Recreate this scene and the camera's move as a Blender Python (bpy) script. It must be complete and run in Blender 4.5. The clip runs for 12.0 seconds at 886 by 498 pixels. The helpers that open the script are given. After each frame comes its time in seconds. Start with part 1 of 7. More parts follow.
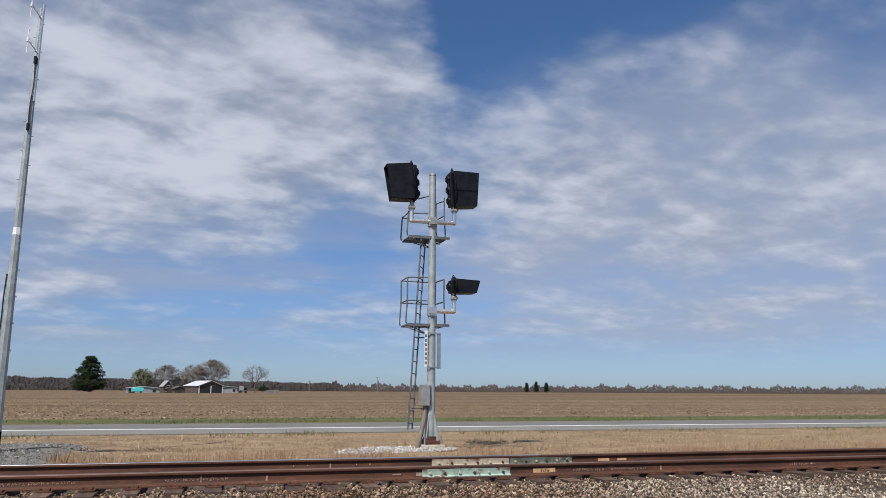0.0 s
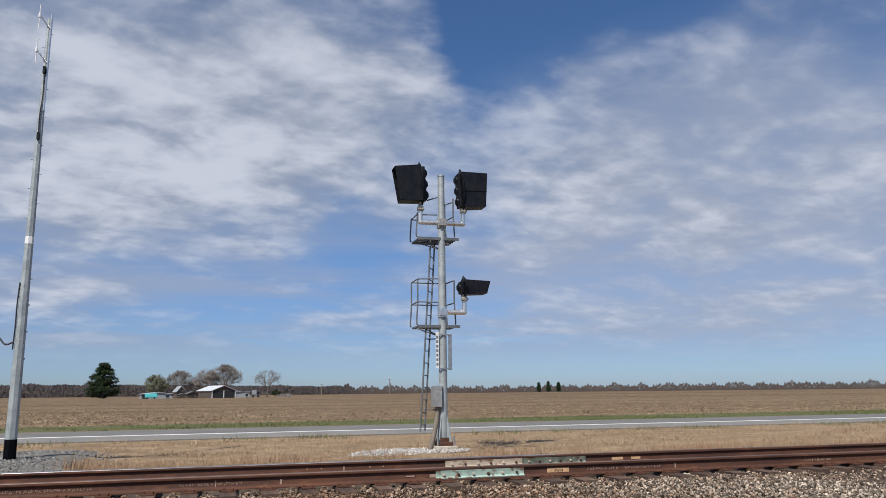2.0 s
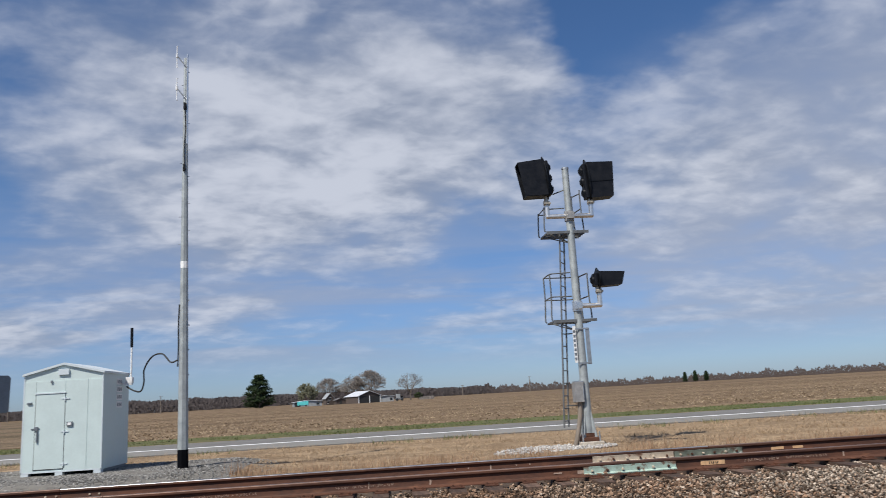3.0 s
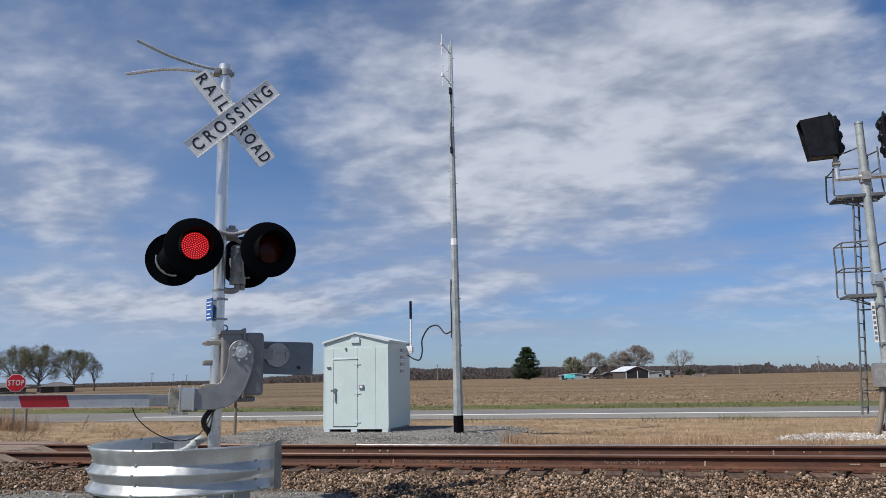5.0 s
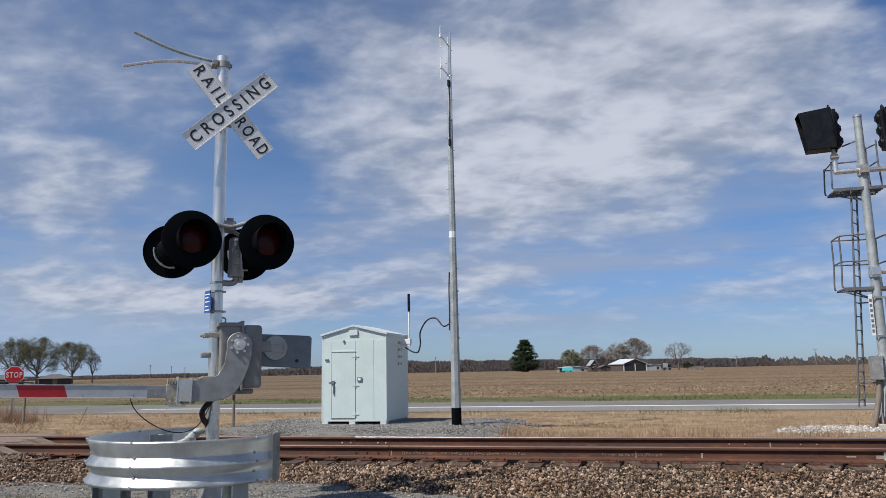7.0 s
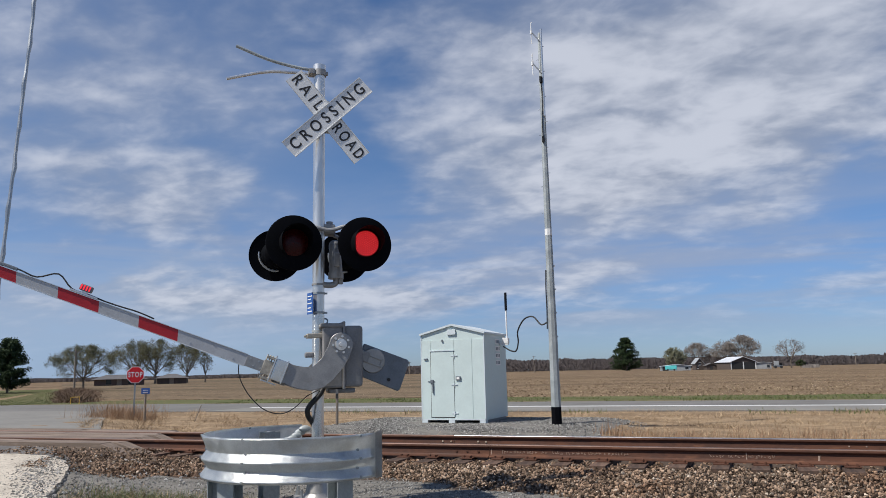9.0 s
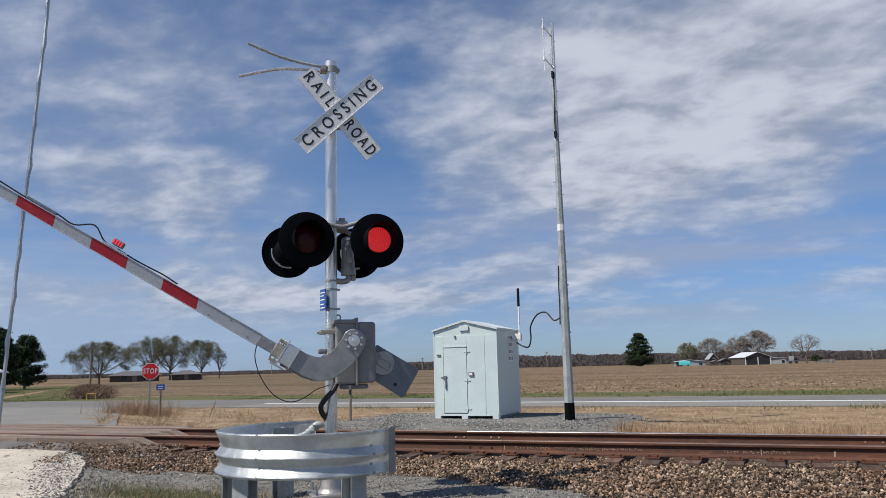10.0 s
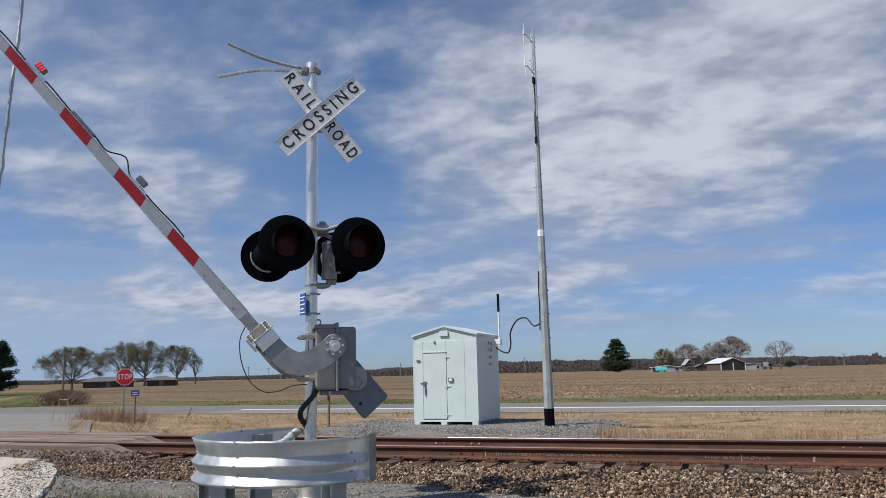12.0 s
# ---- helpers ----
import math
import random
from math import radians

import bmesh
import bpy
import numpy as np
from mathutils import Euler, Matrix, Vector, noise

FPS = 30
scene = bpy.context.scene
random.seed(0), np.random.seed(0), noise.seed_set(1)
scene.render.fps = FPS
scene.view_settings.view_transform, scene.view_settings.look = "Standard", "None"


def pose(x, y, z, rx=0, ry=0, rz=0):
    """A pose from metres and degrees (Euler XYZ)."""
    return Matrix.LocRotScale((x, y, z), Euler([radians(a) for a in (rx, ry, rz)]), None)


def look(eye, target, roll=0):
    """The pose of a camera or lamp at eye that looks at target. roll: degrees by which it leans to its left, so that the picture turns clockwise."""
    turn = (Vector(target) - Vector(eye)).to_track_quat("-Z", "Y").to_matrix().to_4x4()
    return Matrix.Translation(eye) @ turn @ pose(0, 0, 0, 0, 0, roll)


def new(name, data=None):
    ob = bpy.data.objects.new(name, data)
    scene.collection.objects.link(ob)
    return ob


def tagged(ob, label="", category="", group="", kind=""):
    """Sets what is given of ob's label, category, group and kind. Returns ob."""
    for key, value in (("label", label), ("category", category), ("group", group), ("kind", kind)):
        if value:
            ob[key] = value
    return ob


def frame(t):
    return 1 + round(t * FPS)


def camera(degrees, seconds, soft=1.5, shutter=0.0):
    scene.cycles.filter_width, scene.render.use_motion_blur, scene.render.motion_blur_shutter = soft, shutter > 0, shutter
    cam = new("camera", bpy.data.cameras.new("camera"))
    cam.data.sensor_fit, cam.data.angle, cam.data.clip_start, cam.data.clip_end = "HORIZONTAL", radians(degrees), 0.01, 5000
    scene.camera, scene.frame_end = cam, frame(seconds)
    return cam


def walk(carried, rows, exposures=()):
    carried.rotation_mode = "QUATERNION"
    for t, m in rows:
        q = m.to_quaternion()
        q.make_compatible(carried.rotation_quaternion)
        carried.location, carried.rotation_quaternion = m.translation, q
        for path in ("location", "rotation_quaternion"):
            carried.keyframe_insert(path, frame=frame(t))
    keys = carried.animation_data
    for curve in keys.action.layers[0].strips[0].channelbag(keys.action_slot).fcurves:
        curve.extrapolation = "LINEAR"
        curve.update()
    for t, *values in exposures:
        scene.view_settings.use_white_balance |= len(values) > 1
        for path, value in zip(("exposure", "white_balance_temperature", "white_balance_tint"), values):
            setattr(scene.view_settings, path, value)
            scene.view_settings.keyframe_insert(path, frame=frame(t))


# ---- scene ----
# x runs along the track, y across it away from the camera, z up; the rail heads are at z = 0.42
EYE = (0.0, 0.0, 1.5)
TURN = 15.8


def view(yaw, pitch, roll, right=0.0, ahead=0.0):
    a = radians(yaw - TURN)
    x = right * math.cos(a) - ahead * math.sin(a)
    y = right * math.sin(a) + ahead * math.cos(a)
    return pose(EYE[0] + x, EYE[1] + y, EYE[2], 90 + pitch, roll, yaw - TURN)


cam = camera(60.8, 12.0, soft=0.5, shutter=0.08)
walk(cam, [
    (0.0, view(-0.48, 10.61, -0.29)), (0.5, view(-0.47, 10.76, -0.32)), (1.0, view(-0.45, 10.78, -0.38)),
    (1.5, view(-0.26, 10.76, -0.17)), (2.0, view(0.42, 10.70, 0.61)), (2.3, view(1.2, 10.8, 1.4)), (2.5, view(2.12, 10.88, 2.01)),
    (2.6, view(3.0, 10.9, 2.3)), (2.8, view(5.9, 10.95, 2.9)), (3.0, view(10.88, 10.92, 3.26)),
    (3.2, view(16.89, 10.37, 3.0)), (3.3, view(20.1, 10.15, 2.7)), (3.4, view(23.0, 10.03, 2.4)),
    (3.5, view(25.34, 9.98, 2.16)), (3.7, view(28.94, 9.64, 1.63)), (4.0, view(30.8, 9.6, 1.4)), (4.5, view(30.9, 9.65, 1.25)),
    (5.3, view(30.15, 9.75, 1.12)), (5.5, view(29.83, 9.69, 1.10)), (6.0, view(29.69, 9.46, 1.07)),
    (6.5, view(29.93, 9.32, 1.15)), (6.7, view(30.14, 9.25, 1.15)), (7.4, view(31.0, 9.1, 1.05)), (7.9, view(32.3, 9.02, 1.0)),
    (8.3, view(34.07, 9.04, 0.99)), (8.5, view(35.25, 9.11, 1.04)), (9.0, view(37.81, 9.25, 1.26)),
    (9.5, view(38.84, 9.13, 1.36)), (10.0, view(38.77, 8.97, 1.36)), (10.5, view(38.43, 9.05, 1.48)),
    (11.0, view(38.17, 9.27, 1.53)), (11.5, view(37.6, 9.32, 1.45, -0.015, 0.03)), (12.0, view(37.13, 9.35, 1.36, -0.04, 0.08))])

# ---- sky, sun ----
SUN_ELEV, SUN_TURN = 53.0, 221.0
SUN_WAY = Vector((math.sin(radians(SUN_TURN)) * math.cos(radians(SUN_ELEV)), math.cos(radians(SUN_TURN)) * math.cos(radians(SUN_ELEV)), math.sin(radians(SUN_ELEV))))
sun = new("sun", bpy.data.lights.new("sun", "SUN"))
sun.data.energy, sun.data.angle, sun.data.color = 5.0, radians(0.6), (1.0, 0.95, 0.88)
sun.matrix_world = look(SUN_WAY * 50, (0, 0, 0))
scene.view_settings.exposure = 0.0


class Nodes:
    """Short hand for node trees: each call adds a node and returns it."""

    def __init__(self, tree):
        self.t = tree

    def add(self, kind, **props):
        n = self.t.nodes.new(kind)
        for k, v in props.items():
            setattr(n, k, v)
        return n

    def link(self, a, b):
        self.t.links.new(a, b)

    def put(self, socket, v):
        if isinstance(v, bpy.types.NodeSocket):
            self.t.links.new(v, socket)
        elif isinstance(v, (tuple, list)) and len(v) == 3 and socket.type == "RGBA":
            socket.default_value = (*v, 1.0)
        else:
            socket.default_value = v

    def math(self, op, a, b=0.0, c=None, clamp=False):
        n = self.add("ShaderNodeMath", operation=op, use_clamp=clamp)
        self.put(n.inputs[0], a), self.put(n.inputs[1], b)
        if c is not None:
            self.put(n.inputs[2], c)
        return n.outputs[0]

    def vmath(self, op, a, b=(0.0, 0.0, 0.0)):
        n = self.add("ShaderNodeVectorMath", operation=op)
        self.put(n.inputs[0], a), self.put(n.inputs[1], b)
        return n.outputs["Value"] if op in ("DOT_PRODUCT", "LENGTH") else n.outputs["Vector"]

    def ramp(self, v, lo, hi, a=0.0, b=1.0, smooth=True):
        n = self.add("ShaderNodeMapRange", interpolation_type="SMOOTHSTEP" if smooth else "LINEAR")
        for i, x in enumerate((v, lo, hi, a, b)):
            self.put(n.inputs[i], x)
        return n.outputs[0]

    def mix(self, f, a, b, blend="MIX"):
        n = self.add("ShaderNodeMix", data_type="RGBA", blend_type=blend)
        self.put(n.inputs[0], f), self.put(n.inputs[6], a), self.put(n.inputs[7], b)
        return n.outputs[2]

    def noise(self, vec, scale, detail=4.0, rough=0.55, distort=0.0):
        n = self.add("ShaderNodeTexNoise")
        if vec is not None:
            self.link(vec, n.inputs["Vector"])
        n.inputs["Scale"].default_value, n.inputs["Detail"].default_value = scale, detail
        n.inputs["Roughness"].default_value, n.inputs["Distortion"].default_value = rough, distort
        return n.outputs["Fac"]


def make_world():
    w = bpy.data.worlds.new("world")
    w.use_nodes = True
    scene.world = w
    n = Nodes(w.node_tree)
    back = w.node_tree.nodes["Background"]
    sky = n.add("ShaderNodeTexSky", sky_type="NISHITA", sun_disc=False)
    sky.sun_elevation, sky.sun_rotation = radians(SUN_ELEV), radians(SUN_TURN)
    sky.air_density, sky.dust_density, sky.ozone_density = 1.0, 0.3, 2.0
    way = n.vmath("NORMALIZE", n.add("ShaderNodeTexCoord").outputs["Generated"])
    sep = n.add("ShaderNodeSeparateXYZ")
    n.link(way, sep.inputs[0])
    high = n.math("MAXIMUM", sep.outputs[2], 0.0)
    # the cloud sheet lies flat overhead; its ribs are drawn out along one wind
    up = n.math("ADD", high, 0.24)
    comb = n.add("ShaderNodeCombineXYZ")
    n.link(n.math("DIVIDE", sep.outputs[0], up), comb.inputs[0])
    n.link(n.math("DIVIDE", sep.outputs[1], up), comb.inputs[1])
    rot = n.add("ShaderNodeMapping")
    n.link(comb.outputs[0], rot.inputs[0])
    rot.inputs["Rotation"].default_value = (0, 0, radians(-22))
    rot.inputs["Scale"].default_value = (0.80, 1.0, 1.0)
    rot.inputs["Location"].default_value = (3.1, 1.7, 0)
    sheet = rot.outputs[0]
    big = n.noise(sheet, 1.5, 3, 0.5, 0.3)
    mid = n.noise(sheet, 5.0, 4, 0.48, 0.35)
    fine = n.noise(sheet, 15.0, 5, 0.52, 0.25)
    dens = n.math("ADD", n.math("MULTIPLY", big, 0.56), n.math("ADD", n.math("MULTIPLY", mid, 0.52), n.math("MULTIPLY", fine, 0.24)))
    # the banks and clear gaps of this sky, their outlines frayed
    deg = 180 / math.pi
    fray = n.add("ShaderNodeTexNoise")
    n.link(sheet, fray.inputs["Vector"])
    fray.inputs["Scale"].default_value, fray.inputs["Detail"].default_value = 3.6, 5.0
    fsep = n.add("ShaderNodeSeparateXYZ")
    n.link(fray.outputs["Color"], fsep.inputs[0])
    az = n.math("MULTIPLY", n.math("ARCTAN2", n.math("MULTIPLY", sep.outputs[0], -1.0), sep.outputs[1]), deg)
    el = n.math("MULTIPLY", n.math("ARCSINE", sep.outputs[2]), deg)
    az = n.math("ADD", az, n.math("MULTIPLY", n.math("SUBTRACT", fsep.outputs[0], 0.5), 16.0))
    el = n.math("ADD", el, n.math("MULTIPLY", n.math("SUBTRACT", fsep.outputs[1], 0.5), n.ramp(el, 2.0, 16.0, 1.5, 9.0, False)))
    for a, e, wide, tall, weight in CLOUD_BANKS:
        u = n.math("DIVIDE", n.math("SUBTRACT", az, a), wide)
        v = n.math("DIVIDE", n.math("SUBTRACT", el, e), tall)
        far = n.math("SQRT", n.math("ADD", n.math("MULTIPLY", u, u), n.math("MULTIPLY", v, v)))
        dens = n.math("ADD", dens, n.ramp(far, 1.0, 0.25, 0.0, weight))
    cover = n.ramp(dens, 0.44, 1.06)
    cover = n.math("MULTIPLY", cover, n.ramp(sep.outputs[2], 0.92, 0.62, 0.35, 1.0))
    low = n.ramp(sep.outputs[2], 0.02, 0.11)
    cover = n.math("MULTIPLY", cover, n.math("ADD", n.math("MULTIPLY", low, 0.88), 0.06))
    # thick ribs are white, the thin cloud between them greyer
    body = n.ramp(n.math("ADD", n.math("MULTIPLY", mid, 0.55), n.math("ADD", n.math("MULTIPLY", fine, 0.35), n.math("MULTIPLY", dens, 0.25))), 0.50, 0.84)
    white = n.mix(body, (2.95, 3.40, 4.40), (6.15, 6.48, 7.35))
    blue = n.mix(1.0, sky.outputs[0], n.mix(n.ramp(sep.outputs[2], 0.0, 0.30), SKY_LOW, SKY_TINT), "MULTIPLY")
    # thin level streaks of haze low in the sky
    flat = n.add("ShaderNodeMapping")
    n.link(way, flat.inputs[0])
    flat.inputs["Scale"].default_value = (1.6, 1.6, 22.0)
    flat.inputs["Rotation"].default_value = (radians(1.2), radians(-1.0), 0)
    streak = n.ramp(n.noise(flat.outputs[0], 1.0, 5, 0.55, 0.4), 0.42, 0.66)
    streak = n.math("MULTIPLY", streak, n.math("MULTIPLY", n.ramp(sep.outputs[2], 0.02, 0.07), n.ramp(sep.outputs[2], 0.26, 0.12)))
    blue = n.mix(n.math("MULTIPLY", streak, 0.5), blue, (3.5, 3.85, 4.9))
    haze = n.math("MULTIPLY", n.ramp(az, 20.0, 44.0), n.ramp(el, 12.0, 3.0))
    blue = n.mix(n.math("MULTIPLY", haze, 0.8), blue, (3.3, 4.5, 6.4))
    thin = None
    for a, e, wide, tall, weight in VEILS:
        u = n.math("DIVIDE", n.math("SUBTRACT", az, a), wide)
        v = n.math("DIVIDE", n.math("SUBTRACT", el, e), tall)
        far = n.math("SQRT", n.math("ADD", n.math("MULTIPLY", u, u), n.math("MULTIPLY", v, v)))
        one = n.ramp(far, 1.0, 0.35, 0.0, weight)
        thin = one if thin is None else n.math("MAXIMUM", thin, one)
    thin = n.math("MULTIPLY", n.math("MULTIPLY", thin, low), n.ramp(n.math("ADD", n.math("MULTIPLY", big, 0.7), n.math("MULTIPLY", mid, 0.3)), 0.30, 0.66, 0.55, 1.0))
    blue = n.mix(thin, blue, (4.05, 4.42, 5.40))
    n.link(n.mix(n.math("MULTIPLY", cover, 0.94), blue, white), back.inputs[0])
    back.inputs[1].default_value = 0.1


SKY_TINT, SKY_LOW = (0.51, 0.71, 0.95), (0.47, 0.635, 1.02)
# heading, height, half width, half height (degrees), weight
CLOUD_BANKS = [(2, 20, 26, 15, 0.42), (20, 26, 10, 6, 0.12), (-20, 26, 8, 6, -0.60), (-31, 31, 15, 7, -0.36), (-38, 16, 24, 14, 0.08), (-24, 16, 8, 5, 0.16),
               (-8, 11, 7, 4, -0.26), (4, 8, 14, 4, -0.16), (31, 14, 8, 8, -0.22), (33, 26, 9, 6, 0.04), (46, 20, 13, 10, 0.08),
               (44, 13, 10, 4, 0.15), (48, 8.5, 10, 2.2, -0.26), (33, 5.6, 18, 2.8, 0.36), (14, 7, 10, 2.8, 0.14), (-2, 13, 9, 5, -0.10)]
# thin even cloud: heading, height, half width, half height (degrees), weight
VEILS = [(-40, 12, 29, 17, 0.82), (-30, 8, 20, 7, 0.74), (6, 16, 26, 14, 0.36), (40, 4, 26, 8, 0.30), (44, 17, 24, 15, 0.26)]
make_world()

# ---- materials ----
def surface(name, base, vary=0.25, scale=6.0, rough=0.7, metal=0.0, bump=0.0, bump_scale=40.0, tints=(), grain=None, per_piece=0.0, rough_vary=0.1, spec=0.5):
    """A painted, mineral or metal surface: broad and fine changes of tone, stains of other tints, relief. tints: (colour, scale, from, to, strength)."""
    m = bpy.data.materials.new(name)
    m.use_nodes = True
    n = Nodes(m.node_tree)
    b = m.node_tree.nodes["Principled BSDF"]
    geo = n.add("ShaderNodeTexCoord").outputs["Object"]
    if grain:
        mp = n.add("ShaderNodeMapping")
        n.link(geo, mp.inputs[0])
        mp.inputs["Scale"].default_value = grain
        vec = mp.outputs[0]
    else:
        vec = geo
    broad = n.noise(vec, scale, 4)
    fine = n.noise(vec, scale * 9, 5, 0.65)
    tone = n.math("ADD", n.math("MULTIPLY", broad, 0.6), n.math("MULTIPLY", fine, 0.4))
    lo = tuple(c * (1 - vary) for c in base)
    hi = tuple(min(1.0, c * (1 + vary)) for c in base)
    col = n.mix(n.ramp(tone, 0.35, 0.65), lo, hi)
    for tint, sc, f, t, k in tints:
        col = n.mix(n.math("MULTIPLY", n.ramp(n.noise(vec, sc, 5, 0.6, 0.3), f, t), k), col, tint)
    if per_piece:
        r = n.add("ShaderNodeObjectInfo").outputs["Random"]
        isl = n.add("ShaderNodeNewGeometry").outputs["Random Per Island"]
        v = n.math("FRACT", n.math("ADD", r, isl))
        v = n.math("POWER", v, 1.6)
        col = n.mix(1.0, col, n.mix(v, (1 - per_piece,) * 3, (1 + 1.3 * per_piece,) * 3), "MULTIPLY")
    n.put(b.inputs["Base Color"], col)
    n.put(b.inputs["Roughness"], n.ramp(broad, 0.3, 0.7, max(0.02, rough - rough_vary), min(1, rough + rough_vary)))
    b.inputs["Metallic"].default_value = metal
    b.inputs["Specular IOR Level"].default_value = spec
    if bump:
        bn = n.add("ShaderNodeBump")
        bn.inputs["Strength"].default_value, bn.inputs["Distance"].default_value = 0.6, bump
        n.link(n.noise(vec, bump_scale, 6, 0.6), bn.inputs["Height"])
        n.link(bn.outputs[0], b.inputs["Normal"])
    return m


def glow(name, colour, strength, base=(0.2, 0.02, 0.02)):
    m = bpy.data.materials.new(name)
    m.use_nodes = True
    b = m.node_tree.nodes["Principled BSDF"]
    b.inputs["Base Color"].default_value = (*base, 1)
    b.inputs["Emission Color"].default_value = (*colour, 1)
    b.inputs["Emission Strength"].default_value = strength
    return m


def leafy(name, a, b_, rough=0.7, through=0.15):
    m = bpy.data.materials.new(name)
    m.use_nodes = True
    n = Nodes(m.node_tree)
    p = m.node_tree.nodes["Principled BSDF"]
    isl = n.add("ShaderNodeNewGeometry").outputs["Random Per Island"]
    big = n.noise(n.add("ShaderNodeTexCoord").outputs["Object"], 0.35, 3)
    n.put(p.inputs["Base Color"], n.mix(n.math("FRACT", n.math("ADD", isl, big)), a, b_))
    p.inputs["Roughness"].default_value = rough
    p.inputs["Specular IOR Level"].default_value = 0.2
    return m


GALV = surface("galvanized_steel", (0.42, 0.44, 0.45), 0.16, 5, 0.42, 0.75, 0.002, 60, [((0.28, 0.29, 0.30), 3, 0.55, 0.75, 0.5)])
GALV_DULL = surface("weathered_galvanized_steel", (0.36, 0.39, 0.39), 0.18, 4, 0.6, 0.35, 0.002, 50, [((0.22, 0.23, 0.22), 6, 0.55, 0.8, 0.6)])
GUARD = surface("bright_galvanized_guardrail", (0.80, 0.82, 0.81), 0.09, 7, 0.38, 0.85, 0.0008, 30, [((0.60, 0.62, 0.61), 3.5, 0.50, 0.72, 0.5), ((0.88, 0.90, 0.89), 13, 0.55, 0.7, 0.4)])
ALU = surface("cast_aluminium", (0.38, 0.37, 0.355), 0.12, 8, 0.45, 0.7, 0.002, 80, [((0.30, 0.29, 0.27), 5, 0.58, 0.78, 0.5)])
ALU_POLE = surface("aluminium_pole", (0.74, 0.725, 0.69), 0.10, 3, 0.32, 0.85, 0.001, 60, [((0.40, 0.37, 0.33), 9, 0.60, 0.80, 0.5)], (1, 1, 0.25))
MECH = surface("grey_painted_cast_housing", (0.235, 0.228, 0.22), 0.16, 6, 0.55, 0.2, 0.002, 70, [((0.26, 0.24, 0.22), 5, 0.56, 0.75, 0.5)])
CAST = surface("silver_painted_iron", (0.315, 0.31, 0.30), 0.16, 10, 0.55, 0.3, 0.002, 70, [((0.20, 0.17, 0.14), 7, 0.6, 0.8, 0.5)])
COUNTER = surface("grey_counterweight_steel", (0.17, 0.19, 0.21), 0.15, 8, 0.5, 0.2, 0.002, 60, [((0.10, 0.09, 0.08), 9, 0.6, 0.8, 0.5)])
BRASS = surface("tarnished_brass_clamp", (0.42, 0.38, 0.31), 0.25, 20, 0.5, 0.5)
BLACK = surface("black_enamel", (0.005, 0.006, 0.008), 0.3, 8, 0.5, 0.0, 0.001, 50, spec=0.2)
HOOD_BLACK = surface("satin_black_hood", (0.007, 0.008, 0.011), 0.3, 5, 0.5, 0.0, 0.001, 40, spec=0.22)
BLACK_FLAT = surface("flat_black_paint", (0.003, 0.0035, 0.005), 0.3, 8, 0.75, 0.0, 0.001, 50, spec=0.06)
RUBBER = surface("black_rubber", (0.02, 0.02, 0.02), 0.3, 12, 0.6)
LENS = surface("dark_red_lens", (0.040, 0.002, 0.002), 0.15, 30, 0.3, 0.0, spec=0.2)
LED_RED = glow("lit_red_led", (1.0, 0.045, 0.05), 1.7)
ARM_GLOW = glow("lit_arm_lamp_lens", (1.0, 0.03, 0.06), 0.9)
LED_BODY = glow("lit_red_lens", (1.0, 0.004, 0.008), 0.16)
SIGN_WHITE = surface("white_reflective_sheet", (0.77, 0.77, 0.75), 0.05, 5, 0.55, 0.0, 0, 0, [((0.45, 0.44, 0.42), 8, 0.62, 0.85, 0.3)])
SIGN_BLACK = surface("black_sign_ink", (0.02, 0.02, 0.022), 0.1, 5, 0.6)
SIGN_RED = surface("red_sign_sheet", (0.74, 0.016, 0.024), 0.08, 5, 0.5)
SIGN_BLUE = surface("blue_sign_sheet", (0.03, 0.10, 0.33), 0.1, 8, 0.5)
PAINT_WHITE = surface("white_paint", (0.78, 0.78, 0.76), 0.06, 5, 0.6, 0, 0, 0, [((0.5, 0.48, 0.44), 9, 0.6, 0.85, 0.4)])
ARM_RED = surface("red_gate_sheet", (0.42, 0.012, 0.02), 0.10, 7, 0.45, 0, 0, 0, [((0.25, 0.01, 0.015), 10, 0.6, 0.8, 0.5)])
ARM_WHITE = surface("silver_white_gate_sheet", (0.44, 0.45, 0.46), 0.10, 7, 0.45, 0.0, 0, 0, [((0.30, 0.30, 0.29), 9, 0.55, 0.8, 0.5)])
HUT = surface("pale_blue_grey_metal_paint", (0.55, 0.645, 0.625), 0.04, 2, 0.4, 0.0, 0.0006, 8, [((0.50, 0.585, 0.57), 4, 0.58, 0.8, 0.4)], spec=0.4)
HUT_TRIM = surface("pale_grey_trim", (0.58, 0.64, 0.66), 0.05, 3, 0.45)
DARK = surface("opening_shade_and_dark_metal", (0.03, 0.03, 0.03), 0.2, 8, 0.8)
RUST = surface("rusty_rail_steel", (0.088, 0.035, 0.019), 0.32, 3.5, 0.75, 0.15, 0.004, 55, [((0.06, 0.028, 0.020), 1.3, 0.5, 0.7, 0.7), ((0.19, 0.08, 0.04), 9, 0.56, 0.74, 0.6)], (0.35, 1, 1))
RAIL_TOP = surface("polished_rail_head", (0.50, 0.49, 0.48), 0.2, 3, 0.35, 0.95, 0, 0, [((0.28, 0.22, 0.18), 4, 0.55, 0.8, 0.5)], (0.2, 3, 1))
RAIL_DULL = surface("worn_brown_rail_head", (0.20, 0.13, 0.10), 0.2, 3, 0.5, 0.5, 0, 0, [((0.10, 0.06, 0.045), 2, 0.5, 0.75, 0.6)], (0.2, 3, 1))
# galvanized steel darkened as seen against the sky; the shade is in the colour
GALV_BACKLIT = surface("backlit_galvanized_steel", (0.13, 0.138, 0.143), 0.2, 5, 0.6, 0.3, 0.002, 50)
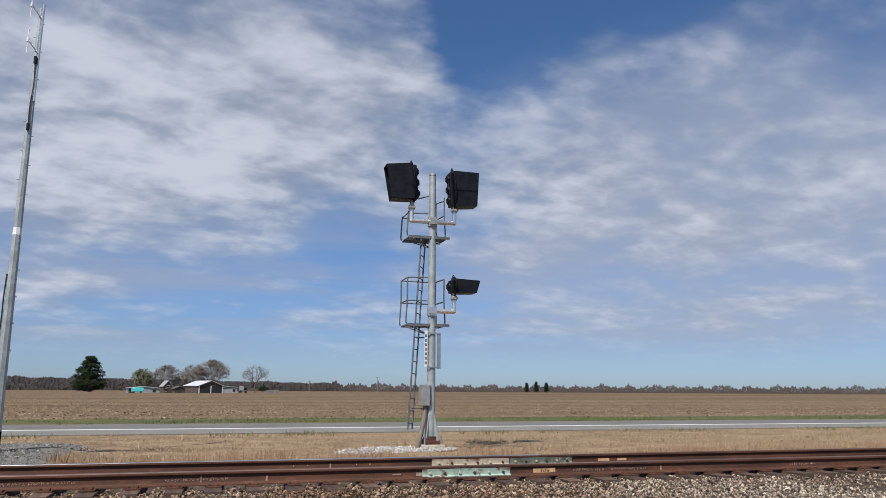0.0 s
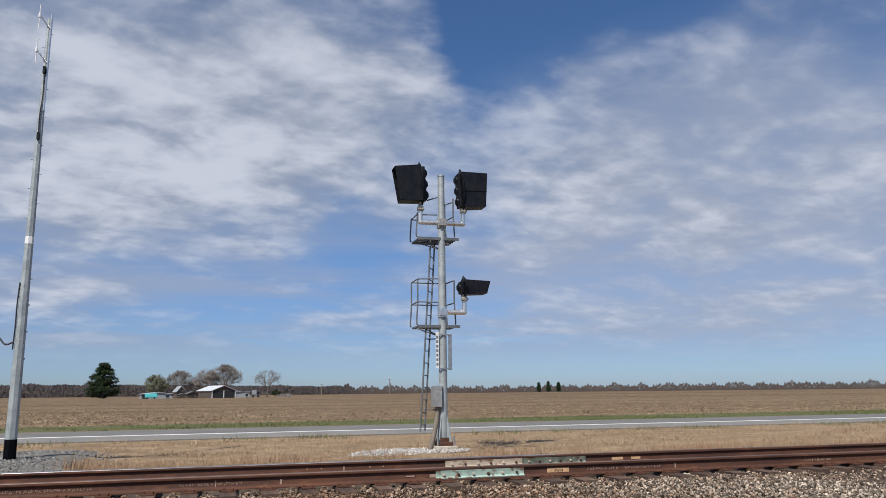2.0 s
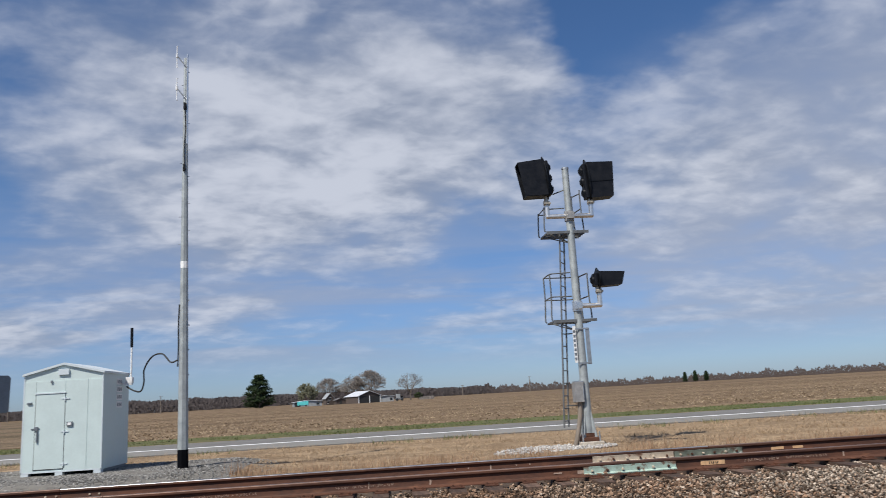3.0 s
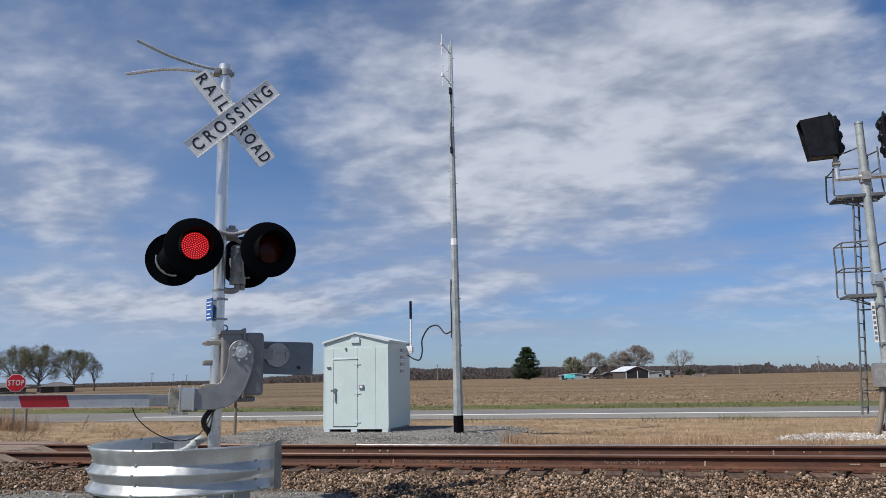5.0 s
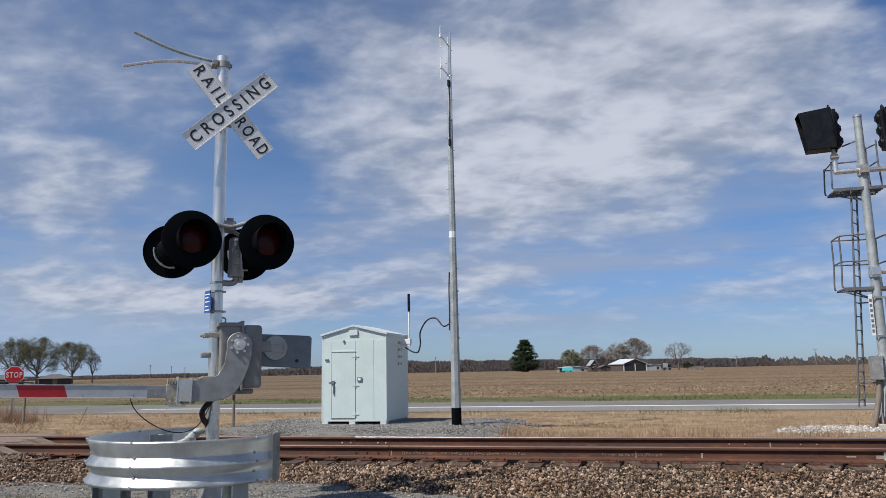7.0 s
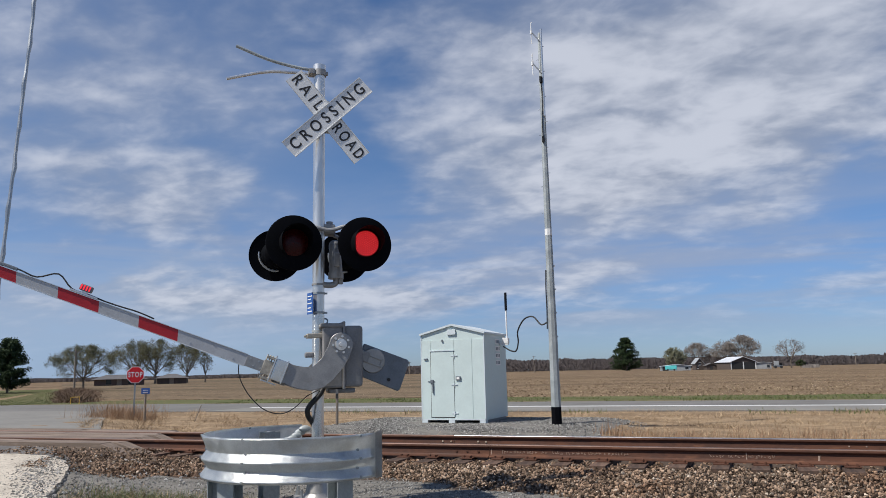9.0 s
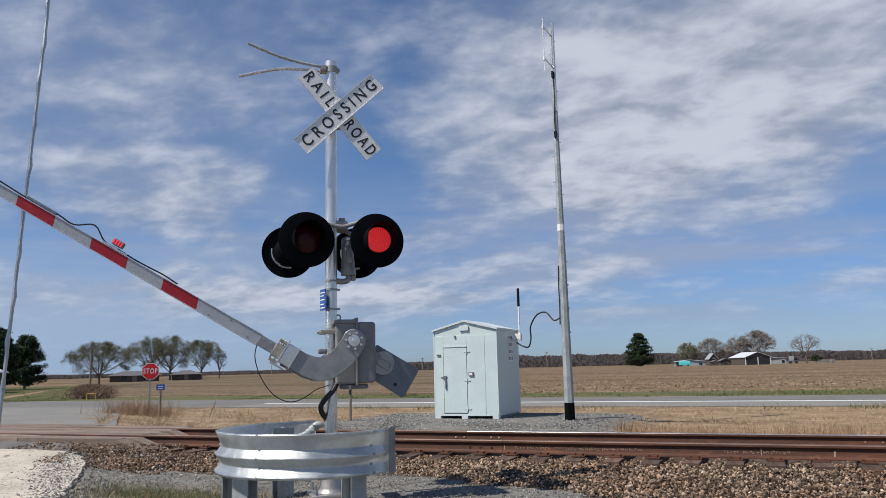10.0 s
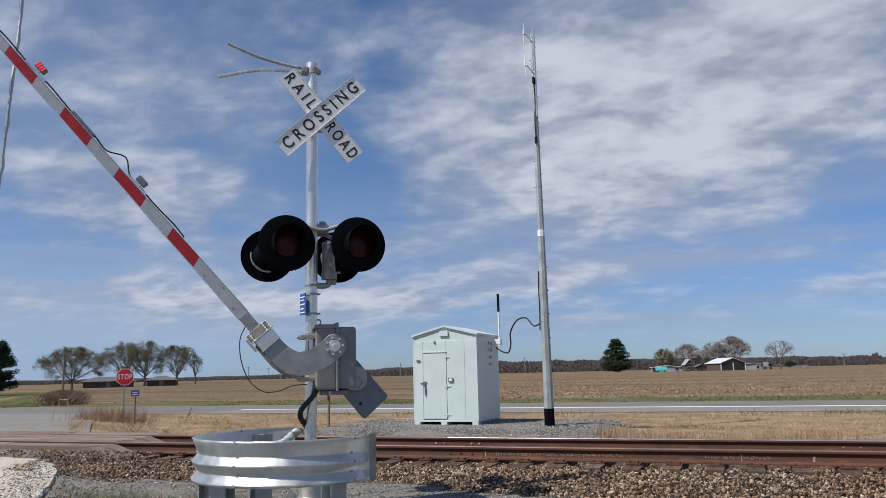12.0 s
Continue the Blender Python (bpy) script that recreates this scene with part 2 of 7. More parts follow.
ROAD_PALE = surface("pale_worn_asphalt", (0.218, 0.21, 0.192), 0.12, 0.5, 0.95, 0, 0.004, 90, [((0.19, 0.185, 0.175), 0.8, 0.52, 0.75, 0.5)], spec=0.12)
BAR_GREEN = surface("mint_green_joint_bar", (0.36, 0.47, 0.40), 0.15, 8, 0.6, 0, 0.002, 50, [((0.17, 0.08, 0.045), 7, 0.50, 0.62, 0.9)])
BAR_CREAM = surface("cream_joint_bar", (0.50, 0.42, 0.32), 0.15, 8, 0.6, 0, 0.002, 50, [((0.18, 0.08, 0.045), 7, 0.50, 0.64, 0.9)])
BAR_MOSS = surface("flaking_dark_green_joint_bar", (0.14, 0.16, 0.125), 0.3, 8, 0.6, 0, 0.002, 50, [((0.40, 0.42, 0.36), 9, 0.58, 0.66, 0.9), ((0.10, 0.05, 0.03), 6, 0.52, 0.62, 0.8)])
TAG = surface("faded_orange_rail_tag", (0.58, 0.36, 0.19), 0.2, 14, 0.7)
CHALK = surface("pale_paint_mark", (0.36, 0.26, 0.20), 0.3, 30, 0.8)
TIE = surface("creosoted_tie_wood", (0.095, 0.058, 0.040), 0.4, 3, 0.85, 0, 0.006, 30, [((0.15, 0.085, 0.055), 6, 0.5, 0.7, 0.6)], (6, 0.7, 6), 0.35)
PLANK = surface("weathered_crossing_timber", (0.205, 0.155, 0.118), 0.28, 3, 0.85, 0, 0.006, 26, [((0.12, 0.08, 0.06), 1.6, 0.52, 0.72, 0.6), ((0.42, 0.33, 0.27), 5, 0.55, 0.75, 0.5)], (0.5, 6, 6), 0.2)
STONE = surface("ballast_stone", (0.225, 0.158, 0.110), 0.42, 14, 0.95, 0, 0.004, 50, [((0.15, 0.080, 0.045), 0.55, 0.44, 0.62, 0.6)], None, 0.82, spec=0.15)
STONE_PALE = surface("clean_ballast_stone", (0.32, 0.262, 0.205), 0.35, 14, 0.95, 0, 0.004, 50, [((0.18, 0.11, 0.07), 0.55, 0.48, 0.66, 0.5)], None, 0.76, spec=0.15)
STONE_GREY = surface("grey_gravel_stone", (0.235, 0.228, 0.212), 0.3, 14, 0.95, 0, 0.003, 60, (), None, 0.5, spec=0.15)
STONE_WHITE = surface("pale_limestone", (0.42, 0.40, 0.37), 0.2, 14, 0.9, 0, 0.003, 60, (), None, 0.35)
ASPHALT = surface("old_grey_asphalt", (0.168, 0.163, 0.153), 0.14, 0.6, 0.95, 0, 0.004, 90, [((0.125, 0.12, 0.113), 0.25, 0.52, 0.7, 0.5), ((0.215, 0.207, 0.193), 1.4, 0.55, 0.75, 0.4)], spec=0.12)
CONCRETE = surface("worn_pale_concrete", (0.50, 0.445, 0.37), 0.16, 1.2, 0.92, 0, 0.02, 22, [((0.36, 0.315, 0.255), 1.6, 0.50, 0.68, 0.6), ((0.62, 0.56, 0.47), 11, 0.5, 0.68, 0.6), ((0.17, 0.145, 0.115), 26, 0.54, 0.66, 0.75), ((0.10, 0.085, 0.07), 5, 0.62, 0.70, 0.8)], spec=0.12)
PATCH = surface("dark_patched_asphalt", (0.125, 0.115, 0.105), 0.3, 2.5, 0.92, 0, 0.012, 40, [((0.19, 0.17, 0.15), 3, 0.5, 0.7, 0.6)])
POST_WOOD = surface("grey_pole_wood", (0.21, 0.175, 0.14), 0.25, 4, 0.85, 0, 0.004, 40, (), (6, 6, 0.6))
BARK = surface("grey_brown_bark", (0.135, 0.110, 0.088), 0.3, 5, 0.9, 0, 0.02, 20)
TIN = surface("corrugated_tin_roof", (0.72, 0.74, 0.76), 0.08, 0.5, 0.45, 0.3, 0, 0, [((0.50, 0.47, 0.44), 0.4, 0.55, 0.8, 0.4)])
BARN_WOOD = surface("old_barn_boards", (0.085, 0.066, 0.056), 0.3, 1.2, 0.9, 0, 0.02, 8, (), (5, 5, 0.5))
# brown brick darkened to carry the shadow of porch and windows
BRICK_FAR = surface("porch_shaded_brown_brick", (0.10, 0.070, 0.058), 0.15, 2, 0.9)
ROOF_FAR = surface("grey_shingle_roof", (0.11, 0.105, 0.105), 0.2, 1.5, 0.9)
TEAL = surface("turquoise_tarp", (0.10, 0.55, 0.55), 0.1, 1, 0.6)
SILVER_FAR = surface("pale_siding", (0.30, 0.32, 0.33), 0.1, 1, 0.6)
GLASS_DARK = surface("dark_window_glass", (0.02, 0.025, 0.03), 0.1, 2, 0.1)
YELLOW = surface("yellow_marker_paint", (0.60, 0.36, 0.05), 0.1, 5, 0.6)
DRY_GRASS = leafy("dry_grass", (0.52, 0.385, 0.240), (0.22, 0.150, 0.092))
DRY_GRASS_RED = leafy("dry_red_brush", (0.30, 0.17, 0.10), (0.38, 0.27, 0.17))
GREEN_GRASS = leafy("green_grass", (0.075, 0.115, 0.030), (0.17, 0.165, 0.075))
STUBBLE = leafy("corn_stubble", (0.47, 0.365, 0.235), (0.105, 0.068, 0.040))
PINE = leafy("pine_needles", (0.018, 0.036, 0.016), (0.045, 0.068, 0.026))
OAK = leafy("budding_oak_leaves", (0.105, 0.110, 0.060), (0.17, 0.165, 0.100))
PALE_BUDS = leafy("pale_green_buds", (0.15, 0.155, 0.10), (0.23, 0.23, 0.155))
BARE = leafy("bare_twigs", (0.21, 0.19, 0.17), (0.31, 0.275, 0.245))
DARK_BRUSH = leafy("dark_winter_brush", (0.10, 0.065, 0.045), (0.17, 0.115, 0.075))
SHRUB = leafy("dark_shrub", (0.03, 0.05, 0.02), (0.06, 0.075, 0.035))
# tones lifted and drawn together: distance haze put into the colour
FAR_WOOD = leafy("far_hazy_winter_wood", (0.072, 0.062, 0.062), (0.094, 0.081, 0.079))
FAR_SCRUB = leafy("far_pale_scrub", (0.085, 0.067, 0.060), (0.125, 0.100, 0.088))


def soil(name, stops, stretch=0.45):
    """Bare ground with broad colour change along and across."""
    m = bpy.data.materials.new(name)
    m.use_nodes = True
    n = Nodes(m.node_tree)
    b = m.node_tree.nodes["Principled BSDF"]
    co = n.add("ShaderNodeTexCoord").outputs["Object"]
    mp = n.add("ShaderNodeMapping")
    n.link(co, mp.inputs[0])
    mp.inputs["Scale"].default_value = (stretch, 1.0, 1.0)
    a = n.noise(mp.outputs[0], 0.9, 6, 0.65)
    c = n.noise(mp.outputs[0], 7.0, 6, 0.7)
    d = n.noise(mp.outputs[0], 0.05, 3, 0.5)
    col = n.mix(n.ramp(a, 0.35, 0.65), stops[0], stops[1])
    col = n.mix(n.math("MULTIPLY", n.ramp(c, 0.42, 0.62), 0.7), col, stops[2])
    col = n.mix(n.math("MULTIPLY", n.ramp(d, 0.45, 0.62), 0.6), col, stops[3])
    n.put(b.inputs["Base Color"], col)
    b.inputs["Roughness"].default_value, b.inputs["Specular IOR Level"].default_value = 0.95, 0.1
    bn = n.add("ShaderNodeBump")
    bn.inputs["Strength"].default_value, bn.inputs["Distance"].default_value = 0.8, 0.04
    n.link(c, bn.inputs["Height"]), n.link(bn.outputs[0], b.inputs["Normal"])
    return m


EARTH = soil("dry_grass_earth", [(0.19, 0.135, 0.085), (0.38, 0.28, 0.175), (0.16, 0.11, 0.068), (0.29, 0.21, 0.13)])
FIELD = soil("harvested_field_soil", [(0.096, 0.061, 0.034), (0.175, 0.117, 0.070), (0.34, 0.257, 0.165), (0.072, 0.048, 0.028)], 0.07)
GREEN_EARTH = soil("grassy_verge", [(0.066, 0.090, 0.030), (0.105, 0.122, 0.048), (0.17, 0.135, 0.078), (0.115, 0.100, 0.050)])
GRAVEL = soil("fine_grey_gravel", [(0.165, 0.155, 0.138), (0.225, 0.213, 0.19), (0.12, 0.112, 0.10), (0.215, 0.203, 0.18)])
WEEDY = soil("weedy_brown_field", [(0.055, 0.040, 0.026), (0.165, 0.118, 0.075), (0.30, 0.225, 0.145), (0.070, 0.058, 0.033)], 0.16)
# bed tones lowered so that shade between the stones is in the colour
BALLAST = soil("ballast_bed", [(0.085, 0.062, 0.048), (0.12, 0.090, 0.068), (0.05, 0.037, 0.030), (0.10, 0.066, 0.045)])

# ---- mesh helpers ----
def bx(bm, x0, x1, y0, y1, z0, z1, bevel=0.0, m=None):
    g = bmesh.ops.create_cube(bm, size=1, matrix=Matrix.Translation(((x0 + x1) / 2, (y0 + y1) / 2, (z0 + z1) / 2)) @ Matrix.Diagonal((x1 - x0, y1 - y0, z1 - z0, 1)))
    vs = g["verts"]
    if bevel:
        es = list({e for v in vs for e in v.link_edges})
        r = bmesh.ops.bevel(bm, geom=es, offset=bevel, segments=2, affect="EDGES", profile=0.5)
        vs = list({v for f in r["faces"] for v in f.verts} | {v for v in vs if v.is_valid})
    if m is not None:
        bmesh.ops.transform(bm, matrix=m, verts=vs)
    return vs


def cyl(bm, p0, p1, r0, r1=None, seg=12, caps=True):
    p0, p1 = Vector(p0), Vector(p1)
    d = p1 - p0
    m = Matrix.Translation((p0 + p1) / 2) @ d.to_track_quat("Z", "Y").to_matrix().to_4x4()
    bmesh.ops.create_cone(bm, cap_ends=caps, segments=seg, radius1=r0, radius2=r0 if r1 is None else r1, depth=d.length, matrix=m)


def ball(bm, p, r, squash=(1, 1, 1), seg=10):
    bmesh.ops.create_uvsphere(bm, u_segments=seg, v_segments=max(4, seg // 2 + 1), radius=r, matrix=Matrix.Translation(p) @ Matrix.Diagonal((*squash, 1)))


def tube(bm, pts, r, seg=8, close=True):
    """A round bar along points; r a number or one number a point."""
    pts = [Vector(p) for p in pts]
    rs = r if isinstance(r, (list, tuple)) else [r] * len(pts)
    rings, side = [], None
    for i, p in enumerate(pts):
        d = (pts[min(i + 1, len(pts) - 1)] - pts[max(i - 1, 0)]).normalized()
        if side is None:
            side = d.orthogonal().normalized()
        side = (side - d * side.dot(d)).normalized()
        up = d.cross(side)
        rings.append([bm.verts.new(p + rs[i] * (side * math.cos(k * math.tau / seg) + up * math.sin(k * math.tau / seg))) for k in range(seg)])
    for a, b in zip(rings, rings[1:]):
        for k in range(seg):
            bm.faces.new((a[k], a[(k + 1) % seg], b[(k + 1) % seg], b[k]))
    if close:
        bm.faces.new(rings[0][::-1]), bm.faces.new(rings[-1])


def curve_pts(ctrl, n=8):
    """Points of a smooth curve through control points."""
    c = [Vector(p) for p in ctrl]
    c = [c[0] * 2 - c[1]] + c + [c[-1] * 2 - c[-2]]
    out = []
    for i in range(1, len(c) - 2):
        for k in range(n):
            t = k / n
            p0, p1, p2, p3 = c[i - 1:i + 3]
            out.append(0.5 * (2 * p1 + (p2 - p0) * t + (2 * p0 - 5 * p1 + 4 * p2 - p3) * t * t + (3 * p1 - p0 - 3 * p2 + p3) * t ** 3))
    return out + [c[-2]]


def prism(bm, outline, y0, y1, m=None):
    """An outline in x, z made into a plate from y0 to y1."""
    a = [bm.verts.new((x, y0, z)) for x, z in outline]
    b = [bm.verts.new((x, y1, z)) for x, z in outline]
    bm.faces.new(a), bm.faces.new(b[::-1])
    for i in range(len(a)):
        j = (i + 1) % len(a)
        bm.faces.new((a[j], a[i], b[i], b[j]))
    if m is not None:
        bmesh.ops.transform(bm, matrix=m, verts=a + b)


def lathe(bm, profile, m=None, seg=24):
    """A profile of (radius, height) turned round z."""
    rings = [[bm.verts.new((r * math.cos(k * math.tau / seg), r * math.sin(k * math.tau / seg), z)) for k in range(seg)] for r, z in profile]
    for a, b in zip(rings, rings[1:]):
        for k in range(seg):
            bm.faces.new((a[k], a[(k + 1) % seg], b[(k + 1) % seg], b[k]))
    if m is not None:
        bmesh.ops.transform(bm, matrix=m, verts=[v for r in rings for v in r])
    return rings


def mesh_of(name, bm, material, smooth=35):
    bmesh.ops.recalc_face_normals(bm, faces=bm.faces[:])
    me = bpy.data.meshes.new(name)
    corners = []
    if smooth and len(bm.faces) < 3000:
        # large faces stay flat, bevels between them turn softly
        bm.normal_update()
        lim = math.cos(radians(smooth))
        size = {f: f.calc_area() for f in bm.faces}
        for f in bm.faces:
            for l in f.loops:
                s = Vector((0, 0, 0))
                for g in l.vert.link_faces:
                    if g.normal.dot(f.normal) > lim:
                        s += g.normal * size[g]
                corners.append(s.normalized() if s.length > 1e-12 else f.normal.copy())
    bm.to_mesh(me)
    bm.free()
    me.materials.append(material)
    if corners:
        me.polygons.foreach_set("use_smooth", [True] * len(me.polygons))
        me.normals_split_custom_set(corners)
    elif smooth:
        me.polygons.foreach_set("use_smooth", [True] * len(me.polygons))
        me.set_sharp_from_angle(angle=radians(smooth))
    return me


def part(name, bm, material, parent, label="", at=None, smooth=35):
    ob = new(name, mesh_of(name, bm, material, smooth))
    ob.parent = parent
    if at is not None:
        ob.matrix_basis = at
    return tagged(ob, label) if label else ob


def thing(name, label, category, at=None, group="", kind=""):
    ob = new(name)
    ob.empty_display_size = 0.2
    if at is not None:
        ob.matrix_basis = at
    return tagged(ob, label, category, group, kind)


def solid(name, bm, material, label="", category="", group="", kind="", at=None, smooth=35):
    ob = new(name, mesh_of(name, bm, material, smooth))
    if at is not None:
        ob.matrix_basis = at
    return tagged(ob, label, category, group, kind)


def raw_mesh(name, verts, faces, material):
    """A mesh from arrays made by a rule; faces all of one size."""
    verts, faces = np.asarray(verts, dtype=np.float32), np.asarray(faces, dtype=np.int32)
    me = bpy.data.meshes.new(name)
    k = faces.shape[1]
    me.vertices.add(len(verts)), me.loops.add(faces.size), me.polygons.add(len(faces))
    me.vertices.foreach_set("co", verts.ravel())
    me.loops.foreach_set("vertex_index", faces.ravel())
    me.polygons.foreach_set("loop_start", np.arange(0, faces.size, k, dtype=np.int32))
    me.update(calc_edges=True)
    me.polygons.foreach_set("use_smooth", np.zeros(len(faces), dtype=bool))
    me.materials.append(material)
    return me


def letters(text, size, material, name, parent, at, depth=0.002, bold=0.0, wide=0.0, space=1.25):
    """Raised lettering in the built-in font, centred, reading along x and standing in z."""
    cu = bpy.data.curves.new(name, "FONT")
    cu.body, cu.size, cu.align_x, cu.align_y, cu.extrude, cu.offset, cu.space_character = text, size, "CENTER", "CENTER", depth, bold, space
    tmp = bpy.data.objects.new(name, cu)
    scene.collection.objects.link(tmp)
    me = bpy.data.meshes.new_from_object(tmp.evaluated_get(bpy.context.evaluated_depsgraph_get()))
    bpy.data.objects.remove(tmp)
    me.materials.clear(), me.materials.append(material)
    if wide:
        xs = [v.co.x for v in me.vertices]
        mid, k = (max(xs) + min(xs)) / 2, wide / (max(xs) - min(xs))
        for v in me.vertices:
            v.co.x = (v.co.x - mid) * k
    ob = new(name, me)
    ob.parent = parent
    ob.matrix_basis = at @ pose(0, 0, 0, 90, 0, 0)
    return ob


def smoothstep(a, b, v):
    t = np.clip((v - a) / (b - a), 0, 1)
    return t * t * (3 - 2 * t)


ROAD_UP = ([-20, 2, 5.5, 8.5, 9.9, 13.4, 16, 27.6, 40], [0.06, 0.06, 0.12, 0.26, 0.375, 0.375, 0.26, 0.02, 0.02])


def ground_z(x, y):
    """The height of the ground."""
    x, y = np.asarray(x, dtype=float), np.asarray(y, dtype=float)
    z = np.interp(y, [-20, 4, 7.6, 9.5, 10.3, 13.2, 13.6, 15.2, 20, 26, 27.4, 30], [0.0, 0.02, 0.05, 0.105, 0.145, 0.145, 0.13, -0.10, -0.10, -0.05, -0.02, -0.02])
    pad = smoothstep(5.2, 3.2, np.abs(x + 7.2)) * smoothstep(3.6, 2.0, np.abs(y - 19.4))
    base = smoothstep(2.2, 0.7, np.hypot((x - 4.6) * 0.7, y - 18.9))
    out = np.maximum(0, (x + 0.9 + y) * 0.7)
    bank = np.where((y < 27.5) & ((y < 9.9) | (y > 13.3)), np.interp(y, *ROAD_UP) - 0.03 - 0.11 * out, -1)
    return np.maximum.reduce([z, -0.1 + 0.25 * pad, -0.1 + 0.16 * base, bank])


def polar(az, dist, z=0.0):
    return Vector((-dist * math.sin(radians(az)), dist * math.cos(radians(az)), z))

# ---- ground, roads, field ----
def gravel_edge(x):
    """Where the fine gravel ends and the ballast begins."""
    return np.interp(x, [-10, -9, -7, -5, -3.7, -2.2, -1, 1, 30], [8.2, 8.5, 9.0, 9.35, 9.25, 8.6, 7.8, 7.2, 7.0]) + 0.12 * np.sin(x * 2.3)


def make_ground():
    xs = np.unique(np.concatenate([np.linspace(-2500, -60, 10), np.linspace(-60, -22, 30), np.linspace(-22, 14, 91), np.linspace(14, 60, 34), np.linspace(60, 2500, 10)]))
    ys = np.unique(np.concatenate([np.linspace(-600, -5, 8), np.linspace(-5, 7.6, 12), np.linspace(7.6, 15.6, 20), np.linspace(15.6, 27.4, 28), [30, 36.6, 42.5, 60, 120, 250, 500, 1000, 2000, 3000, 4000]]))
    gx, gy = np.meshgrid(xs, ys)
    gz = ground_z(gx, gy)
    near = (gy < 27) & (gy > 14.5) & (np.abs(gx) < 60)
    gz = gz + np.where(near, 0.03 * np.sin(gx * 1.7 + gy * 2.3) * np.cos(gx * 0.9 - gy * 1.1), 0)
    w = len(xs)
    idx = np.arange(len(ys) * w).reshape(len(ys), w)
    faces = np.stack([idx[:-1, :-1], idx[:-1, 1:], idx[1:, 1:], idx[1:, :-1]], -1).reshape(-1, 4)
    me = raw_mesh("ground", np.stack([gx, gy, gz], -1).reshape(-1, 3), faces, EARTH)
    for m in (GRAVEL, BALLAST, GREEN_EARTH, FIELD):
        me.materials.append(m)
    cx, cy = (gx[:-1, :-1] + gx[1:, 1:]) / 2, (gy[:-1, :-1] + gy[1:, 1:]) / 2
    mat = np.zeros(cx.shape, dtype=np.int32)
    mat[cy < 14.9] = 2
    mat[cy < gravel_edge(cx)] = 1
    mat[(np.abs(cx + 7.5) < 4.4) & (np.abs(cy - 19.4) < 3.4)] = 1
    mat[(cy > 36.6) & (cy < 42.5)] = 3
    mat[cy >= 42.5] = 4
    me.polygons.foreach_set("material_index", mat.ravel())
    me.polygons.foreach_set("use_smooth", np.ones(len(faces), dtype=bool))
    tagged(new("ground", me), "flat open farmland with gravel, dry grass and harvested field", "ground", kind="structure")


def strip(name, outline, z, material, label, category, thick=0.05):
    bm = bmesh.new()
    top = [bm.verts.new((x, y, z(x, y) if callable(z) else z)) for x, y in outline]
    low = [bm.verts.new((v.co.x, v.co.y, v.co.z - thick)) for v in top]
    bm.faces.new(top)
    for i in range(len(top)):
        j = (i + 1) % len(top)
        bm.faces.new((top[i], top[j], low[j], low[i]))
    return solid(name, bm, material, label, category, kind="structure", smooth=0)


def ramp_z(x, y):
    """The side road climbs over the track and drops to the highway."""
    return float(np.interp(y, *ROAD_UP))


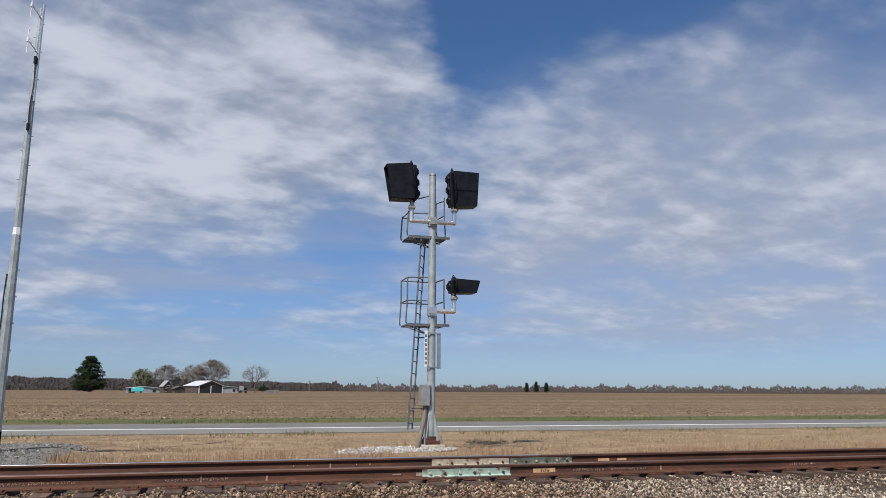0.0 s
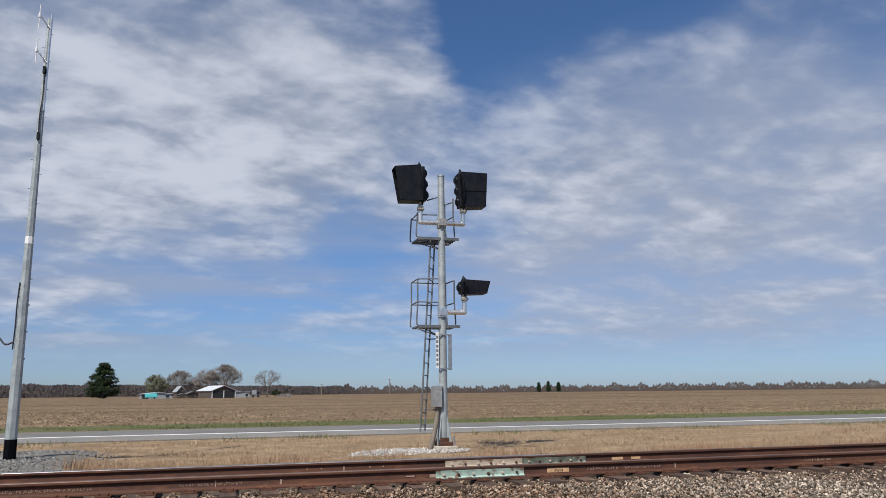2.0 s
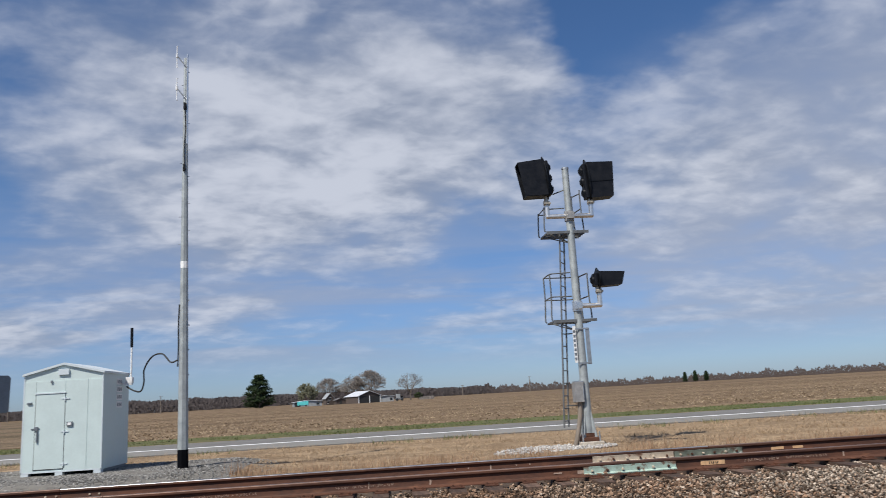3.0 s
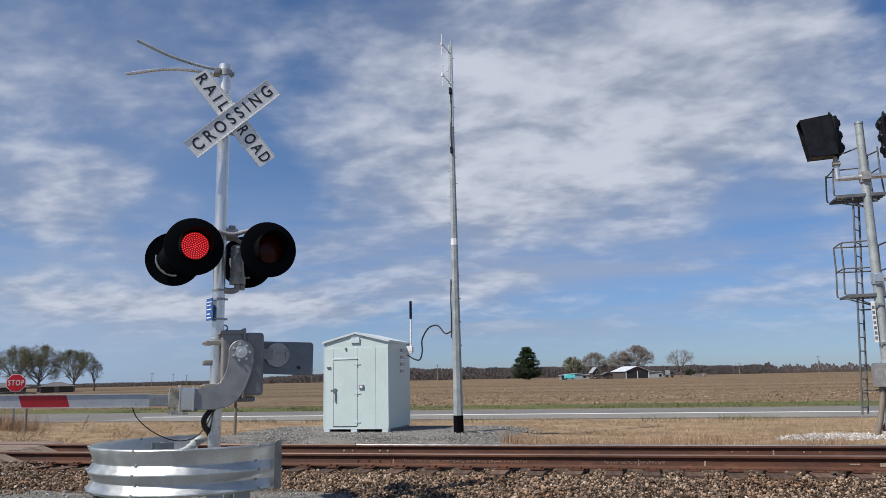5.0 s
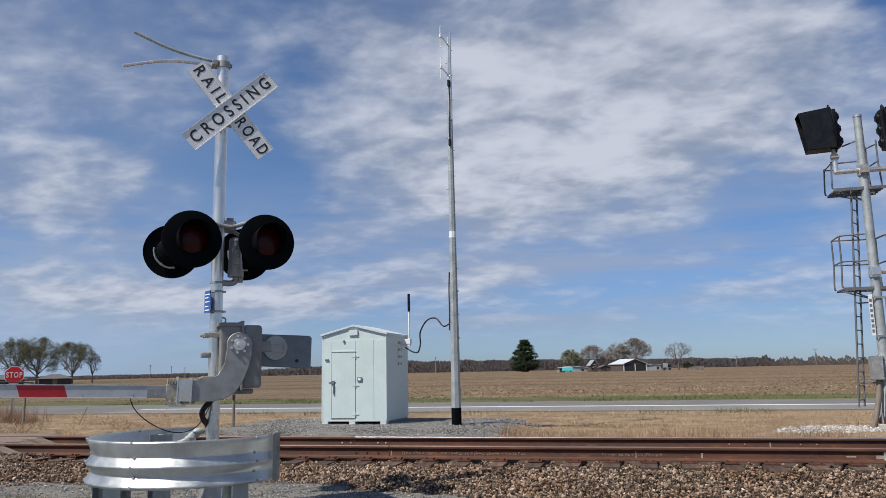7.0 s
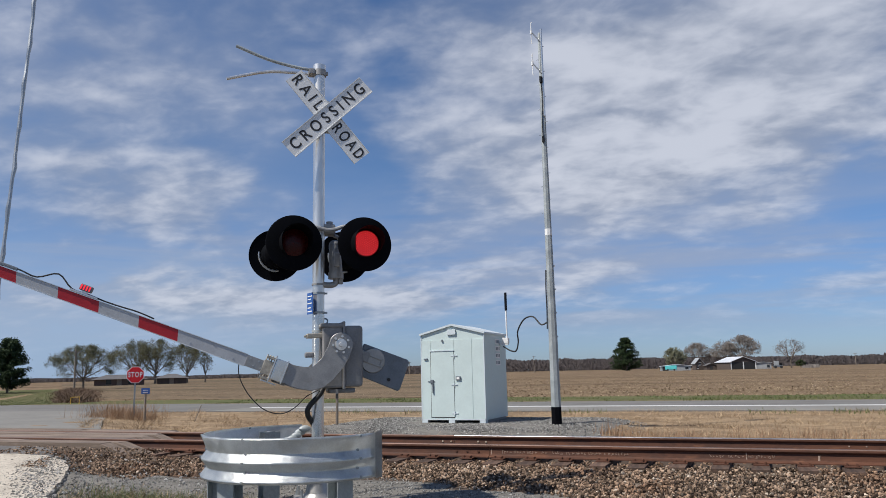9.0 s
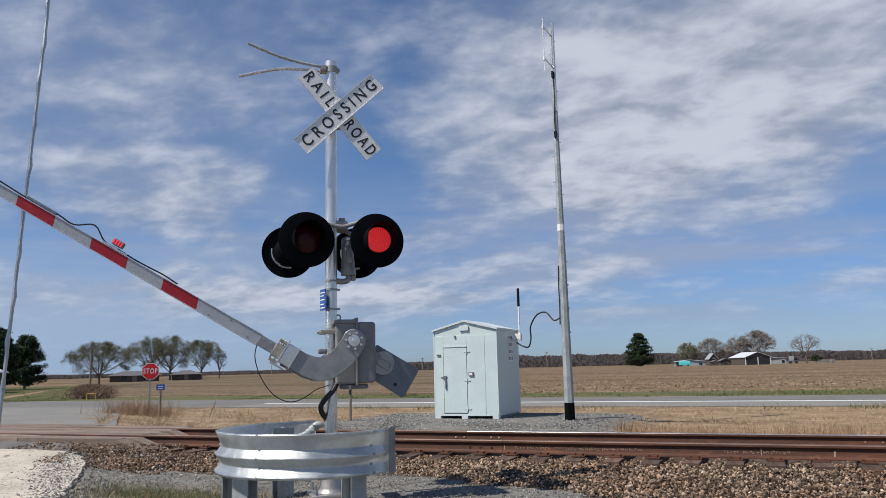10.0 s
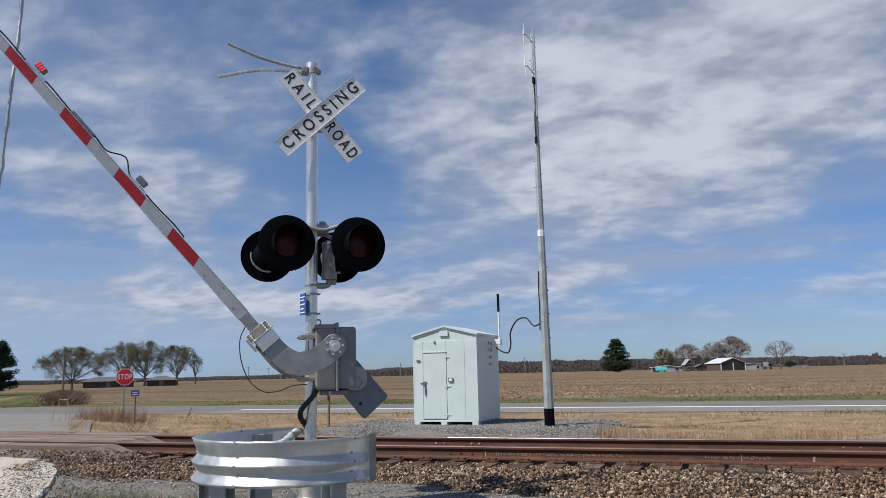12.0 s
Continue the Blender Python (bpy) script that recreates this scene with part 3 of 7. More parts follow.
def make_roads():
    strip("highway", [(-900, 27.6), (900, 27.6), (900, 35.6), (-900, 35.6)], 0.012, ASPHALT, "grey two-lane asphalt highway beside the railway", "road")
    strip("edge_line", [(-22.5, 30.82), (900, 30.82), (900, 31.16), (-22.5, 31.16)], 0.020, PAINT_WHITE, "white painted edge line on the highway", "road line", 0.007)
    strip("road_shoulder", [(-22.5, 27.7), (900, 27.7), (900, 30.6), (-22.5, 30.6)], 0.018, ROAD_PALE, "pale worn asphalt shoulder of the highway", "road", 0.005)
    # side road over the track, at forty-five degrees
    rows = [-8, 2, 5.5, 7.0, 8.5, 9.9]
    bm = bmesh.new()
    vs = [[bm.verts.new((-1.3 - y - o, y, ramp_z(0, y))) for o in (0, 3, 6, 9.5)] for y in rows]
    for a, b in zip(vs, vs[1:]):
        for i in range(3):
            bm.faces.new((a[i], b[i], b[i + 1], a[i + 1])).normal_update()
    bmesh.ops.solidify(bm, geom=bm.faces[:], thickness=0.08)
    solid("side_road_near", bm, PATCH, "dark patched asphalt side road rising to the crossing", "road", kind="structure", smooth=0)
    bm = bmesh.new()
    vs = [[bm.verts.new((-0.2 - y * 1.02 - o, y, ramp_z(0, y) - (0.02 if o <= 0 else 0.0))) for o in (-0.6 * max(0, (y - 20) / 4) ** 2, 4, 9.5 + 0.6 * max(0, (y - 20) / 4) ** 2)] for y in (13.2, 14.5, 16, 19, 22, 24, 26, 27.9)]
    for a, b in zip(vs, vs[1:]):
        for i in range(2):
            bm.faces.new((a[i], b[i], b[i + 1], a[i + 1])).normal_update()
    bmesh.ops.solidify(bm, geom=bm.faces[:], thickness=0.08)
    solid("side_road_far", bm, ROAD_PALE, "grey asphalt side road between crossing and highway", "road", kind="structure", smooth=0)
    # broken pale concrete apron, its free edge ragged
    rnd = random.Random(4)
    edge = [(-13.6, 9.15), (-11.9, 9.25), (-10.7, 9.2), (-10.0, 8.95), (-9.2, 8.35), (-8.6, 7.75), (-8.05, 7.1), (-7.5, 6.5), (-7.3, 6.0), (-7.6, 5.5), (-8.5, 4.6), (-12, 4.2), (-16, 6.5)]
    fine = []
    for (x0, y0), (x1, y1) in zip(edge, edge[1:] + edge[:1]):
        for k in range(5):
            t = k / 5
            fine.append((x0 + (x1 - x0) * t + rnd.uniform(-0.03, 0.03), y0 + (y1 - y0) * t + rnd.uniform(-0.03, 0.03)))
    strip("concrete_apron", fine, lambda x, y: ramp_z(x, y) + 0.004, CONCRETE, "broken pale concrete apron beside the crossing road", "pavement", 0.10)
    # far driveway and lawn over the highway
    lawn = [polar(*q) for q in ((49.0, 56.5), (48.7, 85), (48.6, 150), (62, 150), (62, 80))]
    strip("farm_lane", [(v.x, v.y) for v in lawn], 0.012, GREEN_EARTH, "mown green grass beside a farm lane", "grass")
    weedy = [polar(*q) for q in ((21.4, 46), (21.7, 120), (21.9, 420), (36, 430), (48.5, 420), (48.4, 150), (48.4, 70), (40, 56), (32, 50.5))]
    strip("weedy_field", [(v.x, v.y) for v in weedy], 0.010, WEEDY, "weedy brown field with little stubble beyond the highway", "field")
    lane = [polar(*q) for q in ((54.8, 62.5), (53.4, 60.5), (50.6, 88), (50.1, 100), (50.5, 100), (51.3, 88))]
    strip("farm_track", [(v.x, v.y) for v in lane], 0.020, EARTH, "bare earth farm lane", "lane")


make_ground()
make_roads()


# ---- loose stones, grass, stubble ----
def stone_shapes(n, rng):
    bm = bmesh.new()
    bmesh.ops.create_icosphere(bm, subdivisions=1, radius=1)
    v = np.array([x.co[:] for x in bm.verts])
    bm.faces.ensure_lookup_table()
    f = np.array([[q.index for q in p.verts] for p in bm.faces])
    bm.free()
    return [v * rng.uniform(0.6, 1.3, (len(v), 1)) * rng.uniform(0.5, 1.15, (1, 3)) for _ in range(n)], f


def stones(name, x, y, z, size, material, label, category, rng):
    shapes, f = stone_shapes(10, rng)
    n = len(x)
    which = rng.integers(0, len(shapes), n)
    base = np.array(shapes)[which]
    q = rng.normal(size=(n, 4))
    q /= np.linalg.norm(q, axis=1, keepdims=True)
    w, i, j, k = q.T
    rot = np.stack([1 - 2 * (j * j + k * k), 2 * (i * j - k * w), 2 * (i * k + j * w), 2 * (i * j + k * w), 1 - 2 * (i * i + k * k), 2 * (j * k - i * w),
                    2 * (i * k - j * w), 2 * (j * k + i * w), 1 - 2 * (i * i + j * j)], -1).reshape(n, 3, 3)
    v = np.einsum("nij,nkj->nki", rot, base) * size[:, None, None] * 0.5
    v += np.stack([x, y, z], -1)[:, None, :]
    faces = (f[None] + (np.arange(n) * base.shape[1])[:, None, None]).reshape(-1, 3)
    tagged(new(name, raw_mesh(name, v.reshape(-1, 3), faces, material)), label, category, kind="stuff")


def blades(name, x, y, z, height, width, material, label, category, rng, lean=0.5):
    n = len(x)
    a = rng.uniform(0, math.tau, n)
    side = np.stack([np.cos(a), np.sin(a), np.zeros(n)], -1) * width[:, None] * 0.5
    tip = np.stack([rng.normal(0, lean, n) * height, rng.normal(0, lean, n) * height, height], -1)
    root = np.stack([x, y, z], -1)
    v = np.stack([root - side, root + side, root + tip * 0.55 + side * 0.6, root + tip], 1)
    i = np.arange(n)[:, None] * 4
    faces = np.concatenate([i + np.array([[0, 1, 2]]), i + np.array([[0, 2, 3]])])
    tagged(new(name, raw_mesh(name, v.reshape(-1, 3), faces, material)), label, category, kind="stuff")


def scatter():
    rng = np.random.default_rng(7)
    # near shoulder of the ballast, thick where the camera looks
    n = 88000
    x = rng.uniform(-10.5, 26, n)
    x = np.where(rng.random(n) < 0.6, rng.uniform(-9.5, 9, n), x)
    edge = gravel_edge(x)
    y = edge + (10.95 - edge) * rng.random(n) ** 0.85
    keep = (x + y > -0.2)
    x, y = x[keep], y[keep]
    size = 0.024 + 0.040 * rng.random(len(x)) ** 2.0
    z = ground_z(x, y) + rng.uniform(-0.02, 0.040, len(x))
    clean = rng.random(len(x)) < 0.12 + 0.8 * smoothstep(2.0, 8.0, x)
    for mask, m, label in ((~clean, STONE, "rust-stained brown ballast stones beside the track"), (clean, STONE_PALE, "clean pale grey ballast stones beside the track")):
        stones("ballast", x[mask], y[mask], z[mask], size[mask], m, label, "ballast", rng)
    n = 9000
    x, y = rng.uniform(-10, 30, n), rng.uniform(11.05, 14.9, n)
    stones("ballast", x, y, ground_z(x, y) + 0.0, rng.uniform(0.035, 0.075, n), STONE, "brown ballast stones between and behind the rails", "ballast", rng)
    # fine grey gravel round the crossing signal
    n = 24000
    x = rng.uniform(-9.6, 2.5, n)
    y = rng.uniform(5.4, 9.6, n)
    keep = (x + y > -0.7) & (y < gravel_edge(x) + rng.normal(0, 0.15, n))
    x, y = x[keep], y[keep]
    stones("gravel", x, y, ground_z(x, y) + 0.004, rng.uniform(0.012, 0.035, len(x)), STONE_GREY, "fine grey gravel round the crossing signal", "gravel", rng)
    # pale stones spilt beside the apron
    n = 900
    x, y = rng.uniform(-12.0, -8.6, n), rng.uniform(9.25, 10.2, n)
    stones("gravel", x, y, np.maximum(ground_z(x, y), np.interp(y, *ROAD_UP) * (y < 9.9)) + 0.005, rng.uniform(0.02, 0.05, n), STONE, "brown stones strewn before the crossing timbers", "gravel", rng)
    n = 2200
    x, y = rng.uniform(-10.4, -8.0, n), rng.uniform(8.3, 9.6, n)
    z = np.where(x + y < -1.3, np.interp(y, *ROAD_UP), ground_z(x, y))
    keep = (x + y > -1.75 + rng.normal(0, 0.12, n)) & (x + y < 0.9)
    stones("gravel", x[keep], y[keep], z[keep] + 0.006, rng.uniform(0.012, 0.045, keep.sum()), STONE, "fine brown gravel at the broken road edge", "gravel", rng)
    n = 60
    t = rng.random(n)
    x = -10.0 + 2.6 * t + rng.normal(0, 0.35, n)
    y = 9.7 - 1.2 * t + rng.normal(0, 0.3, n)
    stones("gravel", x, y, np.maximum(ground_z(x, y), 0.02) + 0.02, rng.uniform(0.025, 0.06, n), STONE_WHITE, "pale loose stones at the edge of the apron", "gravel", rng)
    n = 2600
    t = rng.random(n)
    x = -10.4 + 3.1 * t + rng.normal(0, 0.20, n)
    y = 9.0 - 2.9 * t + rng.normal(0, 0.15, n)
    stones("gravel", x, y, np.interp(y, *ROAD_UP) + 0.0, rng.uniform(0.012, 0.045, n), STONE_GREY, "loose grey gravel along the broken apron edge", "gravel", rng)
    # gravel pads beyond the track
    n = 22000
    x, y = rng.normal(-7.0, 2.4, n), rng.uniform(15.4, 22.2, n)
    keep = (x > -12.4) & (x < -2.6) & (rng.random(n) < 0.3 + 0.7 * smoothstep(5.2, 3.0, np.abs(x + 7.4)))
    x, y = x[keep], y[keep]
    stones("gravel", x, y, ground_z(x, y) + 0.005, rng.uniform(0.025, 0.055, len(x)), STONE_GREY, "grey gravel pad under the equipment hut", "gravel", rng)
    n = 1100
    a, r = rng.uniform(0, math.tau, n), 1.6 * np.sqrt(rng.random(n))
    x, y = 4.3 + r * np.cos(a) * 0.95, 18.7 + r * np.sin(a) * 0.5
    stones("gravel", x, y, ground_z(x, y) + 0.01, rng.uniform(0.04, 0.09, n), STONE_WHITE, "white limestone piled at the foot of the block signal", "gravel", rng)

    # dry grass between track and highway
    n = 120000
    y = rng.uniform(15.0, 27.6, n)
    x = rng.uniform(-1.0, 1.0, n) * (y * 1.05 + 6) + 2
    cl = np.sin(x * 1.3) * np.cos(y * 1.9 + x * 0.35) + 0.6 * np.sin(x * 3.7 + y * 2.9)
    keep = (rng.random(n) < 0.5 + 0.45 * cl) & ~((np.abs(x + 7.2) < 4.6) & (np.abs(y - 19.2) < 3.2)) & (np.hypot((x - 4.5) * 0.85, y - 18.7) > 1.3) & (x > -0.9 - y * 1.02)
    x, y, cl = x[keep], y[keep], cl[keep]
    h = rng.uniform(0.03, 0.15, len(x)) * (1 + 0.5 * cl) * (1 + 0.5 * (y < 17.5))
    blades("dry_grass", x, y, ground_z(x, y) - 0.01, h, rng.uniform(0.006, 0.016, len(x)), DRY_GRASS, "dry tan grass between the railway and the highway", "grass", rng, 1.1)
    n = 11000
    cx = np.repeat(rng.uniform(-3, 24, 190), n // 190 + 1)[:n]
    cy = np.repeat(rng.uniform(15.2, 17.8, 190), n // 190 + 1)[:n]
    x, y = cx + rng.normal(0, 0.25, n), cy + rng.normal(0, 0.15, n)
    blades("tall_weeds", x, y, ground_z(x, y), rng.uniform(0.12, 0.42, n), rng.uniform(0.006, 0.014, n), DRY_GRASS_RED, "tall reddish dry weeds along the ballast", "weeds", rng, 0.25)
    # brush at the junction
    n = 2600
    x, y = rng.normal(-22.2, 0.55, n), rng.normal(22.6, 0.6, n)
    blades("brush", x, y, ground_z(x, y), rng.uniform(0.15, 0.85, n) ** 1.3, rng.uniform(0.006, 0.014, n), DRY_GRASS_RED, "leafless brush at the road junction", "brush", rng, 0.3)
    # green tufts: road verge, and by the near gravel
    n = 30000
    y = 36.2 + 6.0 * rng.random(n) ** 1.3
    x = rng.uniform(-62, 62, n)
    keep = (x > -30) & (np.sin(x * 0.35 + 1) + np.sin(x * 0.13 + 2 * y) + 0.6 * np.sin(x * 1.7 + y) + rng.normal(0, 0.5, n) > -0.35)
    x, y = x[keep], y[keep]
    blades("verge_grass", x, y, np.zeros(len(x)) - 0.02, rng.uniform(0.02, 0.09, len(x)) * (1.1 + 0.6 * np.sin(x * 0.9) * np.sin(x * 0.37 + y)), rng.uniform(0.02, 0.05, len(x)), GREEN_GRASS, "green grass verge beyond the highway", "grass", rng, 0.4)
    n = 5200
    x, y = rng.normal(-6.5, 0.6, n), rng.normal(7.15, 0.35, n)
    keep = (x + y > -0.9)
    x, y = x[keep], y[keep]
    blades("grass", x, y, ground_z(x, y) - 0.01, rng.uniform(0.03, 0.11, len(x)), rng.uniform(0.004, 0.009, len(x)), GREEN_GRASS, "short green grass on the gravel", "grass", rng, 0.5)
    n = 3600
    x, y = rng.normal(-6.4, 0.75, n), rng.normal(7.1, 0.4, n)
    keep = (x + y > -0.9)
    x, y = x[keep], y[keep]
    blades("grass", x, y, ground_z(x, y) - 0.01, rng.uniform(0.02, 0.09, len(x)), rng.uniform(0.004, 0.008, len(x)), DRY_GRASS, "short straw-coloured grass on the gravel", "grass", rng, 0.9)
    n = 2600
    x = rng.uniform(-30, 30, n)
    y = rng.normal(26.9, 0.35, n)
    cl = np.sin(x * 0.8) + np.sin(x * 2.1 + 1)
    keep = (cl > 0.3) & (x > -20)
    blades("verge_grass", x[keep], y[keep], ground_z(x, y)[keep], rng.uniform(0.08, 0.2, keep.sum()), rng.uniform(0.015, 0.03, keep.sum()), GREEN_GRASS, "green tufts along the near road edge", "grass", rng, 0.4)
    n = 9000
    az, d = rng.uniform(49.0, 60, n), 56 + 90 * rng.random(n) ** 1.5
    q = [polar(a_, d_) for a_, d_ in zip(az, d)]
    x, y = np.array([v.x for v in q]), np.array([v.y for v in q])
    blades("lawn_grass", x, y, np.zeros(n), rng.uniform(0.03, 0.09, n), rng.uniform(0.03, 0.10, n), GREEN_GRASS, "short green grass along the farm lane", "grass", rng, 0.5)
    n = 7000
    az, d = rng.normal(47.4, 0.8, n), 57 + 60 * rng.random(n)
    q = [polar(a_, d_) for a_, d_ in zip(az, d)]
    x, y = np.array([v.x for v in q]), np.array([v.y for v in q])
    blades("brush", x, y, np.zeros(n), rng.uniform(0.1, 0.75, n) * np.exp(-((az - 47.6) / 1.2) ** 2), rng.uniform(0.03, 0.10, n), DARK_BRUSH, "dark brown weeds along the farm lane", "brush", rng, 0.9)
    # stubble in rows over the field
    n = 170000
    d = 42.6 + 190 * rng.random(n) ** 1.8
    row = np.round(d / 0.95) * 0.95 + rng.normal(0, 0.16, n)
    x = rng.uniform(-1.15, 1.15, n) * row
    band = 0.5 + 0.5 * np.sin(row * 0.71 + np.sin(x * 0.013) * 2.0) * np.sin(row * 0.23 + 1.0 + x * 0.004)
    keep = (x > -0.75 * row - 10) & (rng.random(n) < 0.25 + 0.9 * band) & ((x > -0.40 * row + rng.normal(0, 0.5, n)) | (rng.random(n) < 0.5)) & ((row > 47.5 + 2.0 * np.sin(x * 0.11) + rng.normal(0, 1.0, n)) | (rng.random(n) < 0.18))
    x, row = x[keep], row[keep]
    blades("stubble", x, row, np.zeros(len(x)) - 0.03, rng.uniform(0.02, 0.085, len(x)), rng.uniform(0.05, 0.17, len(x)), STUBBLE, "pale corn stubble in rows on the harvested field", "stubble", rng, 0.8)


scatter()

# ---- the track ----
NEAR, FAR = 11.0, 12.5


def rail_outline():
    half = [(0.0, 0.0), (0.076, 0.0), (0.076, 0.012), (0.03, 0.026), (0.0095, 0.045), (0.0085, 0.125), (0.034, 0.142), (0.037, 0.150), (0.037, 0.176), (0.027, 0.1855)]
    return half[1:] + [(-y, z) for y, z in reversed(half[1:])]


def rail_mesh(x0, x1, top):
    bm = bmesh.new()
    o = rail_outline()
    a = [bm.verts.new((x0, y, z)) for y, z in o]
    b = [bm.verts.new((x1, y, z)) for y, z in o]
    bm.faces.new(a), bm.faces.new(b[::-1])
    for i in range(len(o)):
        j = (i + 1) % len(o)
        bm.faces.new((a[i], a[j], b[j], b[i]))
    me = mesh_of("rail", bm, RUST, 50)
    me.materials.append(top)
    for p in me.polygons:
        if p.center.z > 0.155 and p.normal.z > 0.3:
            p.material_index = 1
    return me


def make_track():
    track = thing("railway_track", "rusty single railway track on dark wooden ties", "railway track", kind="structure")
    for y, cuts in ((NEAR, (-300, -3.72, 3.58, 300)), (FAR, (-300, -4.86, 5.42, 300))):
        for a, b in zip(cuts, cuts[1:]):
            r = new("rail", rail_mesh(a + 0.004, b - 0.004, RAIL_TOP if y == FAR and a == -4.86 else RAIL_DULL))
            r.parent, r.location = track, (0, y, 0.234)
            tagged(r, "rusty steel rail with a worn bright head")
    # ties, plates and spikes
    bm = bmesh.new()
    bx(bm, -0.112, 0.112, -1.3, 1.3, -0.17, 0.0, 0.008)
    tie = mesh_of("tie", bm, TIE)
    bm = bmesh.new()
    bx(bm, -0.095, 0.095, -0.18, 0.18, 0.0, 0.014)
    bx(bm, -0.095, 0.095, -0.10, -0.082, 0.014, 0.026)
    bx(bm, -0.095, 0.095, 0.082, 0.10, 0.014, 0.026)
    for sx, sy in ((-0.06, -0.087), (0.05, -0.087), (0.06, 0.087), (-0.05, 0.087), (0.05, -0.14)):
        bx(bm, sx - 0.012, sx + 0.012, sy - 0.02, sy + 0.02, 0.01, 0.045, 0.004)
    plate = mesh_of("tie_plate", bm, RUST)
    rnd = random.Random(2)
    n = 0
    for k in range(-60, 140):
        x = 0.02 + 0.51 * k + rnd.uniform(-0.03, 0.03)
        t = new("tie", tie)
        t.parent = track
        t.matrix_basis = pose(x, 11.75 + rnd.uniform(-0.05, 0.05), 0.219 + rnd.uniform(-0.012, 0.0), 0, 0, rnd.uniform(-1, 1))
        if -24 < k < 70:
            for y in (NEAR, FAR):
                p = new("tie_plate", plate)
                p.parent = track
                p.matrix_basis = pose(x, y, 0.219)
    # joint bars with bolts: mint green on the near rail, cream and grey on the far one
    for x, y, front, m, ml in ((3.58, NEAR, -1, BAR_GREEN, "flaking mint-green joint bar"), (5.42, FAR, -1, BAR_MOSS, "flaking dark green joint bar"), (4.14, FAR, -1, BAR_CREAM, "flaking cream joint bar")):
        for s in (-1, 1):
            bm = bmesh.new()
            w = 0.58 if m is BAR_MOSS else 0.68
            prof = [(0.012, 0.035), (0.055, 0.022), (0.058, 0.034), (0.028, 0.052), (0.026, 0.105), (0.036, 0.128), (0.034, 0.138), (0.012, 0.130)]
            va = [bm.verts.new((x - w, s * b, c)) for b, c in prof]
            vb = [bm.verts.new((x + w, s * b, c)) for b, c in prof]
            bm.faces.new(va), bm.faces.new(vb[::-1])
            for i in range(len(prof)):
                j = (i + 1) % len(prof)
                bm.faces.new((va[i], va[j], vb[j], vb[i]))
            bar = part("joint_bar", bm, m, track, ml, pose(0, y, 0.234))
            for k in range(6):
                bm = bmesh.new()
                bxx = x - w * 0.83 + k * w * 0.332
                cyl(bm, (bxx, s * 0.024, 0.078), (bxx, s * 0.052, 0.078), 0.019, seg=6)
                cyl(bm, (bxx, s * 0.05, 0.078), (bxx, s * 0.066, 0.078), 0.011, seg=6)
                part("bolt", bm, RUST if k % 2 else BAR_CREAM, bar)
    for x, y in ((-5.08, FAR), (-4.92, FAR), (-4.43, FAR), (-4.29, FAR), (-4.25, NEAR), (-4.08, NEAR), (-3.9, NEAR)):
        bm = bmesh.new()
        cyl(bm, (x, y - 0.008, 0.315), (x, y - 0.020, 0.315), 0.016, seg=6)
        part("bolt", bm, BAR_CREAM if y == FAR else RUST, track)
    # paint marks and unreadable chalk writing on the rail webs
    def mark(x, y, w, h, z=0.30, m=CHALK, tilt=0.0):
        bm = bmesh.new()
        bx(bm, -w / 2, w / 2, -0.002, 0.002, -h / 2, h / 2)
        part("paint_mark", bm, m, track, "", pose(x, y - 0.0115, z, 0, tilt, 0))
    mark(4.82, NEAR, 0.36, 0.066, 0.316, TAG)
    for dx, w, tilt in ((-0.06, 0.010, 8), (-0.03, 0.010, -20), (0.0, 0.012, 15), (0.035, 0.010, -5), (0.06, 0.010, 25)):
        mark(4.83 + dx, NEAR - 0.004, w, 0.036, 0.312, SIGN_BLACK, tilt)
    mark(2.86, NEAR, 0.10, 0.045, 0.305)
    mark(2.52, NEAR, 0.12, 0.018, 0.31)
    mark(6.62, FAR, 0.22, 0.045, 0.31, TAG)
    mark(6.98, FAR, 0.18, 0.04, 0.31, TAG)
    mark(0.70, NEAR, 0.025, 0.085, 0.298, CHALK, 6)
    mark(-0.16, NEAR, 0.014, 0.11, 0.31)
    mark(-3.69, NEAR, 0.012, 0.09, 0.31)
    mark(1.78, FAR, 0.02, 0.08, 0.31)
    mark(6.83, NEAR, 0.02, 0.09, 0.30)
    for x0, x1 in ((-3.52, -3.40), (-3.34, -3.20), (-3.14, -2.98), (-2.92, -2.82), (-2.76, -2.64), (-2.56, -2.30), (-2.24, -2.08), (-2.02, -1.70), (-0.61, -0.42), (-0.38, -0.04), (-0.02, 0.17), (5.31, 5.62), (5.68, 5.80), (5.95, 6.58), (9.3, 9.8)):
        x = x0
        while x < x1:
            # one sign: a stem and one or two short strokes
            tall, z = rnd.uniform(0.022, 0.044), 0.312 + rnd.uniform(-0.007, 0.007)
            mark(x, NEAR, 0.0045, tall, z, CHALK, rnd.uniform(-30, 30))
            mark(x + rnd.uniform(0.006, 0.014), NEAR, rnd.uniform(0.012, 0.024), 0.0045, z + rnd.uniform(-0.45, 0.45) * tall, CHALK, rnd.uniform(-40, 40))
            if rnd.random() < 0.5:
                mark(x + 0.022, NEAR, 0.0045, tall * 0.6, z + rnd.uniform(-0.2, 0.2) * tall, CHALK, rnd.uniform(-30, 30))
            x += rnd.uniform(0.030, 0.054)
    for x in (1.2, 1.42, 2.2, 2.42):
        mark(x, FAR, 0.02, 0.02, 0.32)
    # crossing timbers, ends stepped
    deck = thing("crossing_deck", "worn reddish timber planks filling the level crossing", "crossing deck", kind="structure")
    rnd = random.Random(9)
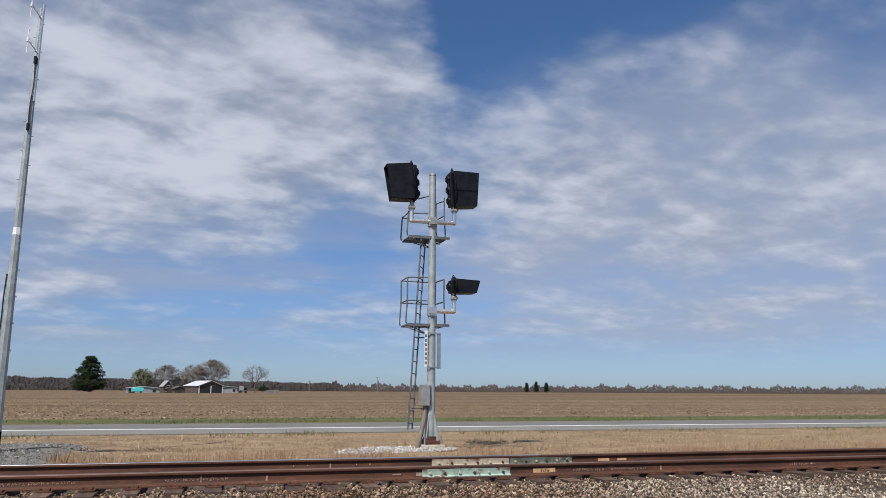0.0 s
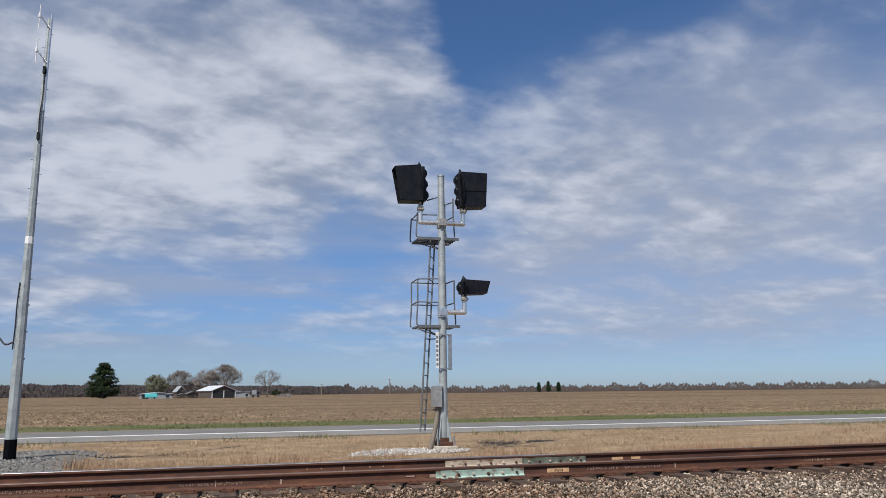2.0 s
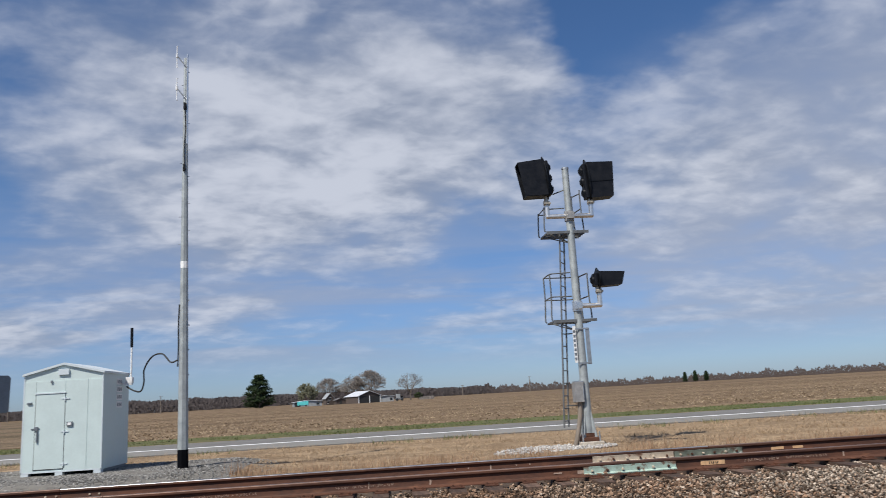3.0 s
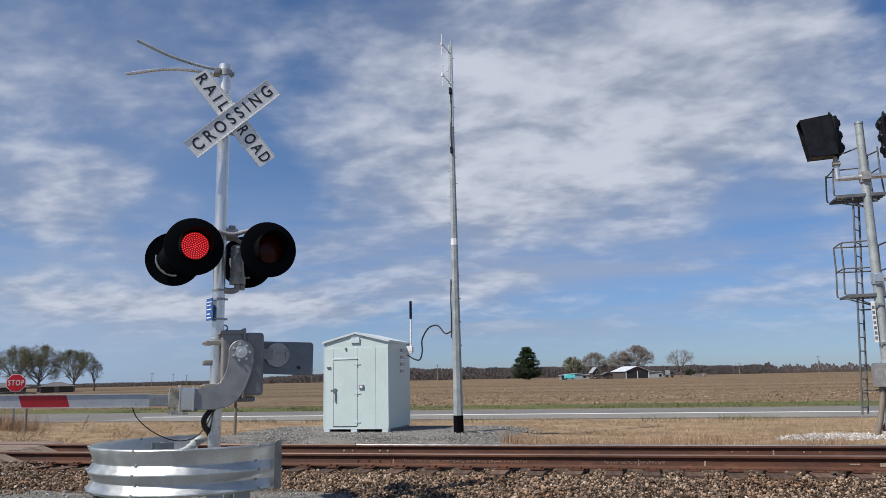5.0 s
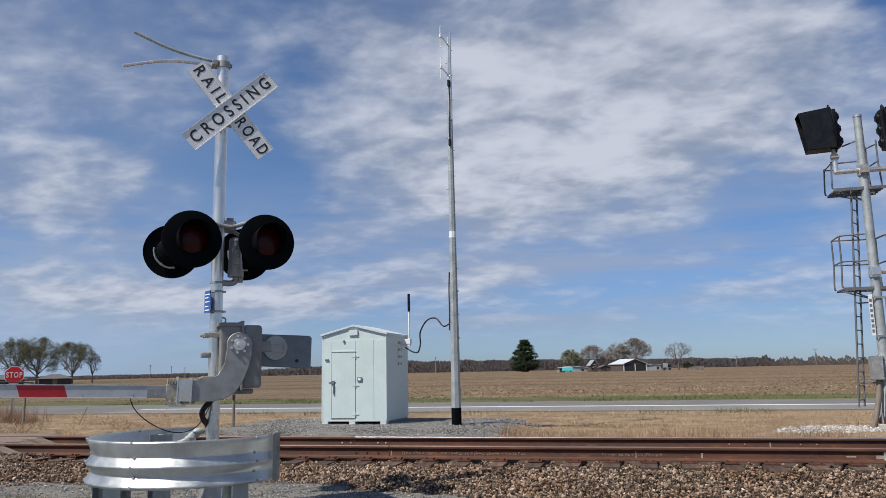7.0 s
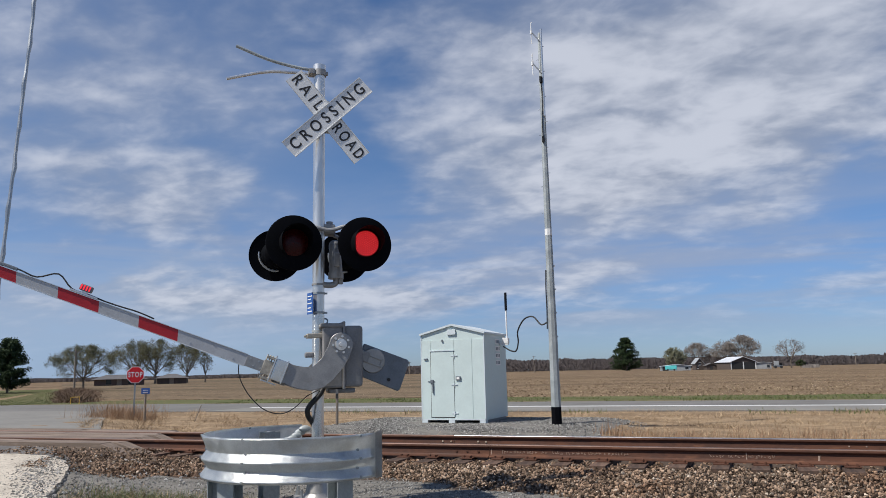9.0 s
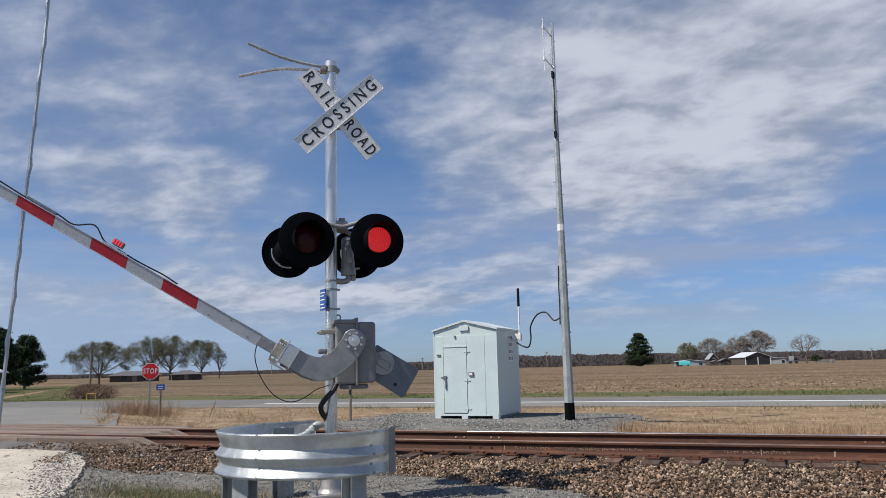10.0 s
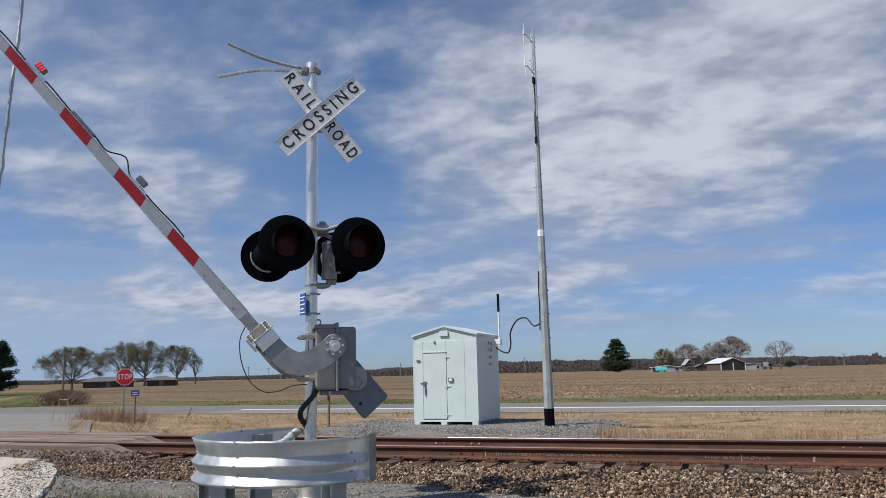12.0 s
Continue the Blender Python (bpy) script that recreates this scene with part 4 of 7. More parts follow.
    lanes = [(10.24, 10.50), (10.51, 10.75), (11.10, 11.34), (11.35, 11.60), (11.61, 11.86), (11.87, 12.12), (12.13, 12.40), (12.60, 12.86), (12.87, 13.14)]
    for i, (y0, y1) in enumerate(lanes):
        x1 = -9.9 - 0.33 * (y0 - 10.2) + (0.12 if i % 2 else -0.1)
        for k in range(4):
            ln = 3.0
            bm = bmesh.new()
            bx(bm, x1 - ln, x1 - 0.01, y0, y1, 0.22, 0.415 + rnd.uniform(-0.012, 0.006), 0.008)
            if k == 0:
                for v in bm.verts:
                    if v.co.x > x1 - 0.1 and v.co.z > 0.3:
                        v.co.x -= 0.55
            part("plank", bm, PLANK, deck)
            x1 -= ln


make_track()

# ---- the crossing signal with its gate ----
GATE_FOOT = pose(-4.49, 7.39, 0.05, 0, 0, 38)
PIVOT = (0.21, -0.25, 1.77)
MOVERS = {}
WIRE_FOOT = (-0.02, -0.14, 1.24)


def flash_lamp(owner, x, y, z, turn, lit_name=None):
    """A round flashing lamp that faces its own -y: background disc, hood, lens and an LED board."""
    bm = bmesh.new()
    lathe(bm, [(0.0, 0.012), (0.16, 0.012), (0.295, 0.0), (0.308, -0.006), (0.308, -0.016), (0.29, -0.012), (0.17, -0.004), (0.0, -0.004)], pose(0, 0, 0, 90, 0, 0), 40)
    lathe(bm, [(0.0, -0.20), (0.08, -0.195), (0.13, -0.17), (0.165, -0.10), (0.172, -0.004)], pose(0, 0, 0, 90, 0, 0), 28)
    lamp = part("flashing_lamp", bm, BLACK_FLAT, owner, "black flashing lamp with round background disc", pose(x, y, z, 0, 0, turn))
    bm = bmesh.new()
    rings = []
    for i in range(29):
        a = radians(-52 + 284 * i / 28)
        reach = 0.27 - 0.15 * max(0.0, math.sin(-a + 0.15)) - 0.06 * (abs(i - 14) / 14) ** 2
        c, s = math.cos(a), math.sin(a)
        rings.append([bm.verts.new((r * c, -d, r * s)) for r, d in ((0.168, 0.01), (0.172, reach), (0.166, reach), (0.162, 0.01))])
    for a, b in zip(rings, rings[1:]):
        for k in range(4):
            bm.faces.new((a[k], a[(k + 1) % 4], b[(k + 1) % 4], b[k]))
    bm.faces.new(rings[0][::-1]), bm.faces.new(rings[-1])
    part("hood", bm, BLACK_FLAT, lamp)
    bm = bmesh.new()
    lathe(bm, [(0.0, 0.038), (0.06, 0.034), (0.11, 0.026), (0.150, 0.013), (0.150, 0.0), (0.0, 0.0)], pose(0, -0.004, 0, 90, 0, 0), 28)
    part("lens", bm, LENS, lamp, "dark red lens")
    if lit_name:
        bm = bmesh.new()
        lathe(bm, [(0.0, 0.006), (0.144, 0.006), (0.144, 0.0), (0.0, 0.0)], pose(0, 0, 0, 90, 0, 0), 28)
        for ring in range(7):
            k = max(1, int(round(ring * 5.6)))
            for i in range(k):
                a = math.tau * (i + 0.5 * (ring % 2)) / k
                r = ring * 0.0218
                lathe(bm, [(0.0056, 0.006), (0.0047, 0.010), (0.0, 0.0115)], pose(r * math.cos(a), 0, r * math.sin(a), 90, 0, 0), 6)
        me = mesh_of("led_board", bm, LED_BODY)
        me.materials.append(LED_RED)
        for p in me.polygons:
            if p.center.y < -0.0063:
                p.material_index = 1
        ob = new("led_board", me)
        ob.parent = lamp
        MOVERS[lit_name] = tagged(ob, "board of bright red light diodes")
    return lamp


def gate_arm(owner):
    """The arm in its lowered pose: pivot at the origin, pole along -x, counterweight along +x."""
    bm = bmesh.new()
    left = [(-0.130 * math.cos(radians(a)), 0.130 * math.sin(radians(a))) for a in range(10, 181, 17)]
    outline = left + [(0.135, -0.10), (0.11, -0.22), (0.06, -0.38), (-0.01, -0.495), (-0.12, -0.57), (-0.24, -0.595), (-0.36, -0.595), (-0.50, -0.59), (-0.50, -0.38), (-0.36, -0.375), (-0.28, -0.365), (-0.195, -0.33), (-0.135, -0.21), (-0.122, -0.06)]
    prism(bm, outline, -0.075, -0.045)
    bmesh.ops.bevel(bm, geom=bm.edges[:], offset=0.006, segments=1, affect="EDGES")
    arm = part("gate_arm", bm, CAST, owner, "cast aluminium gate arm bracket, rising", pose(*PIVOT))
    MOVERS["gate_arm"] = arm
    bm = bmesh.new()
    prism(bm, [(x, z) for x, z in outline[11:]], 0.50, 0.53)
    bx(bm, -0.55, -0.40, 0.02, 0.10, -0.615, -0.37, 0.01)
    bx(bm, -0.54, -0.38, 0.10, 0.50, -0.545, -0.425, 0.01)
    part("rear_bracket", bm, CAST, arm)
    bm = bmesh.new()
    bx(bm, -0.585, -0.45, -0.085, 0.03, -0.60, -0.37, 0.012)
    bx(bm, -0.66, -0.50, -0.07, 0.14, -0.645, -0.63, 0.003)
    bx(bm, -0.60, -0.585, -0.09, 0.10, -0.64, -0.345, 0.003)
    bx(bm, -0.465, -0.45, -0.09, 0.04, -0.61, -0.36, 0.003)
    part("arm_socket", bm, ALU_POLE, arm, "pale aluminium box socket")
    # pivot hub with ring of bolts
    bm = bmesh.new()
    lathe(bm, [(0.0, 0.035), (0.022, 0.034), (0.026, 0.012), (0.062, 0.010), (0.066, 0.0)], pose(0, -0.075, 0, 90, 0, 0), 20)
    part("hub", bm, ALU_POLE, arm)
    for i in range(7):
        bm = bmesh.new()
        a = math.tau * i / 7
        cyl(bm, (0.088 * math.cos(a), -0.074, 0.088 * math.sin(a)), (0.088 * math.cos(a), -0.092, 0.088 * math.sin(a)), 0.014, seg=6)
        part("bolt", bm, ALU_POLE, arm)
    zc = -0.497
    # clamp with shear bolts
    bm = bmesh.new()
    bx(bm, -0.70, -0.59, -0.06, 0.02, zc - 0.075, zc + 0.075, 0.008)
    for dz in (-0.11, 0.11):
        bx(bm, -0.69, -0.585, -0.085, 0.05, zc + dz - 0.012, zc + dz + 0.012)
    for i in range(4):
        cyl(bm, (-0.685 + 0.028 * i, -0.03 - 0.02 * (i % 2), zc - 0.135), (-0.685 + 0.028 * i, -0.03 - 0.02 * (i % 2), zc + 0.135), 0.008, seg=6)
    part("arm_clamp", bm, BRASS, arm, "yellowed clamp with shear bolts")
    bm = bmesh.new()
    bx(bm, -0.88, -0.66, -0.053, 0.010, zc - 0.059, zc + 0.059, 0.004)
    part("arm_sleeve", bm, ALU, arm, "bolted aluminium sleeve")
    for k, (x, y) in enumerate(((-0.71, -0.053), (-0.75, -0.053), (-0.79, -0.053), (-0.84, -0.053), (-1.01, -0.0475), (-1.24, -0.0475), (-1.47, -0.0475))):
        bm = bmesh.new()
        dz = 0.032 if k % 2 else -0.032
        cyl(bm, (x, y + 0.003, zc + dz), (x, y - 0.004, zc + dz), 0.010, 0.007, seg=8)
        part("bolt", bm, GALV, arm)
    edges = [-0.86] + [-1.615 - 0.41 * k for k in range(15)]
    for k, (a, b) in enumerate(zip(edges, edges[1:])):
        h0, h1 = 0.061 - 0.0016 * k, 0.061 - 0.0016 * (k + 1)
        bm = bmesh.new()
        if k == 0:
            prism(bm, [(a, zc - h0), (b + 0.02, zc - h1), (b - 0.02, zc + h1), (a, zc + h0)], -0.0475, 0.007)
        else:
            prism(bm, [(a + 0.02, zc - h0), (b + 0.02, zc - h1), (b - 0.02, zc + h1), (a - 0.02, zc + h0)], -0.047, 0.006)
        part("red_band" if k % 2 else "white_band", bm, ARM_RED if k % 2 else ARM_WHITE, arm)
    # pale lips along both edges
    for s in (-1, 1):
        bm = bmesh.new()
        prism(bm, [(-0.88, zc + s * 0.060), (-7.7, zc + s * 0.037), (-7.7, zc + s * 0.042), (-0.88, zc + s * 0.067)][::s], -0.054, 0.012)
        part("edge_strip", bm, ALU_POLE, arm)
    # three arm lamps, their cable along the top
    for x in (-2.62, -4.15, -6.4):
        bm = bmesh.new()
        bx(bm, x - 0.14, x + 0.14, -0.05, 0.0, zc + 0.062, zc + 0.082, 0.004)
        bx(bm, x - 0.03, x + 0.03, -0.04, -0.01, zc + 0.08, zc + 0.105)
        lamp = part("arm_lamp", bm, ALU_POLE, arm, "small red-striped gate arm lamp")
        bm = bmesh.new()
        bx(bm, x - 0.062, x + 0.062, -0.062, 0.012, zc + 0.10, zc + 0.165, 0.012)
        part("lamp_body", bm, COUNTER, lamp)
        bm = bmesh.new()
        for i in range(4):
            bx(bm, x - 0.052 + 0.028 * i, x - 0.038 + 0.028 * i, -0.060, -0.054, zc + 0.108, zc + 0.157)
        MOVERS["arm_lamp", x] = part("red_lens", bm, ARM_GLOW, lamp, "red lens strips, flashing")
    bm = bmesh.new()
    pts = [(-1.9, -0.02, zc + 0.078)]
    for i in range(1, 26):
        x = -1.9 - 0.17 * i
        hump = 0.10 if i in (6,) else 0.0
        pts.append((x, -0.02, zc + 0.082 - 0.004 * i * 0.17 + hump + 0.006 * math.sin(i * 1.7)))
    tube(bm, curve_pts(pts, 4), 0.008, 6)
    part("arm_cable", bm, RUBBER, arm, "black cable along the arm")
    bm = bmesh.new()
    bx(bm, -3.62, -3.28, -0.035, 0.0, zc + 0.062, zc + 0.095, 0.01)
    part("cable_box", bm, COUNTER, arm)
    # counterweight on the far side of the mechanism
    bm = bmesh.new()
    prism(bm, [(0.30, -0.22), (0.855, -0.235), (0.875, -0.215), (0.875, 0.115), (0.85, 0.14), (0.30, 0.14)], 0.34, 0.40)
    bmesh.ops.bevel(bm, geom=bm.edges[:], offset=0.006, segments=1, affect="EDGES")
    cw = part("counterweight", bm, COUNTER, arm, "dark grey counterweight plate")
    bm = bmesh.new()
    lathe(bm, [(0.0, 0.02), (0.135, 0.02), (0.145, 0.0)], pose(0.46, 0.34, -0.01, 90, 0, 0), 24)
    bx(bm, 0.40, 0.57, 0.30, 0.322, 0.025, 0.045)
    bx(bm, 0.40, 0.57, 0.30, 0.322, -0.055, -0.035)
    bx(bm, 0.55, 0.57, 0.30, 0.322, -0.055, 0.045)
    part("adjuster", bm, ALU, cw)
    bm = bmesh.new()
    cyl(bm, (0.71, 0.345, -0.15), (0.71, 0.325, -0.15), 0.02, seg=8)
    part("bolt", bm, DARK, cw)
    bm = bmesh.new()
    cyl(bm, (0, -0.05, 0), (0, 0.38, 0), 0.035, seg=12)
    bx(bm, -0.04, 0.40, 0.30, 0.345, -0.06, 0.06, 0.01)
    part("shaft", bm, CAST, arm)
    return arm


def crossing_signal():
    sig = thing("crossing_signal", "railway crossing signal with crossbuck, red lamps and rising striped gate", "crossing signal", GATE_FOOT)
    bm = bmesh.new()
    cyl(bm, (0, 0, 0.30), (0, 0, 5.02), 0.0675, seg=28)
    cyl(bm, (0, 0, 5.0), (0, 0, 5.085), 0.074, seg=28)
    ball(bm, (0, 0, 5.08), 0.073, (1, 1, 0.25), 20)
    part("pole", bm, ALU_POLE, sig, "bare aluminium pole")
    # foot
    bm = bmesh.new()
    bx(bm, -0.27, 0.27, -0.27, 0.27, -0.25, 0.06, 0.02)
    part("foundation", bm, CONCRETE, sig)
    bm = bmesh.new()
    bx(bm, -0.24, 0.24, -0.24, 0.24, 0.10, 0.15, 0.02)
    lathe(bm, [(0.17, 0.15), (0.13, 0.19), (0.10, 0.36), (0.085, 0.48), (0.066, 0.485)], None, 24)
    base = part("pole_base", bm, ALU, sig, "cast aluminium base")
    for sx in (-1, 1):
        for sy in (-1, 1):
            bm = bmesh.new()
            cyl(bm, (sx * 0.19, sy * 0.19, 0.05), (sx * 0.19, sy * 0.19, 0.24), 0.017, seg=8)
            cyl(bm, (sx * 0.19, sy * 0.19, 0.15), (sx * 0.19, sy * 0.19, 0.19), 0.032, seg=6)
            part("anchor_bolt", bm, GALV, base)
    # crossbuck
    for word, tilt, y in (("CROSSING", -43.8, -0.128), ("RAIL ROAD", 50.0, -0.108)):
        bm = bmesh.new()
        bx(bm, -0.62, 0.62, -0.002, 0.002, -0.1085, 0.1085)
        bx(bm, -0.62, 0.62, -0.010, 0.010, 0.1085, 0.115)
        bx(bm, -0.62, 0.62, -0.010, 0.010, -0.115, -0.1085)
        at = pose(0.087, y, 4.418, 0, tilt, 0)
        blade = part("crossbuck_blade", bm, SIGN_WHITE, sig, "white blade lettered in black", at)
        if word == "CROSSING":
            letters(word, 0.19, SIGN_BLACK, "lettering", blade, pose(0, -0.003, 0), 0.001, 0.0028, 1.13, 1.6)
            bm = bmesh.new()
            cyl(bm, (0.085, -0.01, 0.085), (0.085, 0.0, 0.085), 0.014, seg=6)
            part("bolt", bm, GALV, blade)
        else:
            letters("RAIL", 0.19, SIGN_BLACK, "lettering", blade, pose(-0.362, -0.003, 0), 0.001, 0.0028, 0.46, 1.6)
            letters("ROAD", 0.19, SIGN_BLACK, "lettering", blade, pose(0.368, -0.003, 0), 0.001, 0.0028, 0.465, 1.45)
    for z in (4.60, 4.28):
        bm = bmesh.new()
        lathe(bm, [(0.069, -0.02), (0.075, -0.02), (0.075, 0.02), (0.069, 0.02)], Matrix.Translation((0, 0, z)), 20)
        bx(bm, -0.10, 0.10, -0.108, -0.074, z - 0.015, z + 0.015)
        bx(bm, 0.07, 0.12, -0.03, 0.03, z - 0.02, z + 0.02)
        part("sign_clamp", bm, GALV_DULL, sig)
    # two bent tubes at the pole top
    for pts in ([(-0.05, -0.05, 5.0), (-0.28, -0.05, 5.02), (-0.60, -0.05, 5.085), (-0.96, -0.05, 5.215)], [(-0.05, 0.05, 4.985), (-0.32, 0.06, 4.995), (-0.64, 0.05, 4.965), (-1.06, 0.02, 4.835)]):
        bm = bmesh.new()
        tube(bm, curve_pts(pts, 8), 0.018, 10)
        # duller metal on the upper tube stands for its shaded underside
        part("bent_tube", bm, GALV_DULL if pts[-1][2] > 5 else ALU_POLE, sig, "bent metal tube")
    bm = bmesh.new()
    lathe(bm, [(0.069, -0.035), (0.080, -0.035), (0.080, 0.035), (0.069, 0.035)], Matrix.Translation((0, 0, 4.985)), 20)
    bx(bm, -0.13, -0.06, -0.07, 0.07, 4.955, 5.02, 0.008)
    bx(bm, 0.07, 0.10, -0.02, 0.02, 4.97, 5.01, 0.004)
    part("tube_clamp", bm, CAST, sig)
    # cross arm, lamps back to back
    bm = bmesh.new()
    tube(bm, curve_pts([(-0.29, -0.16, 3.02), (-0.22, -0.13, 3.11), (-0.05, -0.105, 3.10), (0.12, -0.10, 3.075), (0.28, -0.11, 3.12), (0.40, -0.13, 3.11), (0.46, -0.16, 3.03)], 8), 0.024, 10)
    tube(bm, curve_pts([(-0.44, 0.2, 2.98), (-0.35, 0.12, 3.09), (0.05, 0.11, 3.10), (0.34, 0.2, 3.0)], 8), 0.022, 10)
    part("cross_arm", bm, CAST, sig)
    bm = bmesh.new()
    bx(bm, 0.04, 0.19, -0.04, 0.14, 3.04, 3.16, 0.02)
    cyl(bm, (0.13, 0.05, 3.14), (0.13, 0.05, 3.20), 0.04, seg=12)
    lathe(bm, [(0.069, -0.02), (0.078, -0.02), (0.078, 0.02), (0.069, 0.02)], Matrix.Translation((0, 0, 3.10)), 20)
    part("arm_bracket", bm, CAST, sig)
    flash_lamp(sig, -0.303, -0.33, 2.88, 4, "lamp_a")
    flash_lamp(sig, 0.478, -0.33, 2.885, 4, "lamp_b")
    for x in (-0.457, 0.354):
        lamp = flash_lamp(sig, x, 0.42, 2.85, 180)
        bm = bmesh.new()
        tube(bm, [(0.19 * math.cos(a), 0.045, 0.19 * math.sin(a)) for a in [radians(-100 + 11 * i) for i in range(11)]], 0.014, 8)
        part("hinge_latch", bm, GALV, lamp, "bright metal latch on the lamp back")
    # junction post and elbow pipe
    bm = bmesh.new()
    cyl(bm, (0.20, 0.02, 2.53), (0.20, 0.02, 2.60), 0.088, seg=20)
    cyl(bm, (0.20, 0.02, 2.60), (0.185, 0.02, 2.92), 0.078, 0.066, seg=20)
    ball(bm, (0.185, 0.02, 2.93), 0.066, (1, 1, 0.8), 14)
    bx(bm, 0.165, 0.235, -0.075, -0.05, 2.66, 2.83, 0.012)
    part("junction_post", bm, CAST, sig, "silver cast junction housing")
    bm = bmesh.new()
    tube(bm, curve_pts([(0.03, -0.02, 2.46), (0.13, 0.0, 2.455), (0.19, 0.01, 2.475), (0.205, 0.02, 2.54)], 6), 0.034, 12)
    bx(bm, 0.23, 0.28, -0.01, 0.05, 2.47, 2.53, 0.006)
    lathe(bm, [(0.069, -0.01), (0.077, -0.01), (0.077, 0.01), (0.069, 0.01)], Matrix.Translation((0, 0, 2.46)), 20)
    part("elbow_pipe", bm, CAST, sig)
    # small blue plate, its writing too fine to read
    plate_at = pose(-0.10, -0.06, 2.24, 0, 0, -72)
    bm = bmesh.new()
    bx(bm, -0.075, 0.075, -0.003, 0.003, -0.12, 0.12, 0.002)
    plate = part("emergency_plate", bm, SIGN_BLUE, sig, "small blue sign plate", plate_at)
    for i, z in enumerate((0.08, 0.045, 0.0, -0.05, -0.09)):
        bm = bmesh.new()
        bx(bm, -0.055, 0.058 - 0.025 * (i % 2), -0.0055, -0.003, z - 0.006, z + 0.006)
        part("text_bar", bm, SIGN_WHITE, plate)
    for z in (2.36, 2.14, 1.93):
        bm = bmesh.new()
        lathe(bm, [(0.0685, -0.012), (0.074, -0.012), (0.074, 0.012), (0.0685, 0.012)], Matrix.Translation((0, 0, z)), 20)
        bx(bm, 0.07, 0.10, -0.012, 0.012, z - 0.01, z + 0.01)
        part("band", bm, GALV_DULL, sig)
    # gate mechanism
    bm = bmesh.new()
    bx(bm, 0.03, 0.255, -0.20, 0.20, 1.30, 1.99, 0.03)
    bx(bm, 0.265, 0.475, -0.19, 0.19, 1.31, 1.985, 0.035)
    bx(bm, 0.245, 0.275, -0.215, 0.215, 1.285, 2.03, 0.008)
    bx(bm, 0.0, 0.255, -0.215, 0.215, 1.965, 2.01, 0.012)
    mech = part("gate_mechanism", bm, MECH, sig, "grey cast gate mechanism housing")
    bm = bmesh.new()
    tube(bm, [(0.075 + 0.03 * math.cos(a), 0, 2.045 + 0.03 * math.sin(a)) for a in [math.tau * i / 12 for i in range(13)]], 0.009, 6)
    part("eye_bolt", bm, GALV_DULL, mech)
    bm = bmesh.new()
    bx(bm, 0.10, 0.40, -0.13, 0.13, 1.245, 1.30, 0.02)
    bx(bm, 0.17, 0.19, -0.21, -0.19, 1.24, 1.29)
    part("mechanism_base", bm, MECH, mech)
    for z in (1.88, 1.42):
        bm = bmesh.new()
        bx(bm, -0.13, 0.04, -0.10, -0.066, z - 0.024, z + 0.024, 0.006)
        bx(bm, -0.13, 0.04, 0.066, 0.10, z - 0.024, z + 0.024, 0.006)
        for y in (-0.083, 0.083):
            cyl(bm, (-0.15, y, z), (-0.09, y, z), 0.012, seg=6)
        part("mechanism_clamp", bm, BRASS, sig, "rusty bolted clamp")
    bm = bmesh.new()
    bx(bm, -0.15, -0.05, -0.05, 0.03, 1.64, 1.70, 0.015)
    part("buffer", bm, CAST, sig)
    # hoses and wires
    bm = bmesh.new()
    tube(bm, curve_pts([(0.05, -0.11, 1.31), (0.0, -0.125, 1.23), (-0.085, -0.12, 1.14), (-0.125, -0.10, 1.07), (-0.11, -0.06, 1.0), (-0.065, 0.0, 0.94), (-0.03, 0.06, 0.88)], 8), 0.029, 12)
    part("hose", bm, RUBBER, sig, "black corrugated hose")
    bm = bmesh.new()
    tube(bm, curve_pts([(-0.82, -0.10, 0.45), (-0.83, -0.10, 0.30), (-0.765, -0.10, 0.12), (-0.65, -0.09, -0.04), (-0.53, -0.08, -0.125), (-0.40, -0.06, -0.15), (-0.27, -0.04, -0.10), (-0.15, -0.02, -0.01), (0.0, 0.0, 0.05)], 8), 0.0055, 6)
    MOVERS["wire"] = part("wire", bm, RUBBER, sig, "loose black wire hanging from the arm", pose(*WIRE_FOOT))
    gate_arm(sig)
    return sig


